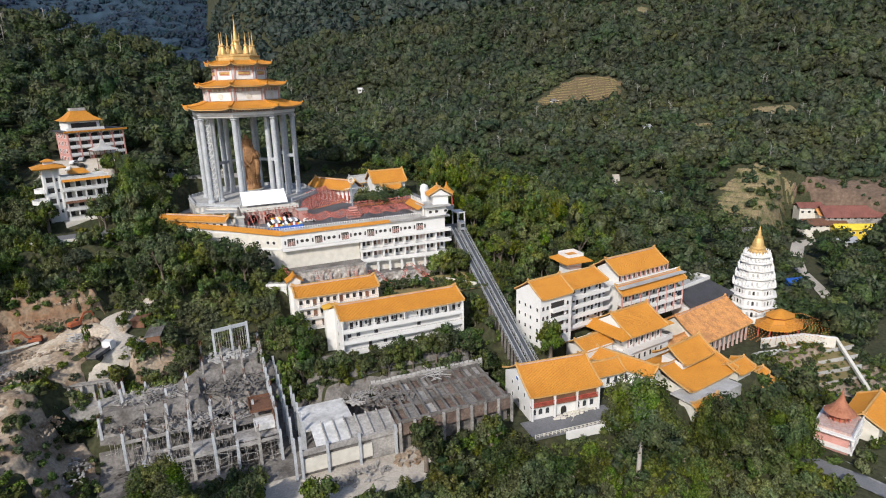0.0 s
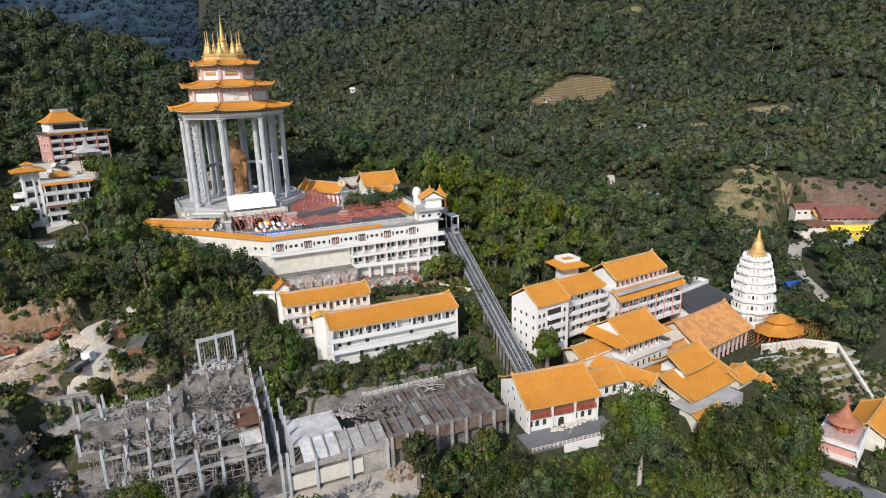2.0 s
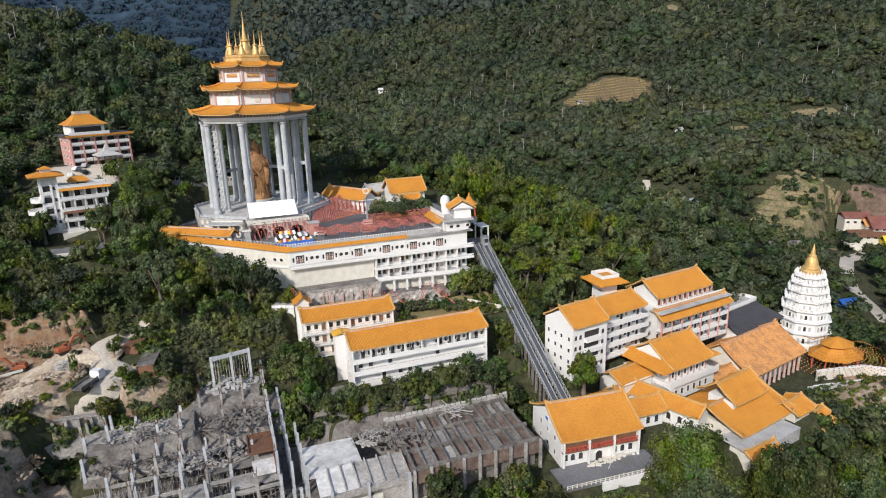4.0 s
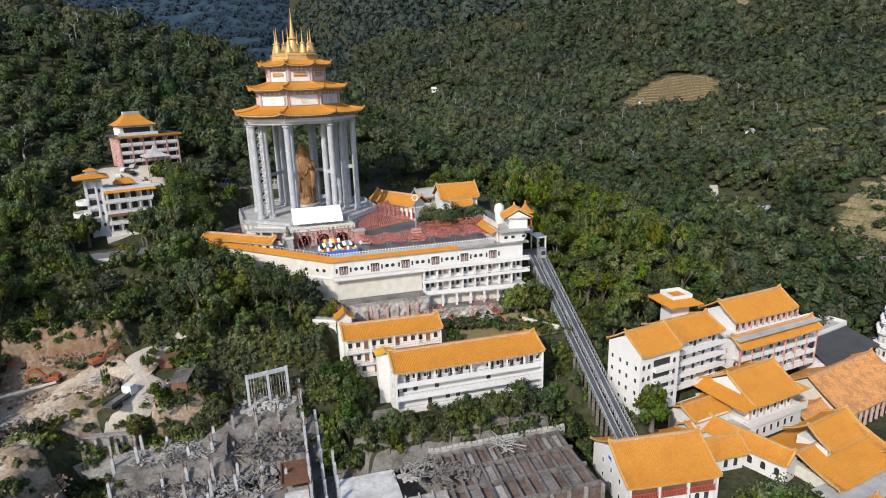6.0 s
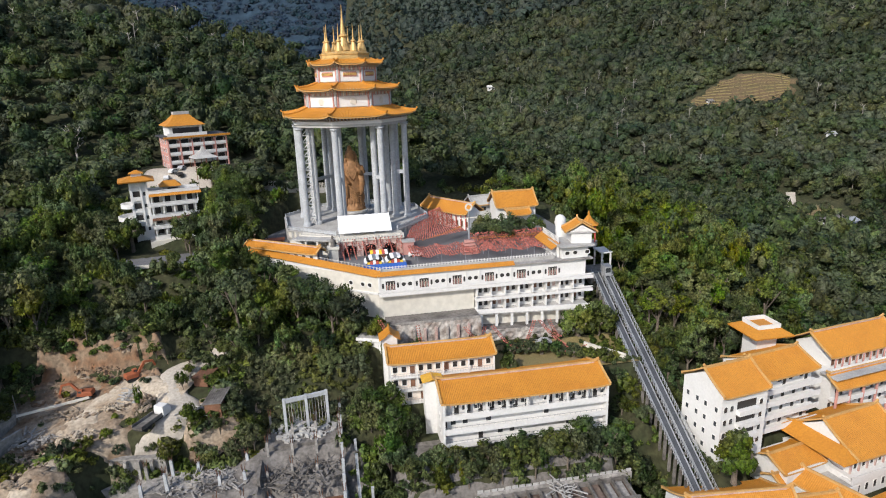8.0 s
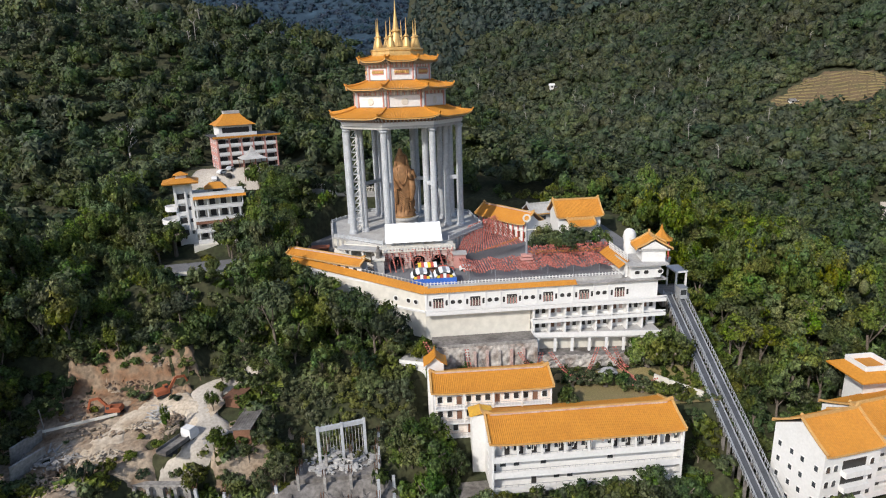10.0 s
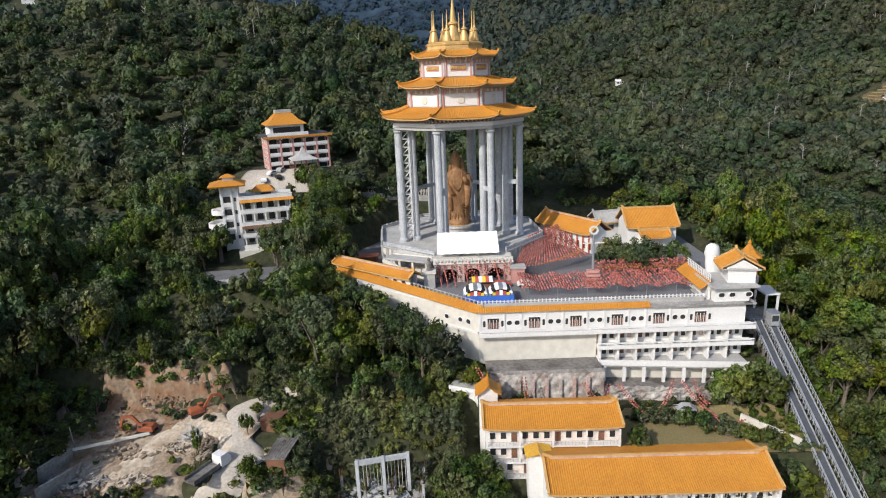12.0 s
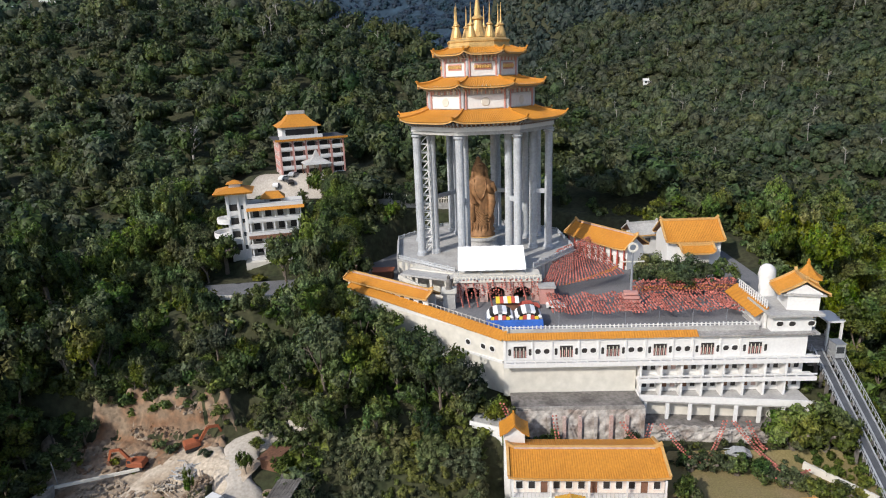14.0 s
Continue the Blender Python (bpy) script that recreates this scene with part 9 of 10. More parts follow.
CLEAR = [
    ([(-42, -37), (-8, -64), (50, -64), (58, -30), (58, -6), (12, 12), (-30, 9), (-44, -14)], 1.0),
    (rect(-6, 52, -73.5, -60), 0.5), (rect(16, 50, -87, -73), 0.0), (rect(-9.5, 18, -86, -75), 0.0), (rect(-2.5, 42, -98.5, -86), 0.0),
    ([(-43, -83), (-10, -86), (-9, -72), (-16, -72), (-30, -75), (-43, -78)], 0),
    (rect(-59, -18, -122, -93), 0), (rect(-18, -12, -128, -103), 0), (rect(-36, -18, -92, -85), 0), (rect(-14, 40, -128, -108), 0), (rect(-24, 12, -141, -120), 0),
    ([(-90, -88), (-74, -95), (-62, -90.5), (-50, -89.5), (-45, -86), (-48, -73), (-56, -66), (-64, -65), (-88, -69)], 0.0),
    ([(46.5, -121), (53.5, -121), (59, -54), (52, -54)], 0.6),
    (turned(52, -124, -6, 30, 30), 0), (turned(88, -100, 9, 84, 24), 0), (turned(92, -124, 9, 56, 32), 0), (turned(130, -104, 12, 46, 34), 0),
    (turned(152, -124, 15, 32, 50), 0), (rect(40, 60, -148, -134), 0), ([(-84, -96), (-88, -112), (-66, -122), (-58, -118), (-60, -98), (-72, -95)], 0), (turned(127, -158, 20, 34, 12), 0), (turned(107, -168, -70, 28, 8), 0), (turned(-67, 34, -5, 28, 32), 0), (turned(-68, -12, 0, 24, 20), 0), (turned(-80, 24, 0, 14, 12), 0),
    (turned(-67, -31, 8, 22, 12), 0), (turned(-72, -18, 0, 10, 10), 0), (turned(-66, 24, 0, 24, 8), 0),
    (turned(344, -8, -32, 66, 56), 0), (turned(233, 52, 12, 30, 12), 0), (turned(206, 38, 5, 10, 10), 0), (turned(218, -37, -20, 26, 12), 0),
    ([(282, 274), (308, 246), (358, 235), (374, 257), (348, 294), (322, 288)], 1), ([(236, 2), (290, -12), (346, 38), (338, 62), (300, 56)], 0),
    ([(236, 60), (262, 60), (266, 92), (254, 108)], 0), ([(340, 6), (392, -20), (402, 8), (352, 34)], 0), ([(360, 132), (376, 136), (372, 150), (358, 146)], 2),
    ([(408, 122), (440, 108), (446, 122), (420, 140)], 2), ([(500, 405), (530, 400), (536, 424), (506, 430)], 3), (turned(300, -38, -30, 16, 10), 0),
    (turned(318, -16, 30, 44, 8), 0), (turned(280, -32, 14, 44, 8), 0), (turned(240, -54, 50, 40, 8), 0), (turned(212, -88, 52, 30, 8), 0), (turned(232, 76, 60, 80, 6), 0),
    ([(218, -12), (256, -30), (292, 2), (250, 12), (228, 6)], 0), (turned(224, 40, 12, 40, 22), 0), (turned(322, -22, -28, 46, 22), 0),
    (turned(150, 408, 0, 10, 16), 3), (turned(-272, 222, 0, 12, 50), 2), (turned(330, 160, 0, 12, 12), 1),
]


def crown_template(n, seed, lobes=7, tall=0.8, core=True, leaf=2.2):
    """A crown of unit radius: leaf clumps as single faces on uneven lobes, over a lumpy core."""
    rng = np.random.RandomState(seed)
    c = rng.normal(size=(lobes, 3))
    c[:, 2] = np.abs(c[:, 2]) * 0.9 - 0.25
    c /= np.linalg.norm(c, axis=1)[:, None]
    many = lobes > 9
    c *= rng.uniform(0.42, 0.80, lobes)[:, None] if many else rng.uniform(0.2, 0.55, lobes)[:, None]
    c *= (rng.uniform(0.85, 1.15), rng.uniform(0.85, 1.15), rng.uniform(0.8, 1.1))
    rad = rng.uniform(0.18, 0.36, lobes) if many else rng.uniform(0.38, 0.62, lobes)
    pick = rng.randint(0, lobes, n)
    d = rng.normal(size=(n, 3))
    d[:, 2] = np.abs(d[:, 2]) * 1.1 - 0.45
    d += c[pick] * 0.8
    d /= np.linalg.norm(d, axis=1)[:, None]
    p = c[pick] + d * (rad[pick] * rng.uniform(0.62, 1.22, n))[:, None]
    p[:, 2] *= tall
    nrm = d + rng.normal(size=(n, 3)) * 0.42
    nrm /= np.linalg.norm(nrm, axis=1)[:, None]
    t = np.cross(nrm, rng.normal(size=(n, 3)))
    t /= np.linalg.norm(t, axis=1)[:, None]
    b = np.cross(nrm, t)
    s = (leaf / math.sqrt(n)) * rng.uniform(0.6, 1.5, n)[:, None]
    v = np.stack([p - t * s * 0.6 - b * s * 0.45, p + t * s * 0.6 - b * s * 0.4, p + b * s * 0.75], 1).reshape(-1, 3)
    f = np.arange(3 * n).reshape(-1, 3)
    if core:
        bm = bmesh.new()
        bmesh.ops.create_icosphere(bm, subdivisions=1, radius=1.0)
        bm.verts.index_update()
        unit = np.array([q.co[:] for q in bm.verts])
        ring = np.array([[q.index for q in fc.verts] for fc in bm.faces])
        bm.free()
        middle = [(np.zeros(3), 0.55)] if many else []
        for ck, rk in middle + [(c[k], rad[k]) for k in range(lobes)]:
            cv = unit * rng.uniform(0.8, 1.1, (len(unit), 1)) * rk * 0.62 + ck
            cv[:, 2] *= tall
            v, f = np.concatenate([v, cv]), np.concatenate([f, ring + len(v)])
    return v, f


def dome_template(n, seed, small=0.28, large=0.55, detail=2):
    """A small or far crown: a lumpy heart of a few swellings with leaf clumps standing off it."""
    rng = np.random.RandomState(seed)
    bm = bmesh.new()
    bmesh.ops.create_icosphere(bm, subdivisions=detail, radius=1.0)
    bmesh.ops.delete(bm, geom=[q for q in bm.verts if q.co.z < -0.62], context="VERTS")
    bm.verts.index_update()
    unit = np.array([q.co[:] for q in bm.verts])
    f = np.array([[q.index for q in fc.verts] for fc in bm.faces])
    bm.free()
    k = rng.randint(4, 8)
    c = rng.normal(size=(k, 3))
    c[:, 2] = np.abs(c[:, 2]) * 0.8 - 0.1
    c /= np.linalg.norm(c, axis=1)[:, None]
    swell, width = rng.uniform(0.16, 0.42, k), rng.uniform(0.35, 0.6, k)

    def reach(d):
        near = np.exp(-((d[:, None] - c[None]) ** 2).sum(-1) / width ** 2)
        return 0.5 + (near * swell).max(1)

    v = unit * (reach(unit) * rng.uniform(0.80, 1.06, len(unit)))[:, None]
    d = rng.normal(size=(n, 3))
    d[:, 2] = np.abs(d[:, 2]) * 1.1 - 0.3
    d /= np.linalg.norm(d, axis=1)[:, None]
    p = d * (reach(d) * rng.uniform(0.95, 1.38, n))[:, None]
    nrm = d + rng.normal(size=(n, 3)) * 0.5
    t = np.cross(nrm, rng.normal(size=(n, 3)))
    t /= np.linalg.norm(t, axis=1)[:, None]
    b = np.cross(nrm, t)
    b /= np.linalg.norm(b, axis=1)[:, None]
    s = rng.uniform(small, large, n)[:, None]
    lv = np.stack([p - t * s * 0.6 - b * s * 0.45, p + t * s * 0.6 - b * s * 0.4, p + b * s * 0.75], 1).reshape(-1, 3)
    return np.concatenate([v, lv]), np.concatenate([f, np.arange(3 * n).reshape(-1, 3) + len(v)])


def scatter(name, xs, ys, radius, templates, mat, label, squash=0.85, sink=0.2, seed=1, rise=0.0):
    """Many crowns as one mesh."""
    rng = np.random.RandomState(seed)
    V, F, base = [], [], 0
    low = (xs > -92) & (xs < -50) & (ys > -58) & (ys < 24)
    radius = np.where(low, np.minimum(radius, 2.3), radius)
    close = (ys < 20) & (ys > -200) & (np.abs(xs) < 110)
    radius = np.where(close & keep_clear(xs, ys, 4.5), np.minimum(radius, 2.5), radius)
    radius = np.where(close & (ys < -118), np.minimum(radius, 2.2), radius)
    zs = ground(xs, ys) + rise
    pick = rng.randint(0, len(templates), len(xs))
    ang = rng.uniform(0, 6.28, len(xs))
    for k, (tv, tf) in enumerate(templates):
        sel = np.where(pick == k)[0]
        if not len(sel):
            continue
        c, s, r = np.cos(ang[sel])[:, None], np.sin(ang[sel])[:, None], radius[sel][:, None]
        hz = r * squash * rng.uniform(0.7, 1.7, len(sel))[:, None]
        x = xs[sel][:, None] + r * (tv[:, 0] * c - tv[:, 1] * s)
        y = ys[sel][:, None] + r * (tv[:, 0] * s + tv[:, 1] * c)
        z = (zs[sel] + radius[sel] * (1 - sink) * rng.uniform(0.5, 1.9, len(sel)))[:, None] + hz * tv[:, 2]
        V.append(np.stack([x, y, z], -1).reshape(-1, 3))
        F.append((tf[None] + (np.arange(len(sel)) * len(tv))[:, None, None]).reshape(-1, 3) + base)
        base += len(sel) * len(tv)
    me = array_mesh(name, np.concatenate(V), np.concatenate(F), mat)
    return plain(name, me, mat, label, "woods", kind="stuff")


def jitter(x0, x1, y0, y1, step, seed):
    rng = np.random.RandomState(seed)
    gx, gy = np.meshgrid(np.arange(x0, x1, step), np.arange(y0, y1, step))
    gx = gx + rng.uniform(-0.45, 0.45, gx.shape) * step
    gy = gy + rng.uniform(-0.45, 0.45, gy.shape) * step
    return gx.ravel(), gy.ravel(), rng


def bearing(x, y):
    return np.degrees(np.arctan2(x + 18, y + 215))


def named_trees(kinds, bright):
    """Trees that stand out singly."""
    def tree(x, y, s, k, label, crown=None, tall=1.0, z=None):
        root = thing("tree", label, "tree", pose(x, y, level(x, y) if z is None else z, 0, 0, 37 * k + x) @ Matrix.Diagonal((s, s, s * tall, 1)))
        part("trunk", kinds[k % 6][0], BARK, root)
        part("crown", crown or kinds[k % 6][1], LEAF_NEAR, root)
    def giant(x, y, z, r, k, tall, label, leaf=None, trunk_mat=None):
        root = thing("tree", label, "tree", pose(x, y, z, 0, 0, 50 * k))
        g = level(x, y) - z - 1
        rng = random.Random(k)
        trunk = Geo().loft([[(q * 0.9 * math.cos(a), q * 0.9 * math.sin(a), h) for a in [2 * math.pi * i / 8 for i in range(8)]] for q, h in ((1.0, g - 1.5), (0.62, g + 2), (0.5, -0.3 * r))])
        for j in range(7):
            a = 0.9 * j + rng.random()
            trunk.beam((0, 0, -0.35 * r), (0.6 * r * math.cos(a), 0.6 * r * math.sin(a), 0.2 * r), 0.4)
        part("trunk", trunk, trunk_mat or BARK, root)
        v, f = giants[k % 2 + (2 if r < 5 else 0)]
        part("crown", array_mesh("crown", v * (r, r, r * tall), f, leaf or LEAF_NEAR), LEAF_NEAR, root)
    giants = [crown_template(9000 if k < 2 else 1300, 160 + k, lobes=80 if k < 2 else 22, tall=1.0, leaf=4.4)  for k in range(4)]
    for x, y, z, r, k, tall in ((57.5, -155, -32.0, 8.6, 0, 1.3), (82.5, -157, -41.4, 8.2, 1, 1.5), (101.5, -160, -46.4, 7.0, 2, 1.6), (28.5, -150, -40.5, 8.6, 4, 0.95)):
        giant(x, y, z, r, k, tall, "large dark rain tree in front of the temple halls", trunk_mat=DEADWOOD if k == 0 else BARK)
    for x, y, z, r, k in ((46.0, -157, -43.0, 4.6, 7), (67.5, -159, -45.0, 4.8, 8), (74.5, -162, -46.5, 4.8, 9), (92.0, -163, -48.5, 4.8, 10), (12.5, -150, -40.5, 4.8, 11), (39.0, -153, -41.5, 4.4, 12)):
        giant(x, y, z, r, k, 0.9, "bushy green tree below the great rain trees")
    giant(11.0, -137.5, -35.2, 4.9, 6, 1.35, "dark bushy tree in front of the unfinished deck")
    giant(28.4, -136.5, -37.6, 4.4, 7, 1.3, "dark bushy tree beside the forecourt")
    for x, y, s, k in ((14, -135, 0.6, 1), (17, -138, 0.6, 4), (31, -141, 0.5, 0), (76, -149, 0.5, 5), (47, -151, 0.4, 2), (53, -147, 0.3, 1)):
        tree(x, y, s, k, "dark bushy tree in front of the unfinished deck")
    for k in range(22):
        tree(-6 + 2.35 * k, -104.2 + 1.3 * math.sin(2.1 * k), 0.40 + 0.10 * math.sin(1.7 * k) ** 2 + 0.017 * k + 0.05 * (k % 3), k, "bushy green tree in the row before the gallery hall", bright if k == 5 or k == 9 else None, 0.95)
    for k, (x, y, s) in enumerate(((-66.5, -97, 0.62), (-64, -99, 0.5), (-58.5, -90.5, 0.34), (-60, -94, 0.4), (-62, -92.5, 0.36), (-57.5, -89, 0.3), (-55, -90, 0.3), (-52.5, -89.2, 0.28), (-44, -88, 0.42), (-41.5, -86.5, 0.45), (-39.5, -88.5, 0.4), (-38, -86, 0.5), (-41, -83, 0.55), (-60.5, -90.5, 0.3), (-49, -89.6, 0.3), (-86, -70, 0.6), (-84, -66.5, 0.6), (-78, -64.5, 0.5), (-70, -64, 0.5), (-63, -65.5, 0.5), (-60, -68, 0.4), (-87, -76, 0.7), (-88, -82, 0.7), (-71, -71.5, 0.3), (-68.5, -72.2, 0.26), (-66, -88, 0.3), (-69, -91, 0.36), (-63.5, -89.5, 0.3), (-56, -102.5, 0.25), (-57.5, -92, 0.3), (-73, -106, 0.5), (-70, -112, 0.4), (-62, -113, 0.4), (-7.5, -88, 0.45), (-10, -91, 0.5), (-8, -94, 0.42), (-12, -95.5, 0.5), (-6, -97.5, 0.4), (-11.5, -99, 0.42), (-13, -88, 0.5), (-5.5, -91, 0.35), (45, -93, 0.5), (47, -99, 0.5), (44.5, -104, 0.5), (46, -109, 0.45), (46, -88, 0.4), (-52.5, -70, 0.5), (-43, -76, 0.6), (-42, -72, 0.6))):
        tree(x, y, s * 1.1, k, "dense green bush beside the building site", tall=0.75)
    giant(57.5, -116.5, level(57.5, -116.5) + 6.2, 4.7, 31, 1.25, "full green tree beside the inclined lift")
    giant(42.5, -72.5, -15.0, 4.9, 1, 1.15, "round-crowned tree beside the terrace")
    giant(48.0, -73.0, -15.0, 4.9, 4, 1.15, "round-crowned tree beside the terrace")
    giant(-44.5, -138, -28.5, 5.6, 6, 0.9, "yellow-green tree below the building site", LEAF_BRIGHT)
    giant(-28.5, -139, -35.5, 4.4, 7, 1.0, "green tree at the edge of the yard")
    giant(-14, -140, -38.5, 4.2, 8, 1.0, "green tree at the edge of the yard")
    giant(-56, -138, -33.5, 4.6, 9, 1.0, "green tree at the edge of the yard")
    for x, y, s, k in ((-28, -139, 0.6, 5), (-15, -141, 0.6, 2), (-22, -142, 0.6, 1), (-34, -142, 0.7, 0), (-58, -141, 0.8, 3), (3, -145, 0.5, 2), (10, -146, 0.6, 5), (-4, -147, 0.6, 1)):
        tree(x, y, s, k, "green tree at the edge of the yard")
    for k, (x, y, r) in enumerate(((-48.5, -30, 5.4), (-43.8, -24.0, 5.2), (-39.6, -33.0, 4.6), (-50.0, -19.5, 5.6), (-57.5, 2.5, 4.8), (-52.0, 9.6, 5.2), (-46.5, 6.0, 5.0), (-45.5, 13.5, 4.8), (-50.5, -6.0, 5.2), (-45.5, -13.0, 5.0), (-57.5, 16.0, 4.8), (-76.6, -17.5, 4.0), (-82.0, -23.0, 4.2))):
        giant(x, y, level(x, y) + 4.6 + 0.8 * (k % 3), r, 20 + k, 1.05 + 0.08 * (k % 4), "dense dark broad-leaved tree beside the stepped house")
    # added trees, nearly all out of view, that shade the slope above the cutting
    for k in range(20):
        f = k / 19
        x, y = -96.5 - 3.0 * (k % 3) - 8 * f, -106 + 62 * f
        giant(x, y, level(x, y) + 15 + 2.5 * (k % 3), 4.95, 40 + k, 1.7, "tall tree added out of view to shade the western slope")
    giant(20.6, -84.2, level(20.6, -84.2) + 2.0, 2.8, 3, 1.0, "small round tree on the lawn")
    tree(-52.5, -78.5, 0.34, 1, "dark narrow conifer beside the site road", tall=1.7)
    tree(-60.5, -83, 0.2, 2, "thin dark conifer in the cutting", tall=3.0)
    tree(64, -53, 1.2, 0, "bright green tree beside the lift", bright)
    tree(70, -60, 1.25, 3, "bright green tree beside the lift", bright)
    for k, (x, y) in enumerate(((25, -40), (29, -39), (33, -40.5), (37, -41), (41, -40), (27, -36.5), (35, -37), (31, -43))):
        tree(x, y, 0.86, k, "low green tree planted on the plaza", tall=0.85, z=-1.4)
    line = [(23.7, -76.4), (27.2, -76.4), (30.9, -77.7), (34.5, -79.1), (37.7, -81.1), (40.4, -83.5), (43.5, -85.4)]
    for k, (x, y) in enumerate(line):
        giant(x, y, level(x, y) + 1.7, 2.5, k, 1.0, "clipped round shrub along the lawn")
    for k, (x, y) in enumerate(((-11.7, -88.2), (-8.2, -87.4), (-14.5, -88.0), (-4.8, -88.8))):
        giant(x, y, level(x, y) + 3.6, 3.0, k, 1.4, "dark bushy tree beside the windowed hall")
    for k, (x, y) in enumerate(((-4.2, -71.0), (-1.4, -71.3), (1.0, -71.0), (15.2, -71.2))):
        tree(x, y, 0.34, k, "green shrub at the foot of the stained wall")
    for k, (x, y) in enumerate(((141, -119), (146, -121), (151, -126), (157, -127), (163, -130), (148, -131), (155, -134), (160, -138), (146, -138), (151, -142), (168, -133), (170, -140))):
        tree(x, y, 0.3, k, "low clipped shrub in the terraced garden")
    for x, y, s, k in ((-79, -24, 0.85, 1), (-59, -25, 1.0, 2), (-55, -21, 1.05, 4), (-57, -12, 0.95, 0), (-52, 4, 1.0, 3), (-50, -14, 1.1, 5), (-83, -19, 0.8, 2), (-56, -4, 1.1, 2), (-61, -19.5, 1.0, 3)):
        tree(x, y, s, k, "broad-leaved tree beside the stepped house")
    for k in range(10):
        f = (k + 0.3) / 10
        x, y = -42 + 33 * f - 3.4 - (k % 2), -38 - 25.5 * f - 3.6 - 1.5 * (k % 2)
        tree(x, y, 0.95 + 0.2 * math.sin(2.3 * k), k, "tall broad-leaved tree before the terrace wall", tall=1.0, z=max(level(x, y), -15.5))
    for k, (x, y) in enumerate(((-61.5, -74), (-61, -86.5), (-46.5, -78), (-45, -82), (-51, -70), (-47.5, -88.2), (-57, -67.5), (-54, -66), (-51.5, -67.5), (-49, -69.5), (-52, -73), (-48, -71.5))):
        tree(x, y, 0.3 + 0.05 * (k % 3), k, "low green bush at the edge of the site road", tall=0.8)
    # a bare dead tree on the western slope
    x, y = -112, 50
    root = thing("dead_tree", "bare bleached dead tree on the western slope", "tree", pose(x, y, level(x, y)))
    rng = random.Random(3)
    g = Geo().beam((0, 0, -1), (0.5, 0, 9), 0.6)
    for k in range(26):
        q, h = rng.uniform(0, 6.28), rng.uniform(4, 10)
        a = Vector((0.3, 0, h))
        b = a + Vector((3.4 * math.cos(q), 3.4 * math.sin(q), rng.uniform(2, 5)))
        g.beam(a, b, 0.22)
        for j in range(3):
            g.beam(b * 0.5 + a * 0.5, (b * 0.5 + a * 0.5) + Vector((rng.uniform(-2, 2), rng.uniform(-2, 2), rng.uniform(1, 3))), 0.12)
    part("bare_crown", g, DEADWOOD, root)


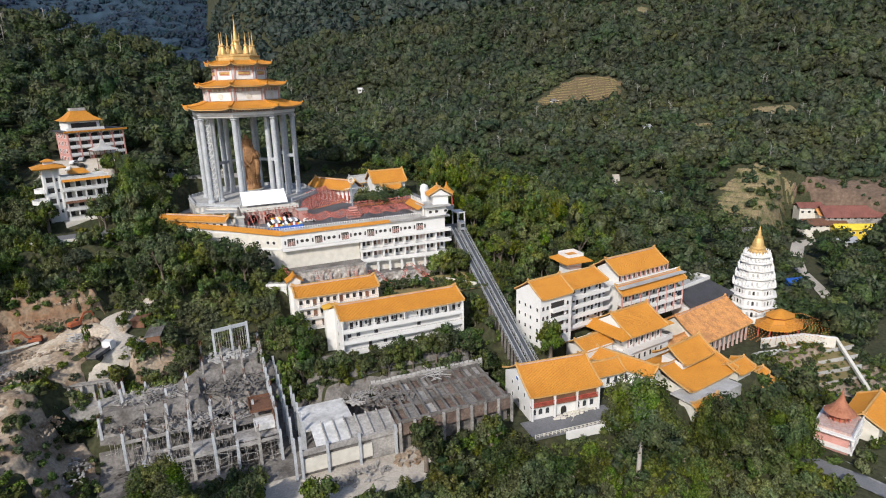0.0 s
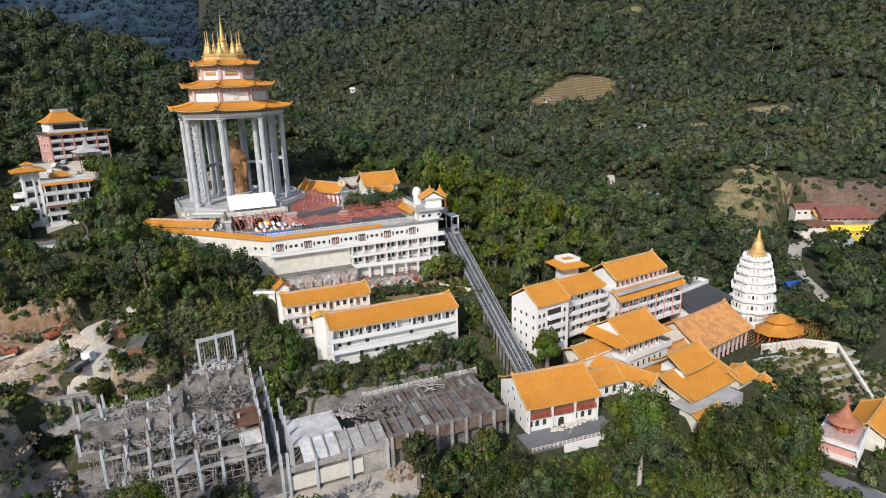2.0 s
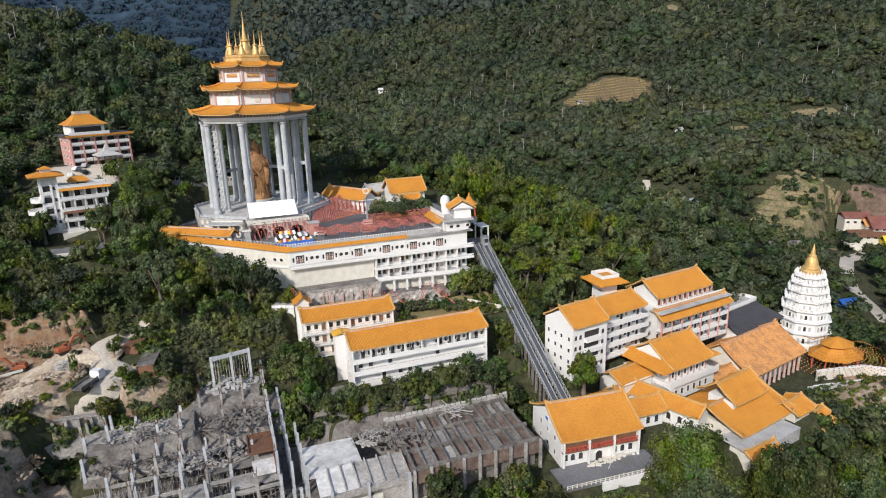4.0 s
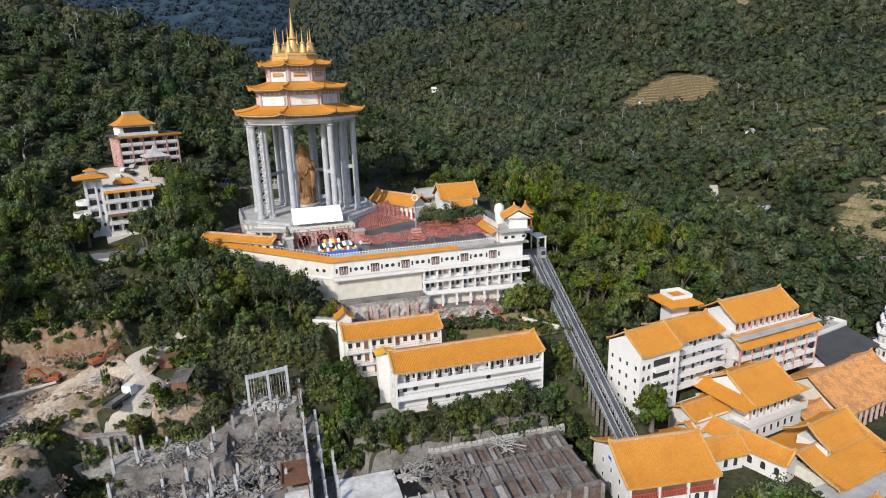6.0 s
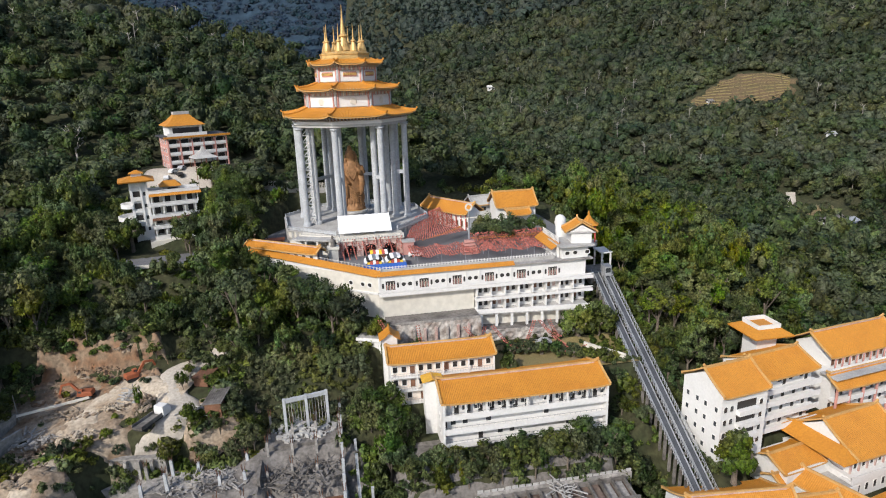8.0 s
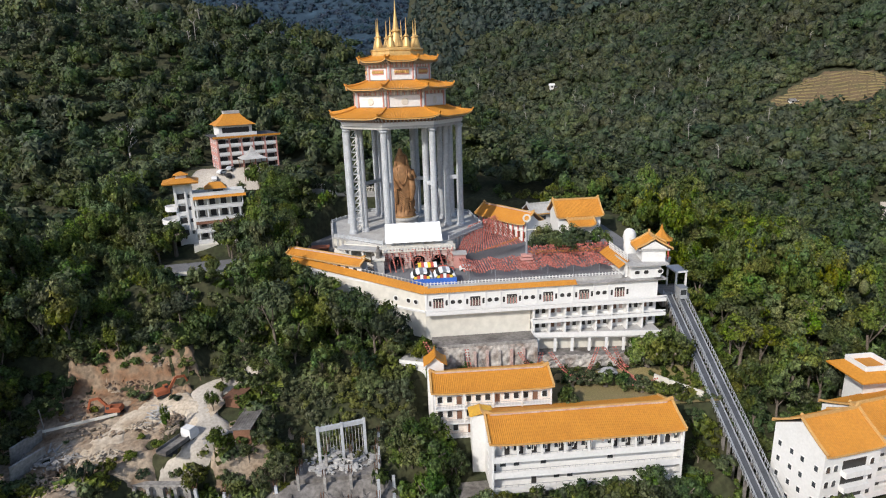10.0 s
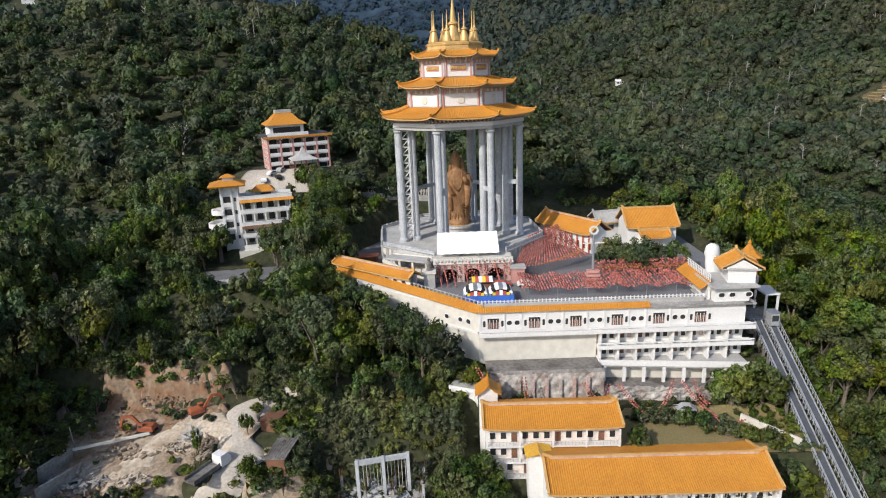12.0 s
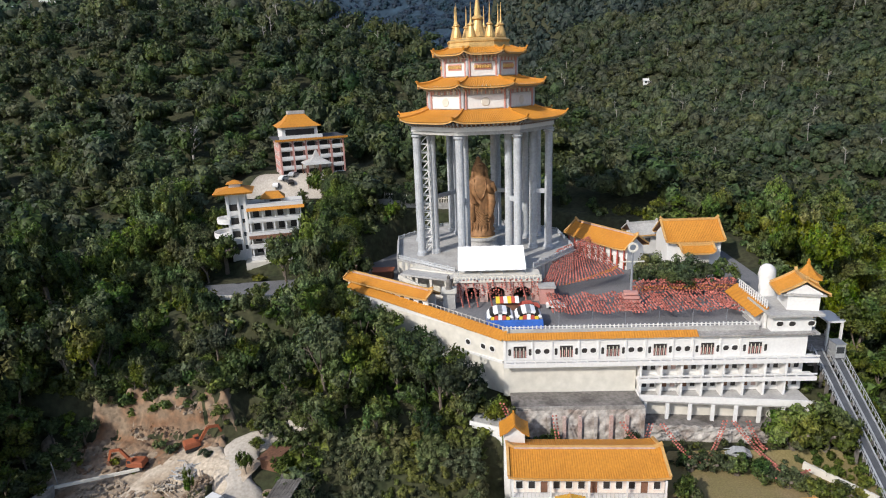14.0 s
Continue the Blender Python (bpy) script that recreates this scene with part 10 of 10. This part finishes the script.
def woods():
    # near trees: things of their own
    kinds = []
    for k in range(6):
        h = 9.5 + 0.8 * (k % 3)
        trunk = Geo()
        rng = random.Random(40 + k)
        pts = [(0, 0, -1.0), (rng.uniform(-.2, .2), rng.uniform(-.2, .2), h * 0.25), (rng.uniform(-.4, .4), rng.uniform(-.4, .4), h * 0.55)]
        for (a, b), (ra, rb) in zip(zip(pts, pts[1:]), ((0.32, 0.25), (0.25, 0.16))):
            trunk.loft([[(p[0] + r * math.cos(q), p[1] + r * math.sin(q), p[2]) for q in [2 * math.pi * i / 7 for i in range(7)]] for p, r in ((a, ra), (b, rb))])
        for j in range(6):
            q = rng.uniform(0, 6.28)
            trunk.beam(pts[2] if j % 2 else pts[1], (2.4 * math.cos(q), 2.4 * math.sin(q), h * rng.uniform(0.6, 0.85)), 0.16)
        v, f = crown_template(1150, 60 + k, lobes=15, tall=1.0, leaf=2.9)
        v[:, 2] = np.where(v[:, 2] < -0.2, v[:, 2] * 1.3, v[:, 2])
        v = v * (4.6, 4.6, 5.0 + 0.5 * (k % 3)) + (0, 0, h * 0.6)
        crown = array_mesh("crown", v, f, LEAF_NEAR if k % 3 else LEAF_MID)
        kinds.append((trunk.mesh("trunk", BARK), crown))
    v, f = crown_template(1250, 59, lobes=20, tall=1.0, leaf=2.75)
    bright = array_mesh("crown", v * (4.3, 4.3, 4.6) + (0, 0, 6.8), f, LEAF_BRIGHT)
    named_trees(kinds, bright)
    xs, ys, rng = jitter(-104, 110, -170, 6, 5.6, 11)
    ok = ~keep_clear(xs, ys, 1.2) & (np.abs(bearing(xs, ys)) < 70)
    order = np.argsort(np.where(ys[ok] < -122, 500, 0) + ys[ok])
    xs, ys = xs[ok][order], ys[ok][order]
    made = 0
    for i, (x, y) in enumerate(zip(xs, ys)):
        if made >= 150:
            break
        k = rng.randint(0, 6)
        s = rng.choice((0.55, 0.75, 0.9, 1.05, 1.3)) * rng.uniform(0.9, 1.1) * (0.55 if -14 < x < 41 and -110 < y < -99 else 0.45 if y < -118 else 1)
        if bool(keep_clear(np.array([x]), np.array([y]), 4.5)[0]):
            s = min(s, 0.6)
        if -92 < x < -50 and -58 < y < 24:
            s = min(s, 0.6 if y > -36 else 0.5)
        root = thing("tree", "broad-leaved green tree on the wooded slope", "tree", pose(x, y, level(x, y), 0, 0, rng.uniform(0, 360)) @ Matrix.Diagonal((s, s, s * rng.uniform(0.85, 1.2), 1)), group="slope trees")
        part("trunk", kinds[k][0], BARK, root)
        part("crown", kinds[k][1] if not (56 < x < 84 and -80 < y < -30) else bright, LEAF_NEAR, root)
        made += 1
    rest = np.arange(len(xs)) >= made
    mid = [dome_template(100, 80 + k, 0.13, 0.30) for k in range(8)]
    far = [dome_template(24, 90 + k, 0.18, 0.40) for k in range(8)]
    farthest = [dome_template(10, 190 + k, 0.28, 0.55, 1) for k in range(6)]
    # undergrowth between the near trees
    bx, by, r2 = jitter(-108, 175, -178, 12, 2.8, 21)
    ok = ~keep_clear(bx, by, 0.3) & (np.abs(bearing(bx, by)) < 72)
    size = r2.uniform(1.2, 2.6, len(bx))
    for low, n, a, b in ((True, 60, 0.2, 0.45), (False, 30, 0.3, 0.6)):
        pick = ok & ((by < -98) == low)
        scatter("undergrowth", bx[pick], by[pick], size[pick], [dome_template(n, 70 + k, a, b, 1) for k in range(5)], LEAF_NEAR, "dense green undergrowth on the slope", sink=0.7, seed=5)
    # low growth under the lift, before the forecourt, and over the earth banks
    for name, (x0, x1, y0, y1), step, size, share, label in (
            ("lift_undergrowth", (45, 63, -114, -58), 1.7, 1.25, 0.95, "low shrubs under the inclined lift"),
            ("forecourt_shrubs", (36, 72, -152, -140.5), 1.8, 1.5, 0.95, "palms and shrubs below the forecourt wall"),
            ("bank_shrubs", (-92, -58, -124, -95), 2.2, 1.5, 0.5, "scattered shrubs on the earth bank"),
            ("margin_shrubs", (-60, -36, -96, -66), 2.0, 0.95, 0.30, "scattered weeds beside the site road"),
            ("cut_edge_shrubs", (-92, -57, -66.5, -60), 2.0, 2.0, 0.9, "dense shrubs along the top of the cut"),
            ("slope_grass", (-43, -11, -86, -71), 1.05, 1.3, 0.97, "tall grass and weeds on the open slope beside the hall"),
            ("wall_foot_shrubs", (17, 48, -75.2, -70.5), 1.7, 1.15, 0.7, "creepers and shrubs at the foot of the stained wall"),
            ("cutting_weeds", (-92, -62, -94, -64), 2.8, 1.0, 0.20, "scattered weeds in the cutting")):
        px_, py_, r8 = jitter(x0, x1, y0, y1, step, 90 + int(size * 20))
        on = r8.uniform(0, 1, len(px_)) < share
        if name in ("margin_shrubs", "cutting_weeds", "bank_shrubs"):
            for (ax, ay), (bx, by) in zip(TRACKS, TRACKS[1:]):
                f = np.clip(((px_ - ax) * (bx - ax) + (py_ - ay) * (by - ay)) / ((bx - ax) ** 2 + (by - ay) ** 2), 0, 1)
                on &= np.hypot(px_ - ax - f * (bx - ax), py_ - ay - f * (by - ay)) > 3.6
        scatter(name, px_[on], py_[on], r8.uniform(0.5, 1.0, on.sum()) * size, [dome_template(60, 170 + k, 0.2, 0.45) for k in range(4)], LEAF_YOUNG if name == "slope_grass" else LEAF_NEAR, label, sink=0.35, seed=11, rise=1.0 if name == "bank_shrubs" else 0.5 if name in ("margin_shrubs", "cutting_weeds") else 0.0)
    # scattered scrub on the open slopes across the valley
    sx, sy, r5 = jitter(214, 405, -34, 115, 4.2, 61)
    ok = keep_clear(sx, sy, 0) & (r5.uniform(0, 1, len(sx)) < 0.45)
    scatter("valley_scrub", sx[ok], sy[ok], r5.uniform(0.6, 1.0, ok.sum()) ** 2 * 3.6, [dome_template(40, 76), dome_template(40, 78)], LEAF_MID, "scattered low scrub on the open valley slopes", sink=0.5, seed=9)
    gx, gy, r6 = jitter(134, 174, -152, -120, 1.9, 62)
    ok = r6.uniform(0, 1, len(gx)) < 0.75
    scatter("garden_shrubs", gx[ok], gy[ok], r6.uniform(0.6, 1.2, ok.sum()), [dome_template(50, 77, 0.2, 0.45)], LEAF_NEAR, "low shrubs planted over the garden terraces", sink=0.2, seed=10)
    # woods of the middle distance
    near = []
    for trunk, crown in kinds:
        v, f = np.empty(len(crown.vertices) * 3, np.float32), np.empty(len(crown.polygons) * 3, np.int32)
        crown.vertices.foreach_get("co", v), crown.loops.foreach_get("vertex_index", f)
        near.append((v.reshape(-1, 3) / 4.6 - (0, 0, 1.25), f.reshape(-1, 3)))
    wx, wy = xs[rest][:300], ys[rest][:300]
    wr = rng.choice((2.6, 3.4, 4.2, 5.0, 5.8), len(wx))
    sunny = (wx > 54) & (wx < 100) & (wy > -88) & (wy < -12)
    scatter("slope_woods", wx[~sunny], wy[~sunny], wr[~sunny], near, LEAF_NEAR, "broad-leaved trees on the wooded slope behind the plaza", sink=-0.1, squash=0.95, seed=3)
    scatter("light_woods", wx[sunny], wy[sunny], wr[sunny], near, LEAF_BRIGHT, "light green young woods beside the inclined lift", sink=-0.1, squash=0.95, seed=4)
    X, Y, R = [xs[rest][300:]], [ys[rest][300:]], [np.full(len(xs[rest][300:]), 4.4)]
    mx, my, r3 = jitter(-330, 420, -180, 330, 6.2, 31)
    d = np.hypot(mx + 15, my + 190)
    near_zone = (mx > -104) & (mx < 110) & (my > -190) & (my < 6)
    ok = ~near_zone & (d < 430) & ~keep_clear(mx, my, 3.0) & (bearing(mx, my) > -46) & (bearing(mx, my) < 66) & (d > 60)
    X.append(mx[ok]), Y.append(my[ok]), R.append((2.6 + 4.6 * r3.uniform(0, 1, ok.sum()) ** 1.8) * (1 + 0.3 * bumps(mx[ok], my[ok], 40, 73)))
    scatter("middle_woods", np.concatenate(X), np.concatenate(Y), np.concatenate(R), mid, LEAF_MID, "green broad-leaved woods around the temple", seed=6, sink=0.25)
    # forest on the far hills, closer set where it is nearer
    for lo, hi, step, seed, forms in ((430, 620, 6.4, 41, far), (620, 860, 8.4, 42, far), (860, 1560, 13.0, 43, farthest)):
        fx, fy, r4 = jitter(-900, 1100, -120, 1360, step, seed)
        d = np.hypot(fx + 15, fy + 190)
        hidden = ease(fy - (540 - 0.35 * fx), 0, 220) * (1 - ease(fx, 30, 130)) > 0.97
        ok = (d > lo) & (d <= hi) & (bearing(fx, fy) > -44) & (bearing(fx, fy) < 64) & ~keep_clear(fx, fy, 2.0) & ~hidden
        ok &= ground(fx, fy) > -58
        fx, fy = fx[ok], fy[ok]
        stand = bumps(fx, fy, 55, 71) + 0.6 * bumps(fx, fy, 23, 72)
        size = step * (0.74 + 0.72 * r4.uniform(0, 1, len(fx)) ** 2.2) * (1 + 0.35 * stand)
        # from 860 m on, the leaf colour holds more of the haze
        scatter("hill_forest", fx, fy, np.maximum(size, 2.2), forms, LEAF_FAR if lo < 800 else LEAF_HAZED, "dense forest covering the far hillsides", seed=7 + lo, sink=0.72)
    # lighter young growth on abandoned plots
    yx, yy, r9 = jitter(235, 450, 70, 245, 4.6, 85)
    near_plot = np.zeros(len(yx), bool)
    for cx, cy, cr in ((313, 188, 24), (300, 172, 14), (415, 132, 27), (363, 106, 22), (262, 100, 18), (335, 216, 15), (392, 150, 18)):
        near_plot |= np.hypot(yx - cx, (yy - cy) * 1.3) < cr * (1 + 0.35 * bumps(yx, yy, 11, 86))
    near_plot &= ~keep_clear(yx, yy, 1.0) & (r9.uniform(0, 1, len(yx)) < 0.8)
    scatter("young_growth", yx[near_plot], yy[near_plot], r9.uniform(2.4, 4.2, near_plot.sum()), far, LEAF_YOUNG, "light green young growth on old hill plots", seed=87, sink=-0.1)
    # pale bare trunks that stand out of the canopy
    tx, ty, r7 = jitter(-420, 640, -20, 620, 27, 81)
    ok = (np.hypot(tx + 15, ty + 190) > 360) & ~keep_clear(tx, ty, 3) & (bearing(tx, ty) > -42) & (bearing(tx, ty) < 62) & (r7.uniform(0, 1, len(tx)) < 0.42)
    g = Geo()
    for x, y, z in zip(tx[ok], ty[ok], ground(tx[ok], ty[ok])):
        h, lean = r7.uniform(7, 14), r7.uniform(-1, 1)
        g.beam((x, y, z), (x + lean, y, z + h), 0.3)
        for k in range(r7.randint(2, 6)):
            a, f = r7.uniform(0, 6.28), r7.uniform(0.6, 1.0)
            g.beam((x + lean * f, y, z + h * f), (x + lean * f + 2.4 * math.cos(a), y + 2.4 * math.sin(a), z + h * f + r7.uniform(0.5, 2.5)), 0.16)
    plain("bare_trunks", g, material("pale_bark", (0.30, 0.28, 0.25), 0.9, 0.6, 3.0, 0.3, 0.3), "pale bare trunks rising out of the forest", "trees", kind="stuff")


woods()


def far_mountain():
    xs, ys = np.linspace(-1500, 1900, 200), np.linspace(820, 2100, 110)
    gx, gy = np.meshgrid(xs, ys)
    gz = -60 + 0.40 * (gy - 820) + 0.12 * np.maximum(gx - 200, 0) * 0 + 45 * bumps(gx, gy, 500, 14) + 22 * bumps(gx, gy, 160, 15) + 9 * bumps(gx, gy, 50, 16) - 90 * (gy < 840)
    w, h = len(xs), len(ys)
    i = (np.arange(h - 1)[:, None] * w + np.arange(w - 1)).ravel()
    # the mountain's blue is haze put into the colour
    me = array_mesh("backdrop", np.stack([gx.ravel(), gy.ravel(), gz.ravel()], 1), np.stack([i, i + 1, i + w + 1, i + w], 1), HAZE_WOODS)
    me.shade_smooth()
    plain("backdrop", me, HAZE_WOODS, "distant wooded mountain with blue haze in its colour", kind="structure")
    # its tree tops
    fx, fy, r = jitter(-900, 700, 880, 1900, 20, 45)
    ok = (bearing(fx, fy) > -38) & (bearing(fx, fy) < 22)
    fx, fy = fx[ok], fy[ok]
    fz = -60 + 0.40 * (fy - 820) + 45 * bumps(fx, fy, 500, 14) + 22 * bumps(fx, fy, 160, 15) + 9 * bumps(fx, fy, 50, 16)
    dv, df = dome_template(8, 99, 0.3, 0.6, 1)
    rr = r.uniform(8, 17, len(fx))
    V = np.stack([fx, fy, fz + 2], 1)[:, None] + dv[None] * rr[:, None, None]
    F = df[None] + (np.arange(len(fx)) * len(dv))[:, None, None]
    # tree tops carry the haze in their leaf colour too
    me = array_mesh("backdrop_woods", V.reshape(-1, 3), F.reshape(-1, 3), LEAF_HAZE_BLUE)
    plain("backdrop_woods", me, LEAF_HAZE_BLUE, "tree tops of the distant mountain, coloured with blue haze", "woods", kind="stuff")


far_mountain()
